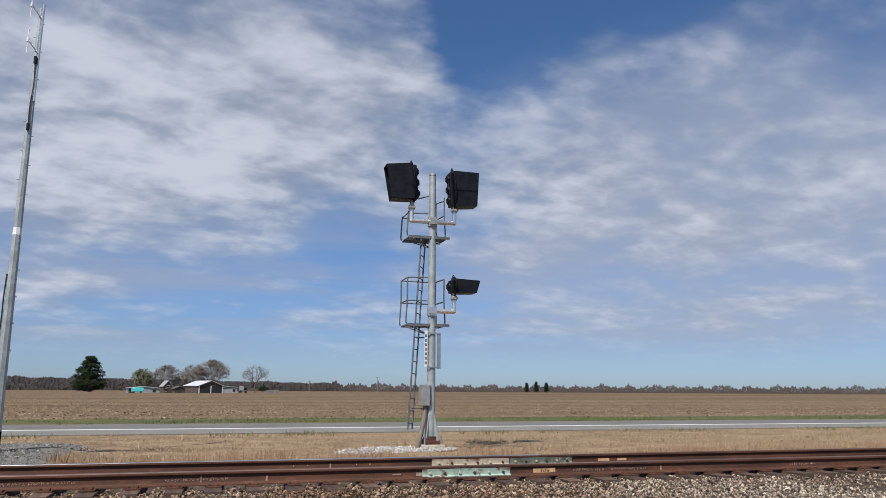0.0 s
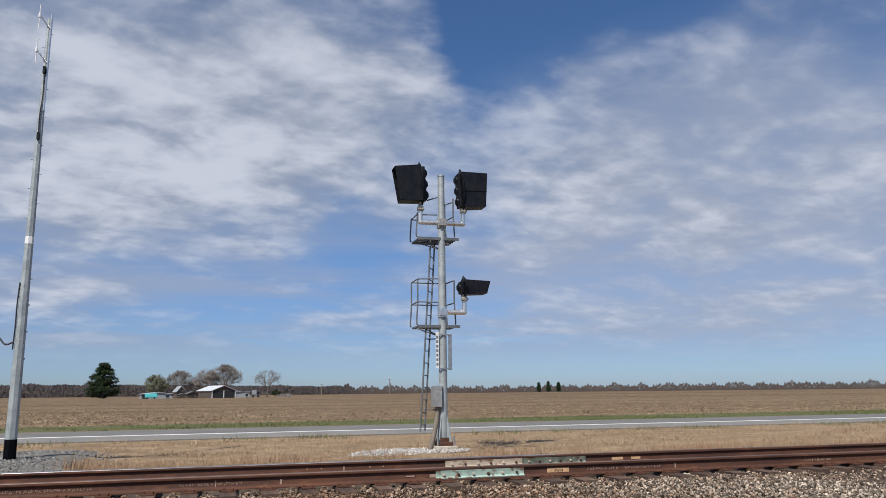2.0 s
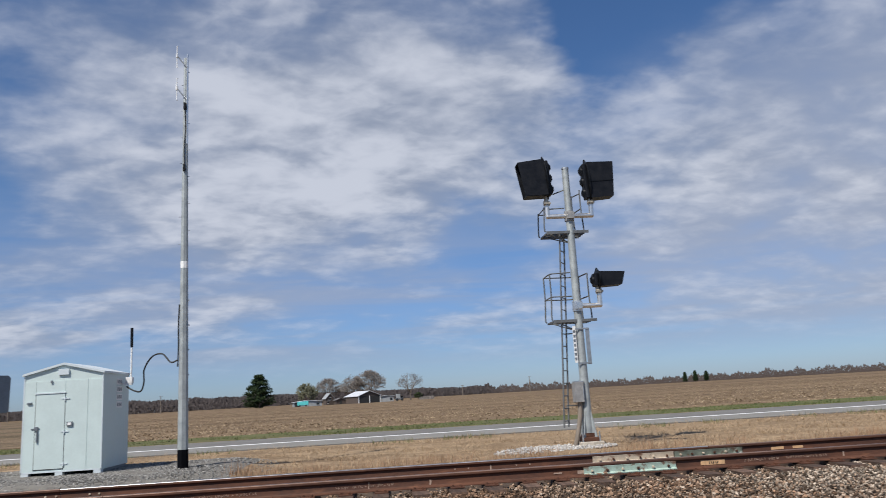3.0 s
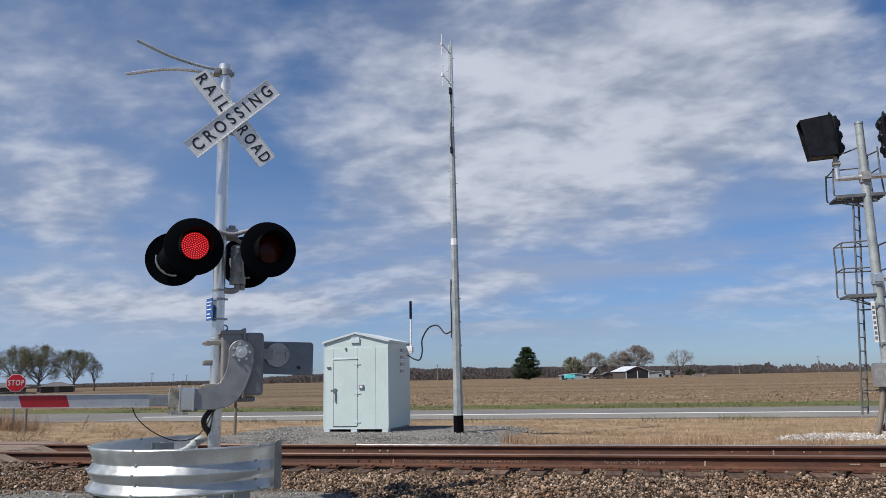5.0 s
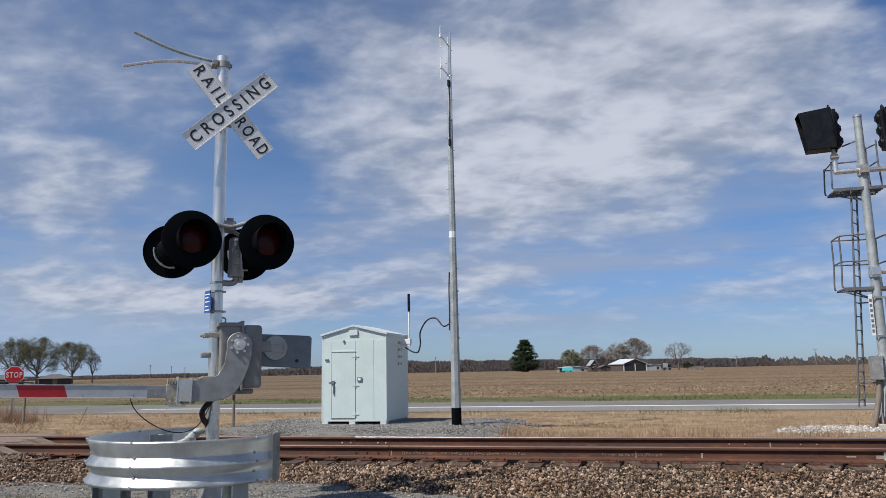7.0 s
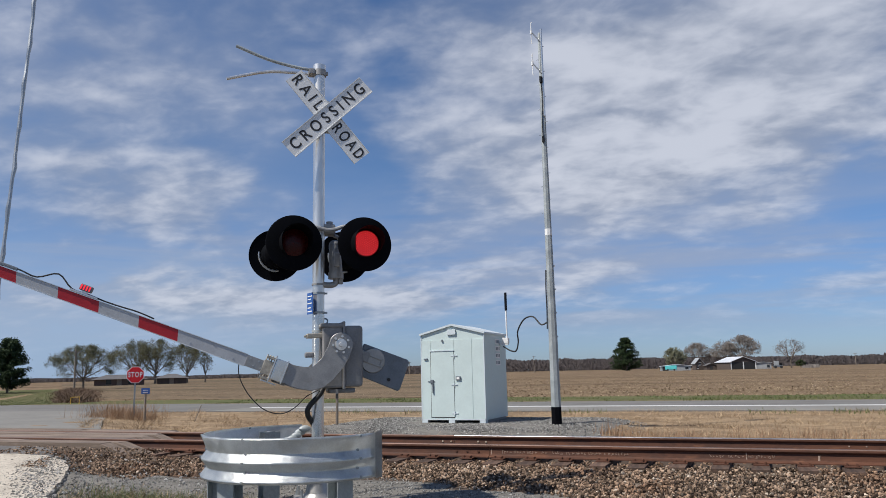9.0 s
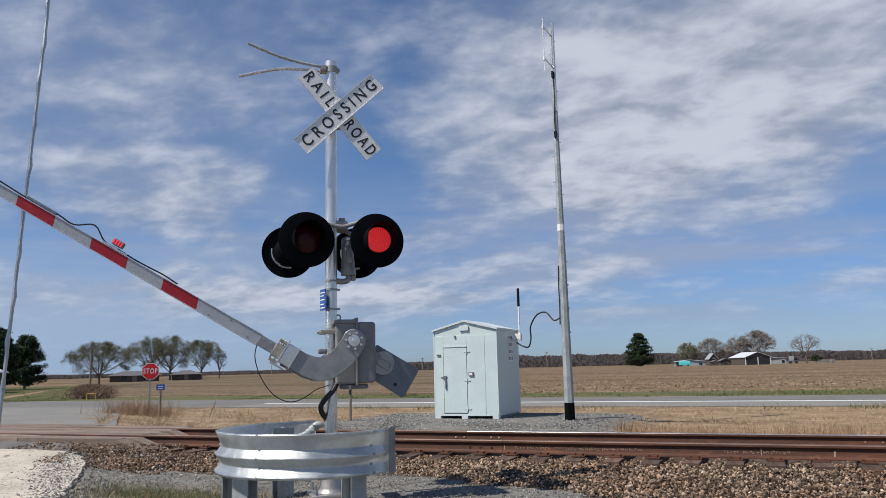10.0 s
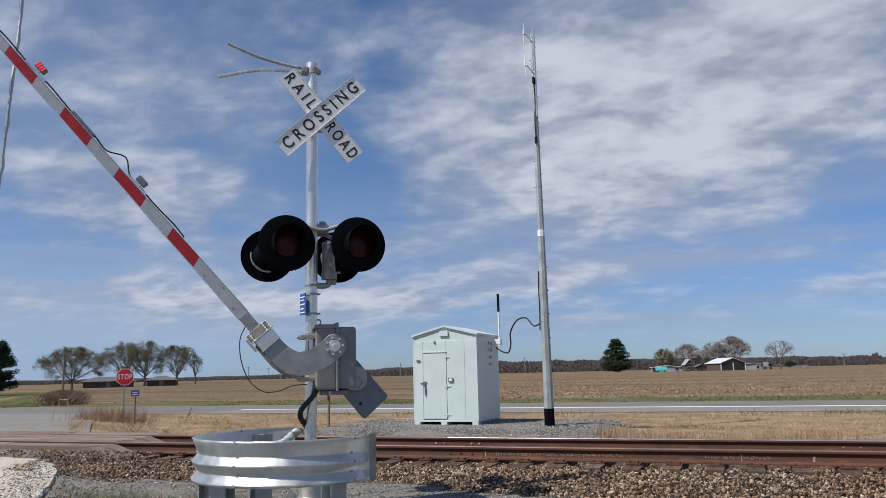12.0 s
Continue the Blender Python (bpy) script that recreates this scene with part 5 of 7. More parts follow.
def guard_ring():
    """Corrugated steel band bent round the signal's foot, open at one side, on steel posts."""
    ring = thing("guard_ring", "bent corrugated galvanized steel guard round the crossing signal", "guard rail", GATE_FOOT)
    c, r = (-0.18, -0.03), 0.985
    turns = list(range(-46, -279, -5))
    # profile: height above the bottom edge, bulge outward; the ribs have flat flanks and narrow crests
    prof = [(0.0, 0.046), (0.010, 0.062), (0.022, 0.070), (0.034, 0.066), (0.044, 0.054), (0.098, 0.010), (0.108, 0.004), (0.118, 0.005), (0.128, 0.012), (0.186, 0.060), (0.196, 0.067), (0.206, 0.066), (0.216, 0.056),
            (0.270, 0.010), (0.280, 0.004), (0.290, 0.005), (0.300, 0.012), (0.392, 0.052), (0.408, 0.062), (0.422, 0.064), (0.432, 0.058), (0.436, 0.048)]
    bm = bmesh.new()
    cols = []
    for i, a in enumerate(turns):
        ux, uy = math.cos(radians(a)), math.sin(radians(a))
        flat = min(1.0, max(0.0, (-a - 48) / 13))
        flat = flat * flat * (3 - 2 * flat)
        wave = 0.0018 * math.sin(i * 2.1) + 0.0015 * math.sin(i * 5.3)
        cols.append([bm.verts.new((c[0] + ux * (r + wave + 0.05 + (0.92 * q - 0.05) * flat), c[1] + uy * (r + wave + 0.05 + (0.92 * q - 0.05) * flat), 0.422 + z)) for z, q in prof])
    for a, b in zip(cols, cols[1:]):
        for k in range(len(prof) - 1):
            bm.faces.new((a[k], a[k + 1], b[k + 1], b[k]))
    bmesh.ops.solidify(bm, geom=bm.faces[:], thickness=0.005)
    band = part("corrugated_band", bm, GUARD, ring, "bright corrugated galvanized band", smooth=32)
    # flat lapped end
    bm = bmesh.new()
    cols = []
    for i, a in enumerate((-52, -49, -46, -44)):
        q = r + (0.078 if i < 3 else 0.05)
        cols.append([bm.verts.new((c[0] + q * math.cos(radians(a)), c[1] + q * math.sin(radians(a)), z)) for z in (0.416, 0.876 if i else 0.862)])
    for a, b in zip(cols, cols[1:]):
        bm.faces.new((a[0], b[0], b[1], a[1]))
    bmesh.ops.solidify(bm, geom=bm.faces[:], thickness=0.006)
    part("end_plate", bm, GALV, ring, "flat grey steel end plate")
    for a in (-128, -62, 178, 120):
        for z, q in ((0.448, 0.058), (0.53, 0.006), (0.625, 0.056), (0.705, 0.006), (0.845, 0.052)):
            bm = bmesh.new()
            ux, uy = math.cos(radians(a)), math.sin(radians(a))
            cyl(bm, (c[0] + (r + q - 0.01) * ux, c[1] + (r + q - 0.01) * uy, z), (c[0] + (r + q + 0.014) * ux, c[1] + (r + q + 0.014) * uy, z), 0.013, seg=8)
            part("bolt", bm, GALV_DULL, band)
    for a, turn in ((-150, -42), (-69, 33), (178, 60), (110, 20)):
        bm = bmesh.new()
        w = 0.10
        bx(bm, -w, w, -0.075, -0.067, -0.3, 0.80)
        bx(bm, -w, w, 0.067, 0.075, -0.3, 0.80)
        bx(bm, -0.005, 0.005, -0.067, 0.067, -0.3, 0.80)
        part("post", bm, GALV_DULL, ring, "galvanized steel post", pose(c[0] + (r - 0.13) * math.cos(radians(a)), c[1] + (r - 0.13) * math.sin(radians(a)), 0, 0, 0, turn))
    # loose white bundle lying inside
    bm = bmesh.new()
    for i in range(7):
        ball(bm, (-0.40 + 0.045 * i, 0.10 + 0.03 * (i % 3), 0.735 + 0.0035 * i * i), 0.026 + 0.004 * i, (1.4, 0.8, 0.8), 10)
    part("wrapped_conduit", bm, GALV_DULL, ring, "grey-white wrapped conduit end")


crossing_signal()
guard_ring()

# ---- hut, radio mast and block signal beyond the track ----
def equipment_hut():
    x0, x1, y0, y1, z0, z1, zp = -8.31, -6.50, 19.0, 20.9, 0.24, 2.50, 2.72
    cx = (x0 + x1) / 2
    hut = thing("equipment_hut", "pale blue-grey metal signal equipment hut with a padlocked door", "equipment hut", pose(cx, (y0 + y1) / 2, 0.15))
    w, d = (x1 - x0) / 2, (y1 - y0) / 2
    o = -0.15
    bm = bmesh.new()
    prism(bm, [(-w, z0 + o), (w, z0 + o), (w, z1 + o), (0, zp + o), (-w, z1 + o)], -d, d)
    part("body", bm, HUT, hut, smooth=0)
    bm = bmesh.new()
    for s in (-1, 1):
        prism(bm, [(s * (w + 0.035), z1 + o - 0.02), (s * (w + 0.035), z1 + o + 0.03), (0, zp + o + 0.05), (0, zp + o)][::s], -d - 0.05, d + 0.04)
    part("roof", bm, HUT_TRIM, hut, "thin gabled metal roof", smooth=0)
    # front panels, each slightly proud
    for a, b in ((-1.0, -0.69), (-0.69, 0.05), (0.05, 0.62), (0.62, 1.0)):
        zt = 2.35
        if (a, b) == (-0.69, 0.05):
            bm = bmesh.new()
            bx(bm, a * w + 0.004, b * w - 0.004, -d - 0.010, -d + 0.004, 2.06 + o, zt + o, 0.002)
            part("front_panel", bm, HUT, hut)
            continue
        bm = bmesh.new()
        bx(bm, a * w + 0.004, b * w - 0.004, -d - 0.010, -d + 0.004, z0 + o + 0.03, zt + o, 0.002)
        part("front_panel", bm, HUT, hut)
    bm = bmesh.new()
    bx(bm, -w, w, -d - 0.014, -d + 0.004, z0 + o, z0 + o + 0.03)
    bx(bm, -w - 0.006, -w + 0.02, -d - 0.014, -d + 0.01, z0 + o, z1 + o)
    bx(bm, w - 0.02, w + 0.006, -d - 0.014, -d + 0.01, z0 + o, z1 + o)
    bx(bm, -0.70 * w, 0.06 * w, -d - 0.03, -d, 2.05 + o, 2.075 + o)
    part("trim", bm, HUT_TRIM, hut)
    bm = bmesh.new()
    bx(bm, -0.685 * w, 0.045 * w, -d - 0.016, -d + 0.002, z0 + o + 0.08, 2.045 + o, 0.004)
    door = part("door", bm, HUT, hut, "closed metal door")
    bm = bmesh.new()
    for e in (-0.690, 0.050):
        bx(bm, e * w - 0.006, e * w + 0.006, -d - 0.012, -d, z0 + o + 0.07, 2.05 + o)
    bx(bm, -0.69 * w, 0.05 * w, -d - 0.0115, -d, z0 + o + 0.065, z0 + o + 0.077)
    part("door_gap", bm, DARK, door)
    bm = bmesh.new()
    bx(bm, -0.70 * w, -0.60 * w, -d - 0.045, -d - 0.012, 1.20 + o, 1.30 + o, 0.008)
    bx(bm, -0.78 * w, -0.56 * w, -d - 0.03, -d - 0.012, 1.245 + o, 1.262 + o)
    cyl(bm, (-0.62 * w, -d - 0.035, 0.95 + o), (-0.62 * w, -d - 0.035, 1.18 + o), 0.022, seg=8)
    part("door_handle", bm, COUNTER, door, "dark padlocked handle")
    for z in (0.42, 1.16, 1.92):
        bm = bmesh.new()
        bx(bm, -0.04 * w, 0.16 * w, -d - 0.026, -d - 0.012, z + o - 0.012, z + o + 0.012)
        cyl(bm, (0.05 * w, -d - 0.024, z + o - 0.05), (0.05 * w, -d - 0.024, z + o + 0.05), 0.014, seg=8)
        part("hinge", bm, HUT_TRIM, door)
    for name, xa, xb, za, zb, m in (("vent", -0.14, 0.13, 2.48, 2.62, HUT_TRIM), ("small_plate", 0.11, 0.26, 1.28, 1.38, COUNTER), ("small_plate", -0.90, -0.78, 1.83, 1.87, COUNTER), ("knob", -0.33, -0.28, 2.30, 2.36, COUNTER)):
        bm = bmesh.new()
        bx(bm, xa * w, xb * w, -d - 0.045, -d - 0.008, za + o, zb + o, 0.006)
        part(name, bm, m, hut)
    bm = bmesh.new()
    bx(bm, 0.14 * w, 0.225 * w, -d - 0.048, -d - 0.045, 1.30 + o, 1.36 + o)
    part("small_label", bm, PAINT_WHITE, hut)
    # labels on the side wall, too small to read
    for i in range(4):
        bm = bmesh.new()
        z = 2.22 - 0.19 * i
        bx(bm, w + 0.001, w + 0.006, -d + 0.95, -d + 1.35, z + o, z + 0.15 + o)
        lab = part("warning_label", bm, PAINT_WHITE, hut)
        for k in range(3):
            bm = bmesh.new()
            bx(bm, w + 0.006, w + 0.0075, -d + 0.99 + 0.12 * k, -d + 1.07 + 0.12 * k, z + 0.03 + o, z + 0.12 + o)
            part("text_bar", bm, COUNTER, lab)
    bm = bmesh.new()
    bx(bm, w, w + 0.006, -d, d, 2.43 + o - 0.006, 2.43 + o + 0.006)
    part("side_seam", bm, HUT_TRIM, hut)
    bm = bmesh.new()
    bx(bm, -w - 0.06, -w, -d + 0.3, -d + 0.7, 0.9, 1.5, 0.01)
    part("meter_box", bm, HUT, hut)
    # skids coloured dark to read as the shaded gap under the hut
    for x in (-w + 0.1, 0.0, w - 0.1):
        bm = bmesh.new()
        bx(bm, x - 0.06, x + 0.06, -d + 0.17, d, -0.08, z0 + o, 0.008)
        part("skid", bm, COUNTER, hut)
    for x in (-w + 0.09, -0.05, w - 0.09):
        bm = bmesh.new()
        bx(bm, x - 0.085, x + 0.085, -d - 0.012, -d + 0.16, -0.08, z0 + o + 0.004, 0.006)
        part("foot", bm, HUT_TRIM, hut)
    # whip aerial on the back corner with its bracket
    bm = bmesh.new()
    cyl(bm, (w + 0.22, d - 0.55, 2.05), (w + 0.22, d - 0.55, 3.12), 0.022, seg=10)
    bx(bm, w, w + 0.26, d - 0.62, d - 0.50, 2.06, 2.12)
    bx(bm, w + 0.10, w + 0.27, d - 0.63, d - 0.47, 2.10, 2.25, 0.01)
    part("aerial_mast", bm, PAINT_WHITE, hut, "thin pale aerial pipe")
    bm = bmesh.new()
    cyl(bm, (w + 0.22, d - 0.55, 3.02), (w + 0.22, d - 0.55, 3.52), 0.036, seg=10)
    part("aerial", bm, BLACK, hut, "black whip aerial")


def radio_mast():
    mx, my = -4.60, 18.85
    m = thing("radio_mast", "tall tapered galvanized steel radio mast with dipole aerials", "radio mast", pose(mx, my, 0.12))
    bm = bmesh.new()
    cyl(bm, (0, 0, 0.455), (0, 0, 10.35), 0.125, 0.050, seg=8)
    part("shaft", bm, GALV_DULL, m, "tapered eight-sided galvanized shaft", smooth=20)
    bm = bmesh.new()
    cyl(bm, (0, 0, -0.2), (0, 0, 0.46), 0.132, 0.1285, seg=8)
    part("base_coat", bm, BLACK_FLAT, m, "black painted foot", smooth=20)
    bm = bmesh.new()
    cyl(bm, (0, 0, 4.80), (0, 0, 4.97), 0.0945, 0.0935, seg=8)
    part("white_band", bm, PAINT_WHITE, m, "white tape band", smooth=20)
    for i in range(14):
        bm = bmesh.new()
        z = 5.4 + 0.35 * i
        r = 0.124 - 0.074 * (z - 0.55) / 9.8
        s = 1 if i % 2 else -1
        cyl(bm, (s * r * 0.8, -0.02, z), (s * (r + 0.05), -0.02, z), 0.009, seg=6)
        part("step_bolt", bm, GALV, m)
    for i in range(6):
        bm = bmesh.new()
        z = 1.0 + 0.6 * i
        bx(bm, 0.085, 0.13, -0.02, 0.02, z - 0.02, z + 0.02)
        part("lug", bm, GALV, m)
    bm = bmesh.new()
    cyl(bm, (0.055, -0.05, 8.0), (0.055, -0.05, 10.45), 0.026, seg=10)
    part("aerial_pipe", bm, ALU_POLE, m, "pale upright pipe")
    for z in (10.31, 9.42):
        bm = bmesh.new()
        tube(bm, [(0.06, -0.06, z - 0.25), (-0.08, -0.08, z - 0.08), (-0.20, -0.1, z + 0.08)], 0.018, 8)
        arm = part("aerial_arm", bm, GALV, m)
        bm = bmesh.new()
        tube(bm, [(-0.17, -0.1, z - 0.26), (-0.20, -0.1, z - 0.26), (-0.20, -0.1, z + 0.34), (-0.17, -0.1, z + 0.34)], 0.012, 6)
        cyl(bm, (-0.20, -0.1, z + 0.02), (-0.20, -0.1, z + 0.12), 0.03, seg=8)
        part("dipole", bm, PAINT_WHITE, arm, "white dipole rod")
    for z in (9.0, 7.35):
        bm = bmesh.new()
        bx(bm, -0.03, 0.03, -0.12, -0.05, z - 0.08, z + 0.10, 0.01)
        part("splice_box", bm, BLACK, m)
    bm = bmesh.new()
    tube(bm, curve_pts([(0.0, -0.08, 8.95), (0.02, -0.085, 8.4), (-0.01, -0.088, 7.9), (0.0, -0.092, 7.35)], 6), 0.013, 6)
    part("feeder_cable", bm, RUBBER, m, "black feeder cable")
    bm = bmesh.new()
    tube(bm, curve_pts([(-0.098, -0.05, 3.9), (-0.115, -0.05, 3.4), (-0.112, -0.05, 2.9), (-0.125, -0.05, 2.4)], 6), 0.018, 6)
    part("feeder_cable", bm, RUBBER, m, "black feeder cable")
    bm = bmesh.new()
    tube(bm, curve_pts([(-0.125, -0.05, 2.56), (-0.30, 0.0, 2.52), (-0.55, 0.2, 2.74), (-0.85, 0.4, 2.70), (-1.12, 0.7, 2.42), (-1.18, 0.9, 2.12), (-1.28, 1.0, 1.90), (-1.5, 1.2, 1.92), (-1.75, 1.4, 2.04)], 8), 0.020, 8)
    part("hut_cable", bm, RUBBER, m, "black cable hanging to the hut")


def block_signal():
    s = thing("block_signal", "galvanized railway block signal with three hooded black heads and ladder", "railway signal", pose(5.23, 19.0, 0.10))
    bm = bmesh.new()
    cyl(bm, (0, 0, 0.16), (0, 0, 7.14), 0.112, 0.088, seg=20)
    for q in range(4):
        g = radians(45 + 90 * q)
        prism(bm, [(0.10, 0.16), (0.24, 0.16), (0.10, 0.85)], -0.012, 0.012, pose(0, 0, 0, 0, 0, 45 + 90 * q))
    part("mast", bm, GALV_DULL, s, "round galvanized mast")
    bm = bmesh.new()
    cyl(bm, (0, 0, 7.10), (0, 0, 7.15), 0.097, seg=20)
    part("mast_cap", bm, GALV, s)
    bm = bmesh.new()
    bx(bm, -0.22, 0.22, -0.22, 0.22, 0.06, 0.16, 0.02)
    prism(bm, [(-0.20, 0.16), (0.20, 0.16), (0.13, 0.26), (-0.13, 0.26)], -0.13, 0.13)
    part("mast_base", bm, RUST, s, "rusty cast base")
    for a in range(4):
        bm = bmesh.new()
        q = radians(45 + 90 * a)
        cyl(bm, (0.3 * math.cos(q), 0.3 * math.sin(q), 0.0), (0.3 * math.cos(q), 0.3 * math.sin(q), 0.3), 0.02, seg=8)
        part("anchor_bolt", bm, GALV, s)
    bm = bmesh.new()
    bx(bm, -0.30, 0.30, -0.30, 0.30, -0.35, 0.062, 0.02)
    part("footing", bm, CONCRETE, s)

    def head(x, z, face, lights, tilt):
        """A head that looks along the track; face is +1 or -1."""
        tall = 0.30 * lights + 0.08
        bm = bmesh.new()
        n = 26
        ring = []
        for i in range(n):
            a = math.tau * i / n
            ring.append((0.29 * math.cos(a), (tall / 2 + 0.085) * math.sin(a)))
        a = [bm.verts.new((0.0, u, v)) for u, v in ring]
        b = [bm.verts.new((0.03, u, v)) for u, v in ring]
        bm.faces.new(a), bm.faces.new(b[::-1])
        for i in range(n):
            bm.faces.new((a[i], a[(i + 1) % n], b[(i + 1) % n], b[i]))
        hd = part("signal_head", bm, BLACK, s, "black signal head with oval backplate", pose(x, 0, z, 0, tilt * face, 0 if face > 0 else 180))
        bm = bmesh.new()
        bx(bm, -0.10, 0.004, -0.16, 0.16, -tall / 2 + 0.02, tall / 2 - 0.02, 0.03)
        bx(bm, -0.125, -0.09, -0.11, -0.085, -tall / 2 + 0.05, tall / 2 - 0.05, 0.006)
        part("rear_cover", bm, HOOD_BLACK, hd)
        for k in range(lights):
            zc = (k - (lights - 1) / 2) * 0.30
            bm = bmesh.new()
            lathe(bm, [(0.0, -0.155), (0.075, -0.152), (0.11, -0.14), (0.125, -0.10), (0.15, -0.095), (0.15, 0.0)], pose(0, 0, zc, 0, 90, 0), 18)
            bx(bm, -0.175, -0.145, -0.05, 0.05, zc - 0.06, zc + 0.06, 0.008)
            part("lamp_housing", bm, BLACK, hd)
            bm = bmesh.new()
            lathe(bm, [(0.0, 0.02), (0.08, 0.015), (0.105, 0.0)], pose(0.035, 0, zc, 0, 90, 0), 18)
            part("lens", bm, LENS, hd)
        # deep boxed hood, slanted ends
        bm = bmesh.new()
        hh = tall / 2
        L = 0.73 if lights > 1 else 0.70
        for sy in (-1, 1):
            v = [bm.verts.new(p) for p in ((0.03, sy * 0.20, -hh), (L - 0.10, sy * 0.20, -hh + 0.02), (L, sy * 0.20, hh - 0.04), (0.03, sy * 0.20, hh))]
            bm.faces.new(v)
        top = [(0.03, hh), (L, hh - 0.04)]
        v = [bm.verts.new((p[0], sy * 0.20, p[1])) for p in top for sy in (-1, 1)]
        bm.faces.new((v[0], v[1], v[3], v[2]))
        v = [bm.verts.new((p[0], sy * 0.20, p[1])) for p in ((0.03, -hh), (L - 0.10, -hh + 0.02)) for sy in (-1, 1)]
        bm.faces.new((v[0], v[1], v[3], v[2]))
        bmesh.ops.remove_doubles(bm, verts=bm.verts[:], dist=0.001)
        bmesh.ops.solidify(bm, geom=bm.faces[:], thickness=0.012)
        part("hood", bm, HOOD_BLACK, hd, "deep black box hood")
        if lights > 1:
            bm = bmesh.new()
            bx(bm, 0.05, L - 0.05, -0.212, -0.202, -0.05, -0.03)
            part("hood_seam", bm, BLACK, hd)
        bm = bmesh.new()
        tube(bm, [(0.015, 0.07 * math.cos(q), tall / 2 + 0.06 + 0.06 * math.sin(q)) for q in [math.pi * i / 8 for i in range(9)]], 0.012, 6)
        part("lifting_eye", bm, BLACK, hd)
        return hd

    head(-0.55, 6.86, -1, 3, -4)
    head(0.55, 6.74, 1, 3, -3)
    head(0.58, 4.10, 1, 1, -1)
    # brackets: level pipe with upright ends
    for z, xs in ((5.82, (-0.58, 0.60)), (3.44, (0.60,))):
        bm = bmesh.new()
        cyl(bm, (min(xs) if len(xs) > 1 else 0.08, -0.02, z), (max(xs), -0.02, z), 0.062, seg=14)
        br = part("bracket_pipe", bm, ALU_POLE, s, "bare aluminium bracket pipe")
        for x in xs:
            bm = bmesh.new()
            ball(bm, (x, -0.02, z), 0.064, seg=12)
            cyl(bm, (x, -0.02, z), (x, -0.02, z + 0.32), 0.062, seg=14)
            part("upright", bm, ALU_POLE, br)
            bm = bmesh.new()
            cyl(bm, (x, -0.02, z + 0.30), (x, -0.02, z + 0.42), 0.085, seg=14)
            cyl(bm, (x, -0.02, z + 0.42), (x, -0.02, z + 0.55), 0.055, seg=14)
            bx(bm, x - 0.09, x + 0.09, -0.12, 0.0, z + 0.33, z + 0.37)
            part("swivel", bm, BRASS, br, "tan swivel fitting")
        bm = bmesh.new()
        cyl(bm, (0, 0, z - 0.13), (0, 0, z + 0.13), 0.125, seg=18)
        bx(bm, -0.10, 0.10, -0.17, -0.10, z - 0.09, z + 0.09, 0.01)
        part("collar", bm, CAST if z > 5 else ALU_POLE, s)
    # platforms with rails
    for z, top in ((5.42, 6.55), (3.10, 4.30)):
        bm = bmesh.new()
        bx(bm, -0.66, 0.46, -0.085, -0.055, z - 0.07, z + 0.0)
        pf = part("platform", bm, GALV_BACKLIT, s, "galvanized grating platform")
        for i in range(7):
            x = -0.62 + 0.17 * i
            bm = bmesh.new()
            bx(bm, x - 0.012, x + 0.012, -0.05, 0.75, z - 0.035, z)
            part("grating_bar", bm, GALV_BACKLIT, pf)
        for y in (0.0, 0.18, 0.36, 0.55, 0.75):
            bm = bmesh.new()
            bx(bm, -0.64, 0.42, y - 0.012, y + 0.012, z - 0.05, z - 0.01)
            part("cross_bar", bm, GALV_BACKLIT, pf)
        for y in (0.05, 0.55):
            bm = bmesh.new()
            tube(bm, [(0.0, 0.1, z - 0.30), (-0.6, y, z - 0.03)], 0.015, 6)
            part("strut", bm, GALV_BACKLIT, pf)
        rails = [top, (z + top) / 2] if z < 5 else [z + 0.62, top]
        for x, y in ((-0.66, 0.0), (-0.66, 0.72), (0.30, 0.72), (0.36, 0.1)):
            bm = bmesh.new()
            tube(bm, curve_pts([(x, y, z), (x - (0.03 if x < 0 else -0.03), y, z + 0.08), (x, y, z + 0.6), (x, y, (top if not (z > 5 and x < 0) else z + 0.66))], 4), 0.019, 6)
            part("rail_post", bm, GALV_BACKLIT, pf)
        for rz in rails:
            bm = bmesh.new()
            if z > 5:
                pts = [(-0.66, 0.0, rz), (-0.66, 0.70, rz), (0.0, 0.74, rz), (0.30, 0.72, rz), (0.36, 0.1, rz)] if rz < 6.2 else [(-0.30, 0.35, rz - 0.03), (-0.05, 0.12, rz + 0.02), (0.12, 0.4, rz), (0.30, 0.72, rz - 0.04), (0.36, 0.1, rz - 0.10)]
            else:
                pts = [(-0.62, 0.0, rz), (-0.66, 0.1, rz), (-0.66, 0.7, rz), (0.0, 0.75, rz), (0.30, 0.70, rz), (0.36, 0.1, rz)]
            tube(bm, pts, 0.018, 6)
            part("guard_rail", bm, GALV_BACKLIT, pf)
        bm = bmesh.new()
        tube(bm, [(-0.66, -0.02, rails[0] if z < 5 else z + 0.6), (-0.12, -0.02, (rails[0] if z < 5 else z + 0.6) + 0.02)], 0.016, 6)
        if z < 5:
            part("guard_rail", bm, GALV_BACKLIT, pf)
            bm = bmesh.new()
            tube(bm, [(-0.66, -0.02, rails[1]), (-0.12, -0.02, rails[1])], 0.016, 6)
        part("guard_rail", bm, GALV_BACKLIT, pf)
    # ladder, leaning to the mast
    lad = None
    foot, head_ = Vector((-0.52, 0.12, 0.42)), Vector((-0.17, 0.28, 5.4))
    for k, dy in enumerate((-0.19, 0.19)):
        bm = bmesh.new()
        off = Vector((dy * 0.55, dy, 0))
        tube(bm, [foot + off, head_ + off], 0.022, 6)
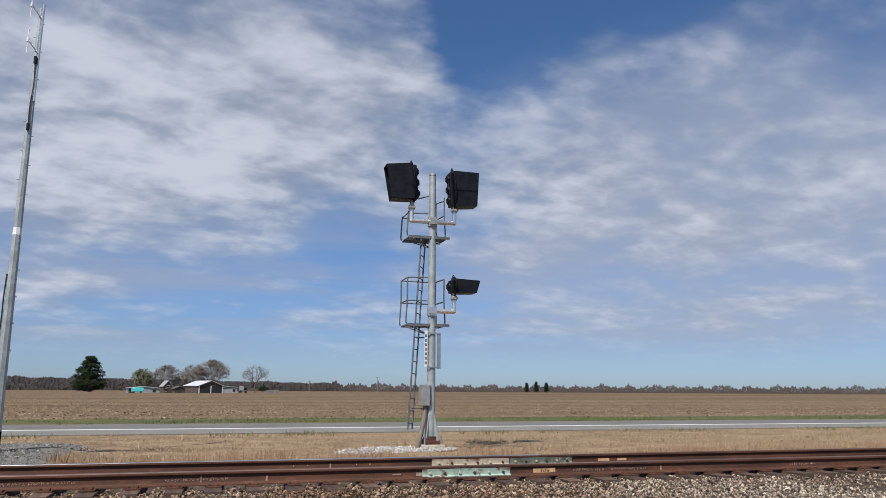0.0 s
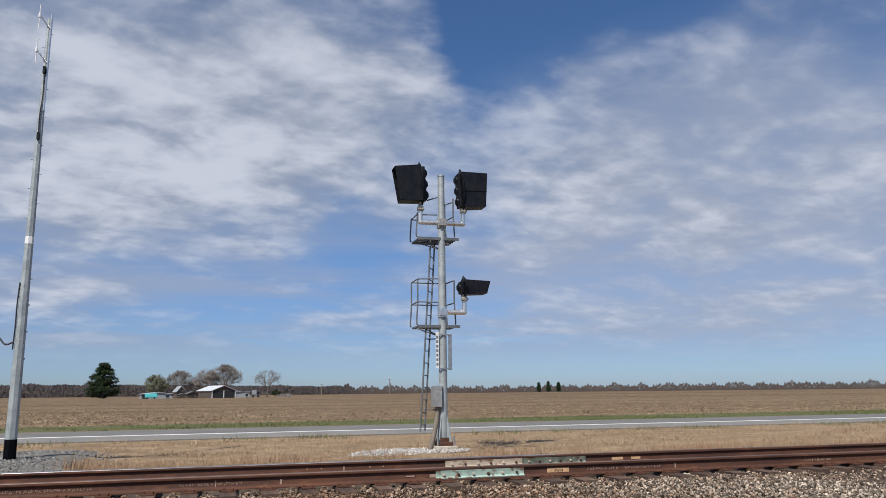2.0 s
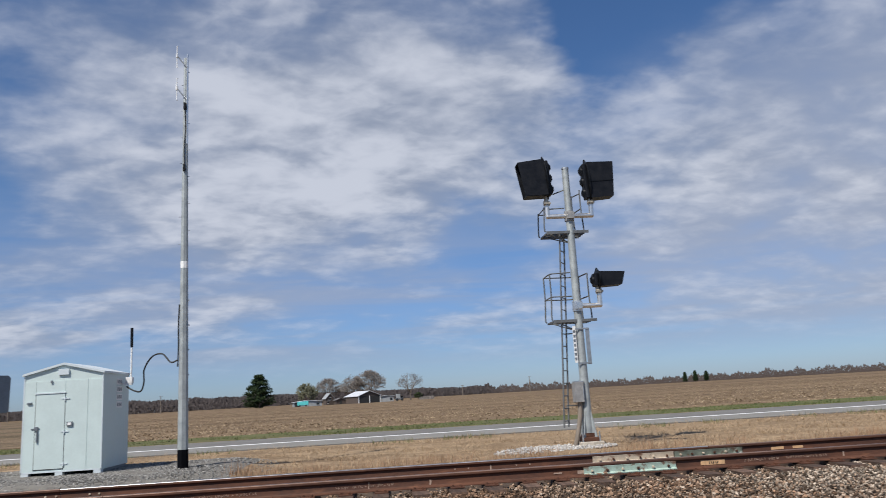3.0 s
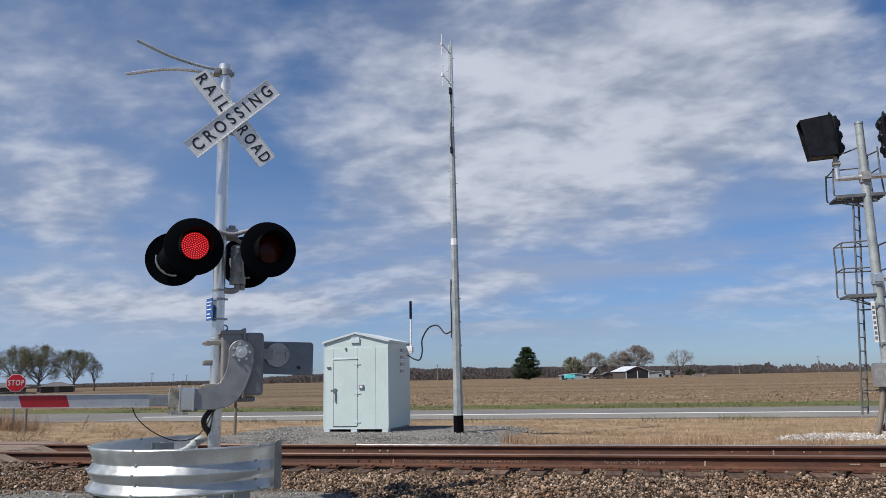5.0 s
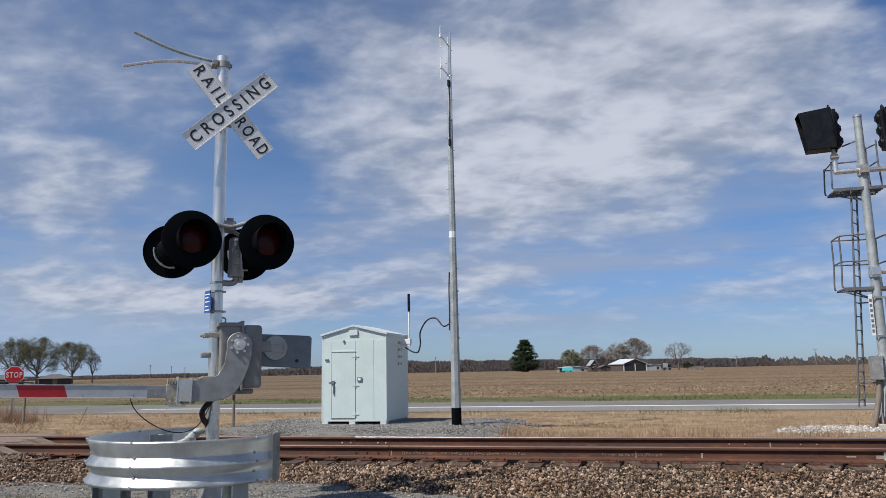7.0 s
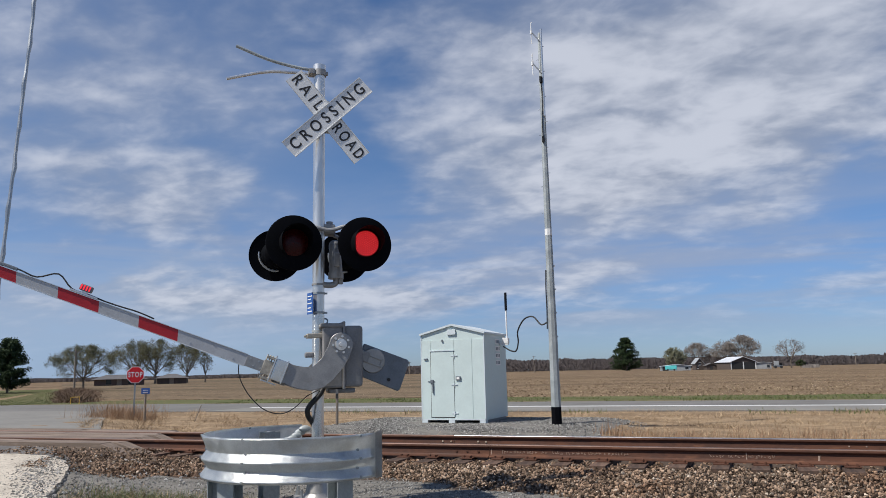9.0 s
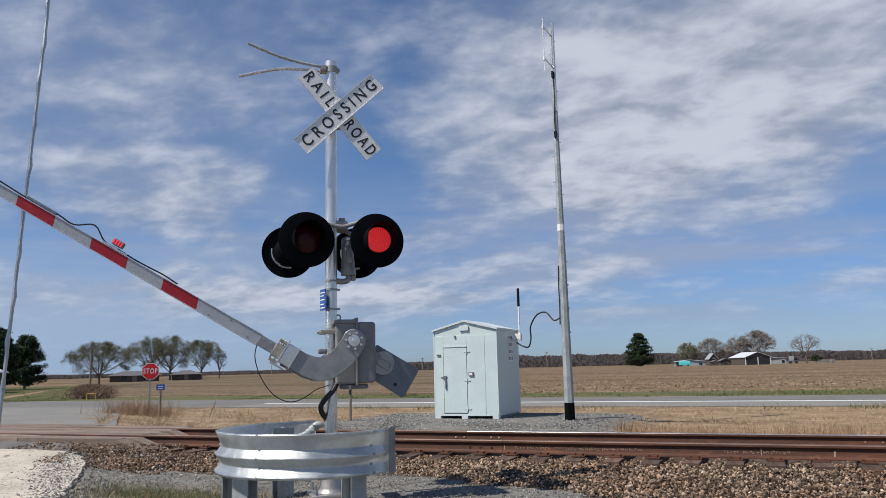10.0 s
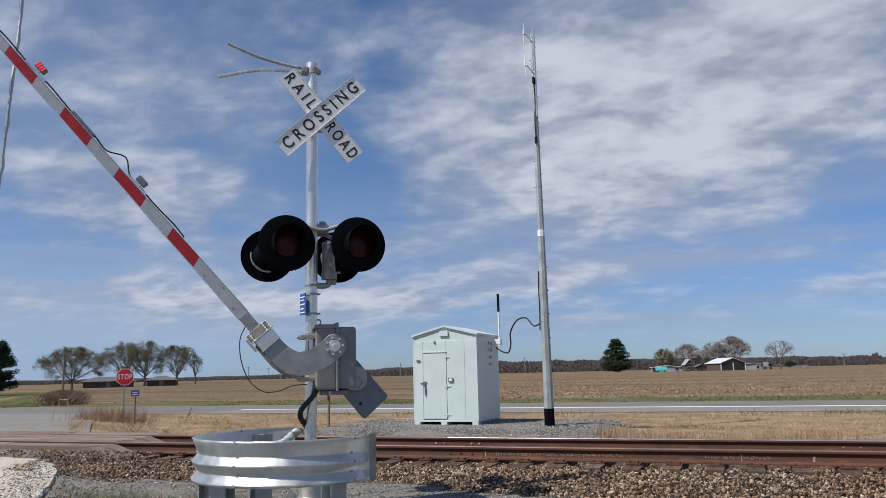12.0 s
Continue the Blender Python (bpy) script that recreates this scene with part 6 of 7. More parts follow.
        ob = part("ladder", bm, GALV_BACKLIT, s, "galvanized ladder") if lad is None else part("stile", bm, GALV_BACKLIT, lad)
        lad = lad or ob
    n = 16
    for i in range(n):
        t = (i + 0.5) / n
        p = foot.lerp(head_, t)
        bm = bmesh.new()
        tube(bm, [p + Vector((-0.19 * 0.55, -0.19, 0)), p + Vector((0.19 * 0.55, 0.19, 0))], 0.014, 6)
        part("rung", bm, GALV_BACKLIT, lad)
    for z in (0.95, 2.75):
        bm = bmesh.new()
        t = (z - 0.42) / 4.98
        p = foot.lerp(head_, t)
        tube(bm, [p, Vector((0, 0.0, z))], 0.016, 6)
        part("ladder_brace", bm, GALV_BACKLIT, lad)
    # box, conduit, number plates
    bm = bmesh.new()
    bx(bm, -0.30, -0.07, -0.18, 0.12, 1.02, 1.52, 0.012)
    box = part("junction_box", bm, CAST, s, "grey steel junction box")
    bm = bmesh.new()
    bx(bm, -0.302, -0.05, -0.16, 0.0, 1.52, 1.54)
    cyl(bm, (-0.09, -0.185, 1.1), (-0.09, -0.185, 1.42), 0.012, seg=6)
    part("lid", bm, GALV, box)
    bm = bmesh.new()
    tube(bm, curve_pts([(-0.17, -0.05, 1.04), (-0.20, -0.08, 0.7), (-0.30, -0.10, 0.25), (-0.42, -0.12, -0.1)], 6), 0.058, 12)
    part("conduit", bm, POST_WOOD, s, "thick weathered grey-brown conduit")
    bm = bmesh.new()
    bx(bm, -0.21, -0.13, -0.10, -0.09, 2.0, 2.92)
    np_ = part("number_plate", bm, PAINT_WHITE, s, "narrow white number plate")
    for i in range(7):
        bm = bmesh.new()
        bx(bm, -0.20, -0.145, -0.103, -0.10, 2.06 + 0.115 * i, 2.13 + 0.115 * i)
        part("text_bar", bm, COUNTER, np_)
    bm = bmesh.new()
    bx(bm, 0.12, 0.22, -0.11, -0.09, 1.95, 2.86, 0.004)
    part("cover_plate", bm, GALV, s, "grey cover plate")
    for z in (1.98, 2.85):
        bm = bmesh.new()
        bx(bm, -0.14, 0.20, -0.125, -0.11, z - 0.02, z + 0.02)
        part("band", bm, GALV, s)


equipment_hut()
radio_mast()
block_signal()

# ---- small things along the roads ----
def rod():
    """A thin crimped metal rod standing beside the road."""
    r = thing("crimped_rod", "thin silver crimped metal rod standing upright beside the road", "rod")
    foot, top = polar(53.25, 9.0, 0.0), polar(50.8, 9.0, 8.2)
    bm = bmesh.new()
    n = 70
    rnd = random.Random(3)
    pts, rs = [], []
    for i in range(n + 1):
        p = foot.lerp(top, i / n)
        if i % 4 == 0:
            p += Vector((rnd.uniform(-0.012, 0.012), rnd.uniform(-0.012, 0.012), 0))
        pts.append(p)
        rs.append(0.024 if i % 4 == 0 else 0.018)
    tube(bm, pts, rs, 8)
    part("shaft", bm, GALV, r)


def stop_sign():
    p = polar(43.9, 31.5)
    s = thing("stop_sign", "red octagonal stop sign on a thin steel post", "stop sign", pose(p.x, p.y, -0.03, 0, 0, 44))
    bm = bmesh.new()
    bx(bm, -0.03, 0.03, -0.01, 0.02, 0.0, 1.98)
    part("post", bm, GALV_DULL, s)
    R = 0.31 / math.cos(math.pi / 8)
    bm = bmesh.new()
    prism(bm, [(R * math.cos(math.tau * (i + 0.5) / 8), 1.68 + R * math.sin(math.tau * (i + 0.5) / 8)) for i in range(8)], -0.016, -0.012)
    face = part("face", bm, PAINT_WHITE, s, "white-edged octagon plate", smooth=0)
    bm = bmesh.new()
    r2 = R * 0.93
    prism(bm, [(r2 * math.cos(math.tau * (i + 0.5) / 8), 1.68 + r2 * math.sin(math.tau * (i + 0.5) / 8)) for i in range(8)], -0.020, -0.0165)
    part("red_field", bm, SIGN_RED, face, smooth=0)
    letters("STOP", 0.27, PAINT_WHITE, "lettering", face, pose(0, -0.022, 1.68), 0.001, 0.006, 0.50)


def small_posts():
    p = polar(43.2, 31.0)
    s = thing("road_name_sign", "small blue road sign on a dark post", "road sign", pose(p.x, p.y, -0.05, 0, 0, 40))
    bm = bmesh.new()
    cyl(bm, (0, 0, 0), (0, 0, 1.0), 0.045, seg=8)
    part("post", bm, POST_WOOD, s)
    bm = bmesh.new()
    bx(bm, -0.15, 0.15, -0.02, -0.01, 0.98, 1.2)
    plate = part("plate", bm, SIGN_BLUE, s)
    for k in range(2):
        bm = bmesh.new()
        bx(bm, -0.09, 0.09, -0.024, -0.02, 1.03 + 0.08 * k, 1.05 + 0.08 * k)
        part("text_bar", bm, SIGN_WHITE, plate)
    p = polar(29.9, 21.0)
    s = thing("marker_post", "thin weathered wooden post in the dry grass", "post", pose(p.x, p.y, -0.12))
    bm = bmesh.new()
    cyl(bm, (0, 0, 0), (0.01, 0, 1.45), 0.040, 0.036, seg=8)
    part("shaft", bm, POST_WOOD, s)
    bm = bmesh.new()
    cyl(bm, (0.01, -0.03, 0.98), (0.01, -0.03, 1.3), 0.03, seg=6)
    part("knob", bm, RUBBER, s)
    p = polar(39.9, 29.5)
    bm = bmesh.new()
    cyl(bm, (0, 0, -0.1), (0.22, 0, 0.5), 0.014, seg=6)
    solid("leaning_stake", bm, POST_WOOD, "thin dark stake leaning in the dry grass", "stake", at=pose(p.x, p.y, 0.0, 0, 0, 40))
    p = polar(47.6, 55.0)
    s = thing("pipe_marker", "small yellow pipe barrier beyond the highway", "marker", pose(p.x, p.y, 0.0, 0, 0, 45))
    bm = bmesh.new()
    tube(bm, [(-0.25, 0, 0), (-0.25, 0, 0.42), (0.25, 0, 0.42), (0.25, 0, 0)], 0.03, 6)
    part("frame", bm, YELLOW, s)


def utility_pole(az, dist, top, arm=0.9, face=0.0):
    p = polar(az, dist)
    s = thing("utility_pole", "weathered wooden utility pole with a crossarm", "utility pole", pose(p.x, p.y, -0.1, 0, 0, az + face), "utility poles along the roads")
    bm = bmesh.new()
    cyl(bm, (0, 0, 0), (0, 0, top), 0.012 * top + 0.10, 0.010 * top + 0.06, seg=8)
    part("shaft", bm, POST_WOOD, s)
    bm = bmesh.new()
    bx(bm, -arm, arm, -0.08, 0.04, top - 0.5, top - 0.36)
    cross = part("crossarm", bm, POST_WOOD, s)
    for x in (-arm * 0.9, 0.0, arm * 0.9):
        bm = bmesh.new()
        cyl(bm, (x, 0, top - 0.36), (x, 0, top - 0.18), 0.05, seg=6)
        part("insulator", bm, COUNTER, cross)


# ---- trees ----
def tree(name, label, at, height, wide, fork, bark, leaf, seed, leaves, leaf_size, limbs=9, group="", low=0.22):
    """A tapered trunk whose limbs fork into twigs that fill a broad uneven dome, with many small leaves or buds."""
    rnd = random.Random(seed)
    rng = np.random.default_rng(seed)
    t = thing(name, label, "tree", at, group)
    bm = bmesh.new()
    tips = []
    mid, half = height * (1 + low) / 2, height * (1 - low) / 2
    lobes = [(rnd.uniform(0, math.tau), rnd.uniform(0.88, 1.06)) for _ in range(7)]

    def aim(a, up, reach):
        k = min(lobes, key=lambda q: abs((q[0] - a + math.pi) % math.tau - math.pi))[1]
        f = math.sqrt(max(0.05, 1 - up * up))
        return Vector((wide * k * reach * f * math.cos(a), wide * k * reach * f * math.sin(a), mid + half * up * reach * (0.9 + 0.1 * k)))

    base = Vector((0, 0, height * fork))
    tube(bm, curve_pts([(0, 0, 0), (rnd.gauss(0, 0.01) * height, 0, height * fork * 0.5), base, base + Vector((0, 0, height * 0.12))], 3), [height * 0.030 * (1 - 0.045 * i) for i in range(10)], 8)

    def bough(p, q, r, sag):
        m = p.lerp(q, 0.5) + Vector((0, 0, sag)) + Vector((rnd.gauss(0, 0.03), rnd.gauss(0, 0.03), 0)) * height
        pts = curve_pts([p, m, q], 3)
        tube(bm, pts, [r * (1 - 0.12 * i) for i in range(len(pts))], 5 if r > height * 0.006 else 3)
        return pts

    for i in range(limbs):
        a = math.tau * i / limbs + rnd.uniform(-0.3, 0.3)
        up = rnd.uniform(-0.2, 0.95)
        main = bough(base + Vector((0, 0, rnd.uniform(-0.02, 0.1) * height)), aim(a, up, 0.62), height * 0.013, -0.02 * height)
        for k in range(6):
            p = main[rnd.choice((2, 3, 4, 5, 6))]
            a2, up2 = a + rnd.gauss(0, 0.45), max(-0.6, min(0.99, up + rnd.gauss(0.05, 0.4)))
            sec = bough(p, aim(a2, up2, rnd.uniform(0.8, 1.0)), height * 0.0055, 0.0)
            for m in range(4):
                p2 = sec[rnd.choice((2, 3, 4, 5, 6))]
                q2 = p2 + (aim(a2 + rnd.gauss(0, 0.35), max(-0.7, min(0.99, up2 + rnd.gauss(0, 0.3))), rnd.uniform(0.85, 1.05)) - p2) * rnd.uniform(0.4, 0.9)
                tw = bough(p2, q2, height * 0.0028, 0.0)
                tips.extend(tw[1:])
            tips.extend(sec[4:])
    part("trunk", bm, bark, t)
    tp = np.array([tuple(q) for q in tips])
    if leaves:
        c = tp[rng.integers(0, len(tp), leaves)] + rng.normal(0, height * 0.026, (leaves, 3))
        u, w = rng.normal(size=(leaves, 3)), rng.normal(size=(leaves, 3))
        u /= np.linalg.norm(u, axis=1, keepdims=True)
        w /= np.linalg.norm(w, axis=1, keepdims=True)
        sz = leaf_size * rng.uniform(0.5, 1.4, (leaves, 1))
        v = np.stack([c - u * sz, c + w * sz * 0.5, c + u * sz, c - w * sz * 0.5], 1)
        f = np.arange(leaves * 4).reshape(-1, 4)
        ob = new("crown", raw_mesh("crown", v.reshape(-1, 3), f, leaf))
        ob.parent = t
    return t


def pine(name, label, at, height, wide, seed, group="", low=0.10, taper=0.5):
    rng = np.random.default_rng(seed)
    t = thing(name, label, "tree", at, group)
    bm = bmesh.new()
    cyl(bm, (0, 0, 0), (0, 0, height * 0.93), height * 0.022, height * 0.004, seg=8)
    limbs = []
    for i in range(84):
        z = height * (low + (0.96 - low) * i / 84)
        f = max(0.0, z / height - low) / (1 - low)
        r = wide * (1 - f) ** taper * rng.uniform(0.75, 1.05) * min(1.0, 0.75 + f * 1.6)
        a = rng.uniform(0, math.tau)
        tip = Vector((r * math.cos(a), r * math.sin(a), z + r * 0.12))
        tube(bm, [(0, 0, z), tip], [height * 0.006, height * 0.002], 4)
        limbs.append((Vector((0, 0, z)), tip))
    part("trunk", bm, BARK, t)
    n = 15000
    pick = rng.integers(0, len(limbs), n)
    s = rng.random(n) ** 0.6
    a = np.array([l[0] for l in limbs])[pick]
    b = np.array([l[1] for l in limbs])[pick]
    c = a + (b - a) * s[:, None] + rng.normal(0, height * 0.028, (n, 3)) * (1.0, 1.0, 0.8)
    u, w = rng.normal(size=(n, 3)), rng.normal(size=(n, 3))
    u /= np.linalg.norm(u, axis=1, keepdims=True)
    w /= np.linalg.norm(w, axis=1, keepdims=True)
    sz = height * 0.024 * rng.uniform(0.5, 1.4, (n, 1))
    v = np.stack([c - u * sz, c + w * sz * 0.5, c + u * sz, c - w * sz * 0.5], 1)
    ob = new("crown", raw_mesh("crown", v.reshape(-1, 3), np.arange(n * 4).reshape(-1, 4), PINE))
    ob.parent = t


def at_polar(az, dist, z=-0.1, turn=0.0):
    p = polar(az, dist, z)
    return pose(p.x, p.y, p.z, 0, 0, turn)


def make_trees():
    pine("pine_tree", "dense dark green pine beside the farm", at_polar(8.5, 400), 17.0, 10.2, 3, low=0.04, taper=0.62)
    for az, d, h, w, sd in ((53.2, 112, 8.2, 3.0, 5), (51.6, 118, 7.4, 3.2, 6), (54.6, 122, 9.0, 3.4, 7)):
        pine("pine_tree", "tall dark pine beside an old barn", at_polar(az, d), h, w, sd, "pines by the old barn")
    g = "oaks by the far houses"
    tree("oak_tree", "wide budding oak beside the utility pole", at_polar(47.15, 132), 7.0, 5.6, 0.18, BARK, OAK, 11, 26000, 0.075, 11, g, 0.14)
    tree("oak_tree", "wide budding oak behind the low house", at_polar(43.9, 240), 12.6, 8.6, 0.18, BARK, OAK, 12, 26000, 0.105, 11, g, 0.15)
    tree("oak_tree", "tall budding oak behind the low house", at_polar(42.6, 236), 12.9, 7.2, 0.18, BARK, OAK, 13, 22000, 0.105, 10, g, 0.15)
    tree("oak_tree", "wide budding oak beside the grey house", at_polar(40.5, 240), 11.6, 7.6, 0.18, BARK, OAK, 14, 22000, 0.105, 10, g, 0.15)
    tree("oak_tree", "small bare oak at the end of the row", at_polar(39.25, 238), 8.8, 2.6, 0.22, BARK, OAK, 15, 900, 0.12, 7, g)
    g = "trees round the farm"
    tree("round_tree", "round tree with first green leaves by the sheds", at_polar(5.15, 345), 9.7, 5.6, 0.16, BARK, PALE_BUDS, 21, 16000, 0.20, 9, g, 0.12)
    tree("bare_tree", "leafless grey-brown tree by the farm", at_polar(3.5, 350), 11.6, 6.2, 0.16, BARK, BARE, 22, 13000, 0.16, 9, g, 0.2)
    tree("bare_tree", "tall leafless tree behind the barn", at_polar(1.75, 348), 12.6, 6.5, 0.16, BARK, BARE, 23, 13000, 0.17, 9, g, 0.2)
    tree("bare_tree", "tall leafless tree behind the barn", at_polar(0.5, 346), 14.0, 8.0, 0.16, BARK, BARE, 24, 17000, 0.18, 10, g, 0.15)
    tree("bare_tree", "lone leafless tree at the end of the farm", at_polar(-2.5, 340), 11.9, 6.2, 0.22, BARK, BARE, 25, 3600, 0.12, 9, g)
    tree("shrub", "dark evergreen shrub by the lone tree", at_polar(-3.1, 336), 3.3, 1.9, 0.1, BARK, SHRUB, 26, 2600, 0.20, 8, g, 0.05)
    for az, h, sd in ((-22.5, 9.2, 31), (-23.2, 10.2, 32), (-23.95, 9.4, 33)):
        pine("pine_tree", "small dark evergreen on the far field edge", at_polar(az, 720), h, 2.6, sd, "far evergreens")
    # woods along the horizon: a tangle of twigs, thinner towards the tops
    rng = np.random.default_rng(40)
    n = 130000
    az = rng.uniform(-60, 62, n)
    dist = rng.uniform(760, 900, n)
    crown = np.interp(az, [-60, -45, -30, -20, -12, -6, 5, 18, 24, 32, 40, 62], [6.0, 6.0, 6.5, 6.0, 7.0, 8.5, 11.5, 12.5, 9.0, 3.4, 3.0, 3.5])
    wave = 0.80 + 0.2 * np.sin(az * 2.3) * np.sin(az * 0.77 + 1) + (0.28 * np.sin(az * 5.1) * np.sin(az * 1.3) + 0.2 * np.sin(az * 21.0) * np.sin(az * 7.3)) * (az < -8)
    top = crown * np.where(az > -8, 0.6 + 0.4 * wave, wave + 0.15)
    z = top * rng.random(n) ** np.where(az < -8.5, 1.3, 0.75)
    c = np.stack([-dist * np.sin(np.radians(az)), dist * np.cos(np.radians(az)), z], -1)
    # slender upright tufts, so that the mass reads as close-grown stems
    u = np.stack([rng.normal(0, 0.25, n), rng.normal(0, 0.12, n), np.ones(n)], -1)
    w = np.stack([np.ones(n), rng.normal(0, 0.35, n), rng.normal(0, 0.25, n)], -1)
    pale = az < -8.5 + rng.normal(0, 0.6, n)
    sz = np.where(pale, rng.uniform(0.4, 1.1, n), rng.uniform(0.6, 1.5, n))[:, None]
    wd = np.where(pale, 0.28, 0.6)[:, None]
    v = np.stack([c - u * sz, c + w * sz * wd, c + u * sz, c - w * sz * wd], 1)
    for mask, m, label in ((~pale, FAR_WOOD, "dark leafless woods along the far horizon"), (pale, FAR_SCRUB, "pale brown twiggy scrub along the far horizon")):
        q = v[mask]
        tagged(new("far_woods", raw_mesh("far_woods", q.reshape(-1, 3), np.arange(len(q) * 4).reshape(-1, 4), m)), label, "woods", kind="stuff")
    n = 1300
    az = rng.uniform(-4.2, -3.2, n)
    dist = 338.0 + rng.normal(0, 3, n)
    blades("hedge", -dist * np.sin(np.radians(az)), dist * np.cos(np.radians(az)), np.zeros(n), rng.uniform(0.5, 1.6, n), rng.uniform(0.15, 0.4, n), BARE, "bare brush at the edge of the yards", "brush", rng, 0.2)


# ---- buildings ----
def gable(bm, w, d, eave, ridge, over=0.4, thick=0.15, along="y"):
    for s in (-1, 1):
        drop = (ridge - eave) * over / w
        prism(bm, [(s * (w + over), eave - drop), (s * (w + over), eave - drop + thick), (0, ridge + thick), (0, ridge)][::s], -d - over, d + over)


def house(az, dist, turn, w, d, eave, ridge, wall, roof, label, openings, name="house"):
    """A low house or shed: walls, roof, framed windows, dark blocks on the wall for unlit doorways."""
    h = thing(name, label, "building", at_polar(az, dist, -0.15, az + turn))
    bm = bmesh.new()
    prism(bm, [(-w, 0), (w, 0), (w, eave), (0, ridge), (-w, eave)], -d, d)
    part("wall", bm, wall, h, smooth=0)
    bm = bmesh.new()
    gable(bm, w, d, eave, ridge)
    part("roof", bm, roof, h, smooth=0)
    for side, a, b, z0, z1 in openings:
        bm = bmesh.new()
        if side == "front":
            bx(bm, a, b, -d - 0.06, -d + 0.05, z0, z1)
        elif side == "right":
            bx(bm, w - 0.05, w + 0.06, a, b, z0, z1)
        else:
            bx(bm, -w - 0.06, -w + 0.05, a, b, z0, z1)
        # openings at ground level are dark blocks painted as the shade inside
        win = part("window" if z0 > 0.3 else "doorway_shade", bm, GLASS_DARK if z0 > 0.3 else DARK, h)
        if z0 > 0.3 and side == "front":
            bm = bmesh.new()
            bx(bm, a - 0.08, b + 0.08, -d - 0.10, -d - 0.03, z1, z1 + 0.1)
            bx(bm, a - 0.08, b + 0.08, -d - 0.12, -d - 0.03, z0 - 0.1, z0)
            part("frame", bm, PAINT_WHITE, win)
    return h


def make_buildings():
    # far farm: open-sided barn with a bright roof, sheds, trailer
    b = house(1.05, 322, 28, 5.2, 6.0, 3.0, 4.9, BARN_WOOD, TIN, "old open barn with a bright tin roof", [("front", -4.8, -0.2, 0.0, 2.9), ("front", 0.2, 4.8, 0.0, 2.9), ("right", -5.6, -0.2, 0.0, 2.7), ("right", 0.2, 5.6, 0.0, 2.7)], "barn")
    for x in (-5.0, 0.0, 5.0):
        bm = bmesh.new()
        bx(bm, x - 0.15, x + 0.15, -6.2, -5.95, 0, 3.0)
        part("post", bm, PAINT_WHITE, b)
    house(5.1, 318, 8, 5.6, 2.6, 1.9, 2.5, SILVER_FAR, TIN, "low tin-roofed grey shed beside the farm", [("front", -5.2, -3.2, 0.0, 1.8), ("front", 3.4, 4.6, 0.5, 1.5)], "shed")
    p = polar(5.4, 312)
    t = thing("tarp_trailer", "turquoise covered trailer parked before the shed", "trailer", pose(p.x, p.y, 0, 0, 0, 5))
    bm = bmesh.new()
    bx(bm, -2.2, 2.2, -1.0, 1.0, 0.4, 2.0, 0.25)
    part("cover", bm, TEAL, t)
    for x in (-1.2, 1.2):
        bm = bmesh.new()
        cyl(bm, (x, -1.0, 0.35), (x, -0.8, 0.35), 0.35, seg=12)
        part("wheel", bm, RUBBER, t)
    house(3.55, 330, 20, 1.7, 2.0, 3.0, 4.9, BARN_WOOD, SILVER_FAR, "narrow weathered gabled building with a pale roof", [("front", -0.5, 0.5, 2.2, 3.0), ("front", -1.2, -0.5, 0.8, 1.7)], "outbuilding")
    house(2.75, 326, 15, 1.9, 2.2, 1.9, 2.7, BARN_WOOD, ROOF_FAR, "small dark wooden shed beside the barn", [("front", -0.6, 0.6, 0.0, 1.7)], "shed")
    house(-0.75, 326, 10, 2.6, 1.6, 2.4, 2.7, SILVER_FAR, SILVER_FAR, "pale grey box trailer beside the barn", [("front", 1.0, 2.0, 0.5, 1.8)], "storage_trailer")
    p = polar(-1.65, 326)
    t = thing("farm_machine", "dark parked farm machine with a pale cab", "machine", pose(p.x, p.y, 0, 0, 0, 10))
    for n_, a, b_, c, d, m in (("chassis", -1.6, 1.6, 0.5, 1.2, COUNTER), ("cab", -1.2, 0.4, 1.2, 2.9, SILVER_FAR), ("bonnet", 0.4, 1.6, 1.2, 2.0, BLACK)):
        bm = bmesh.new()
        bx(bm, a, b_, -0.9, 0.9, c, d, 0.1)
        part(n_, bm, m, t)
    for x in (-1.0, 1.1):
        bm = bmesh.new()
        cyl(bm, (x, -1.1, 0.55), (x, -0.8, 0.55), 0.55, seg=14)
        part("wheel", bm, RUBBER, t)
    # houses along the side road
    win = [("front", -6.0, -4.6, 0.9, 2.0), ("front", -3.0, -1.8, 0.9, 2.0), ("front", -0.6, 0.5, 0.0, 2.1), ("front", 2.0, 3.6, 0.9, 2.0), ("front", 5.0, 6.2, 0.9, 2.0)]
    # porch shade is put into the dark wall colours
    for az, dist, w, m in ((44.9, 205, 5.6, BRICK_FAR), (41.5, 215, 3.6, BARN_WOOD)):
        h = thing("house", "low brown single-storey house with a dark hipped roof" if w > 5 else "low grey single-storey house with a dark roof", "house", at_polar(az, dist, -0.6, az))
        bm = bmesh.new()
        bx(bm, -w, w, -3.5, 3.5, 0, 2.15)
        part("wall", bm, m, h, smooth=0)
        bm = bmesh.new()
        v = [bm.verts.new(q) for q in ((-w - 0.7, -4.2, 2.1), (w + 0.7, -4.2, 2.1), (w + 0.7, 4.2, 2.1), (-w - 0.7, 4.2, 2.1), (-w + 2.6, 0, 3.2), (w - 2.6, 0, 3.2))]
        for f in ((0, 1, 5, 4), (1, 2, 5), (2, 3, 4, 5), (3, 0, 4), (3, 2, 1, 0)):
            bm.faces.new([v[i] for i in f])
        part("roof", bm, ROOF_FAR, h, smooth=0)
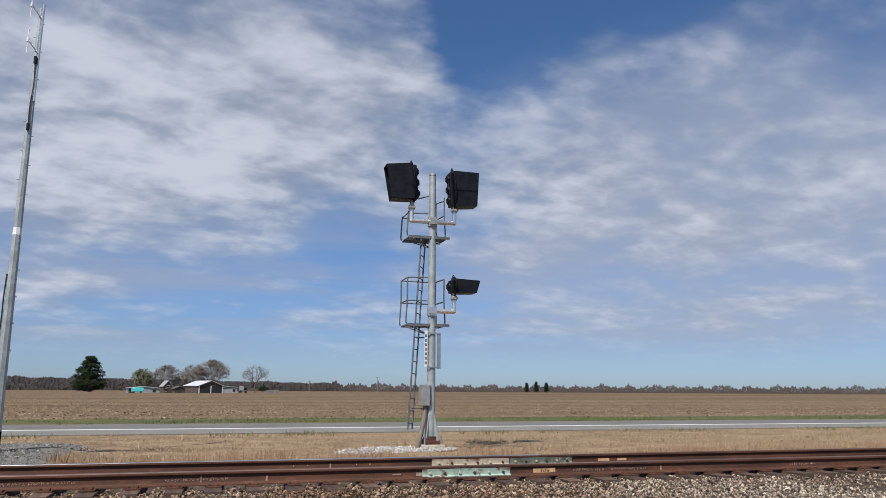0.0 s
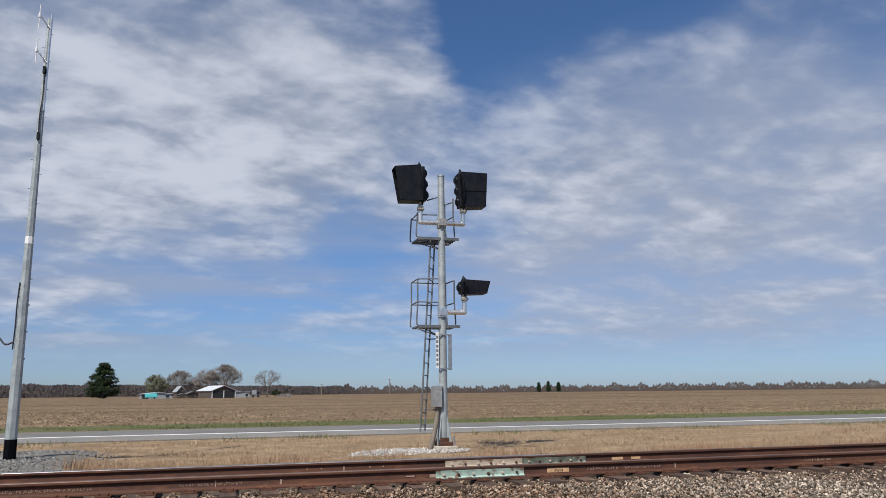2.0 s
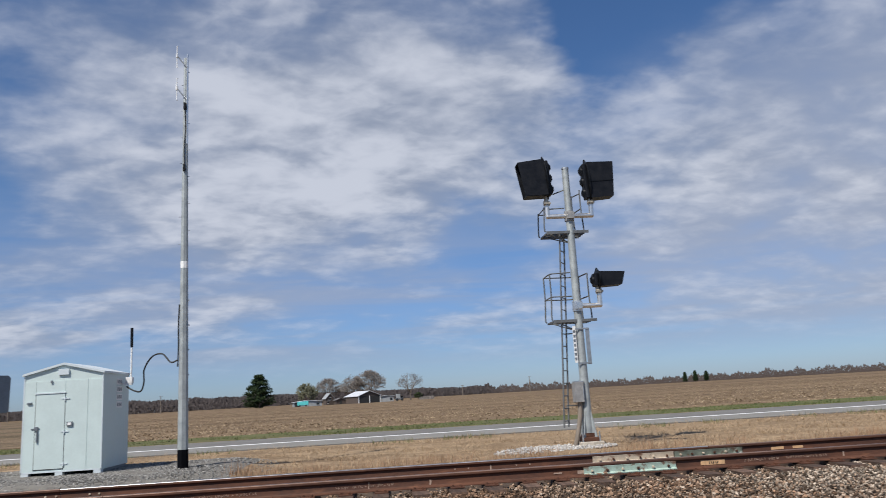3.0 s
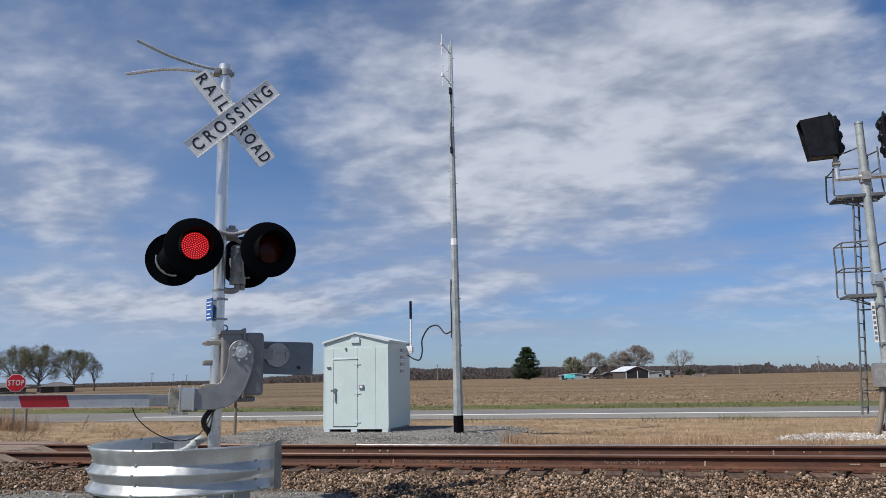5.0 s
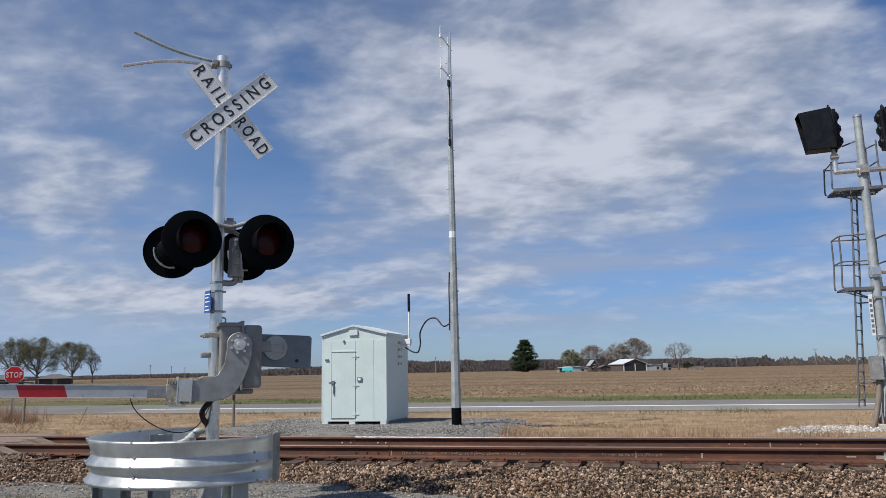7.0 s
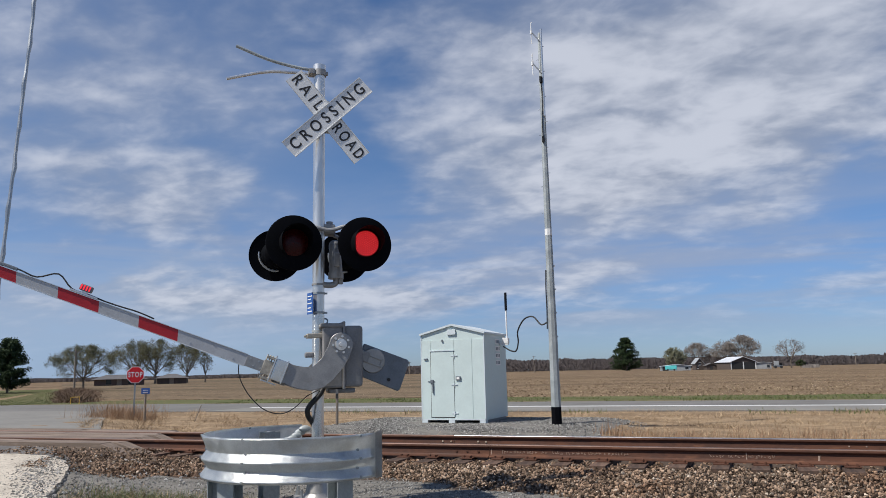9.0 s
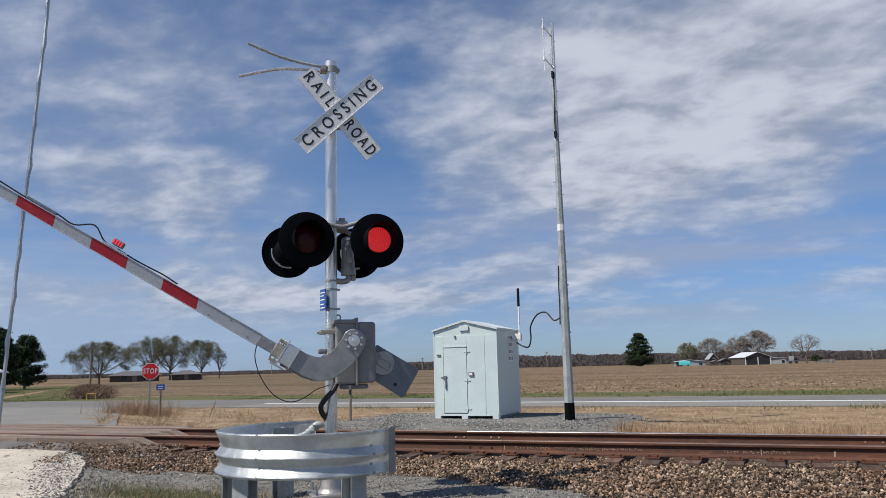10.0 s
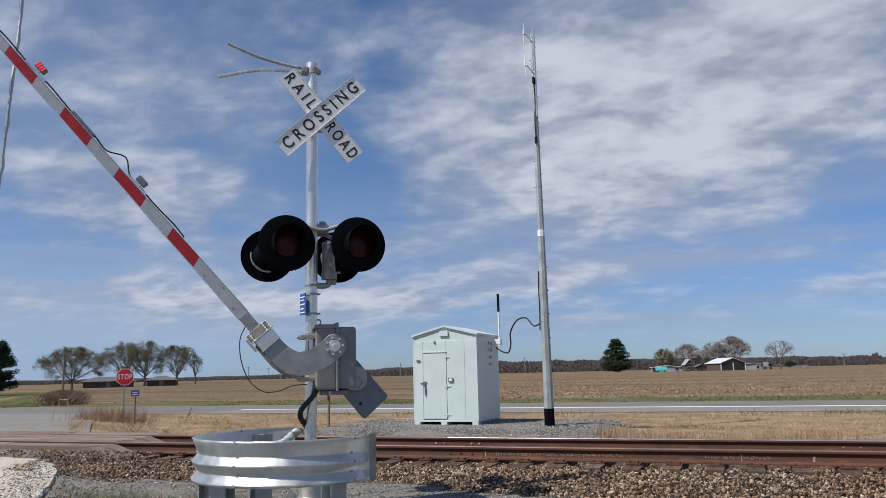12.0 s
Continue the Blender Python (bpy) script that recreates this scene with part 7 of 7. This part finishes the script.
        for side, a, b_, z0, z1 in win:
            if abs(a) < w - 0.8 and abs(b_) < w - 0.3:
                bm = bmesh.new()
                bx(bm, a, b_, -3.56, -3.45, z0, z1)
                wd = part("window" if z0 else "door", bm, GLASS_DARK if z0 else POST_WOOD, h)
                bm = bmesh.new()
                bx(bm, a - 0.08, b_ + 0.08, -3.6, -3.5, z0 - 0.12, z0 - 0.02)
                part("sill", bm, POST_WOOD, wd)
    house(54.6, 96, -10, 2.6, 3.0, 2.4, 3.3, BARN_WOOD, TIN, "grey weathered wooden shed under pines", [("front", -1.2, 0.8, 0.0, 2.0)], "shed")


rod()
stop_sign()
small_posts()
utility_pole(47.7, 121, 6.0, 0.75, 20)
for az_, d_, t_ in ((24.5, 420, 7.6), (34.2, 520, 8.0), (35.6, 480, 8.4), (33.3, 560, 7.5), (15.2, 420, 9.2), (-6.4, 420, 6.4), (-11.4, 430, 9.0)):
    utility_pole(az_, d_, t_, 1.0, 30)
make_trees()
make_buildings()


# ---- what moves ----
def blink(ob, spans, out=0.046):
    """The lit board stands at the lens while lit and sits back in the lamp body while dark."""
    lit, dark = pose(0, -out, 0), pose(0, 0.0, 0)
    rows = [(0.0, dark)]
    step = 1.0 / FPS
    for a, b in spans:
        rows += [(a - step, dark), (a, lit), (b, lit)] + ([(b + step, dark)] if b < 11.9 else [])
    walk(ob, rows + ([(12.0, dark)] if spans[-1][1] < 11.9 else []))


def motions():
    px, py, pz = PIVOT
    walk(MOVERS["gate_arm"], [(t, pose(px, py, pz, 0, a, 0)) for t, a in (
        (0.0, 1.2), (3.5, 1.2), (6.7, 1.2), (7.1, 2.4), (7.6, 7.0), (8.3, 13.9), (8.6, 16.9), (9.0, 20.9), (9.5, 26.1), (10.0, 30.9), (10.5, 35.8), (11.0, 40.5), (11.5, 44.7), (12.0, 48.7))])
    walk(MOVERS["wire"], [(t, pose(WIRE_FOOT[0] + dx, WIRE_FOOT[1], WIRE_FOOT[2] + dz, 0, a, 0)) for t, a, dx, dz in (
        (0.0, -26.0, 0.11, -0.02), (6.7, -26.0, 0.11, -0.02), (7.1, -25.0, 0.10, -0.02), (7.6, -20.0, 0.08, -0.01), (8.3, -12.5, 0.05, 0.0), (9.0, -5.5, 0.02, 0.0), (9.5, 0.0, 0.0, 0.0), (10.5, 8.0, -0.02, 0.03), (11.5, 14.8, -0.04, 0.06), (12.0, 17.6, -0.05, 0.08))])
    turn_a = ((0.5, 1.0), (1.6, 2.15), (3.45, 4.0), (4.6, 5.1), (5.97, 6.43), (7.05, 7.55), (8.2, 8.73), (9.4, 9.93), (10.57, 10.8))
    turn_b = ((1.07, 1.53), (2.25, 3.15), (4.07, 4.53), (5.2, 5.83), (6.5, 6.97), (7.63, 8.1), (8.87, 9.33), (10.0, 10.53), (11.2, 11.73))
    blink(MOVERS["lamp_a"], turn_a)
    blink(MOVERS["lamp_b"], turn_b)
    # the arm's lamps flash by turns with them
    blink(MOVERS["arm_lamp", -2.62], turn_b, 0.010)
    blink(MOVERS["arm_lamp", -4.15], turn_a[:-1] + ((10.57, 11.0), (11.78, 12.0)), 0.010)


motions()
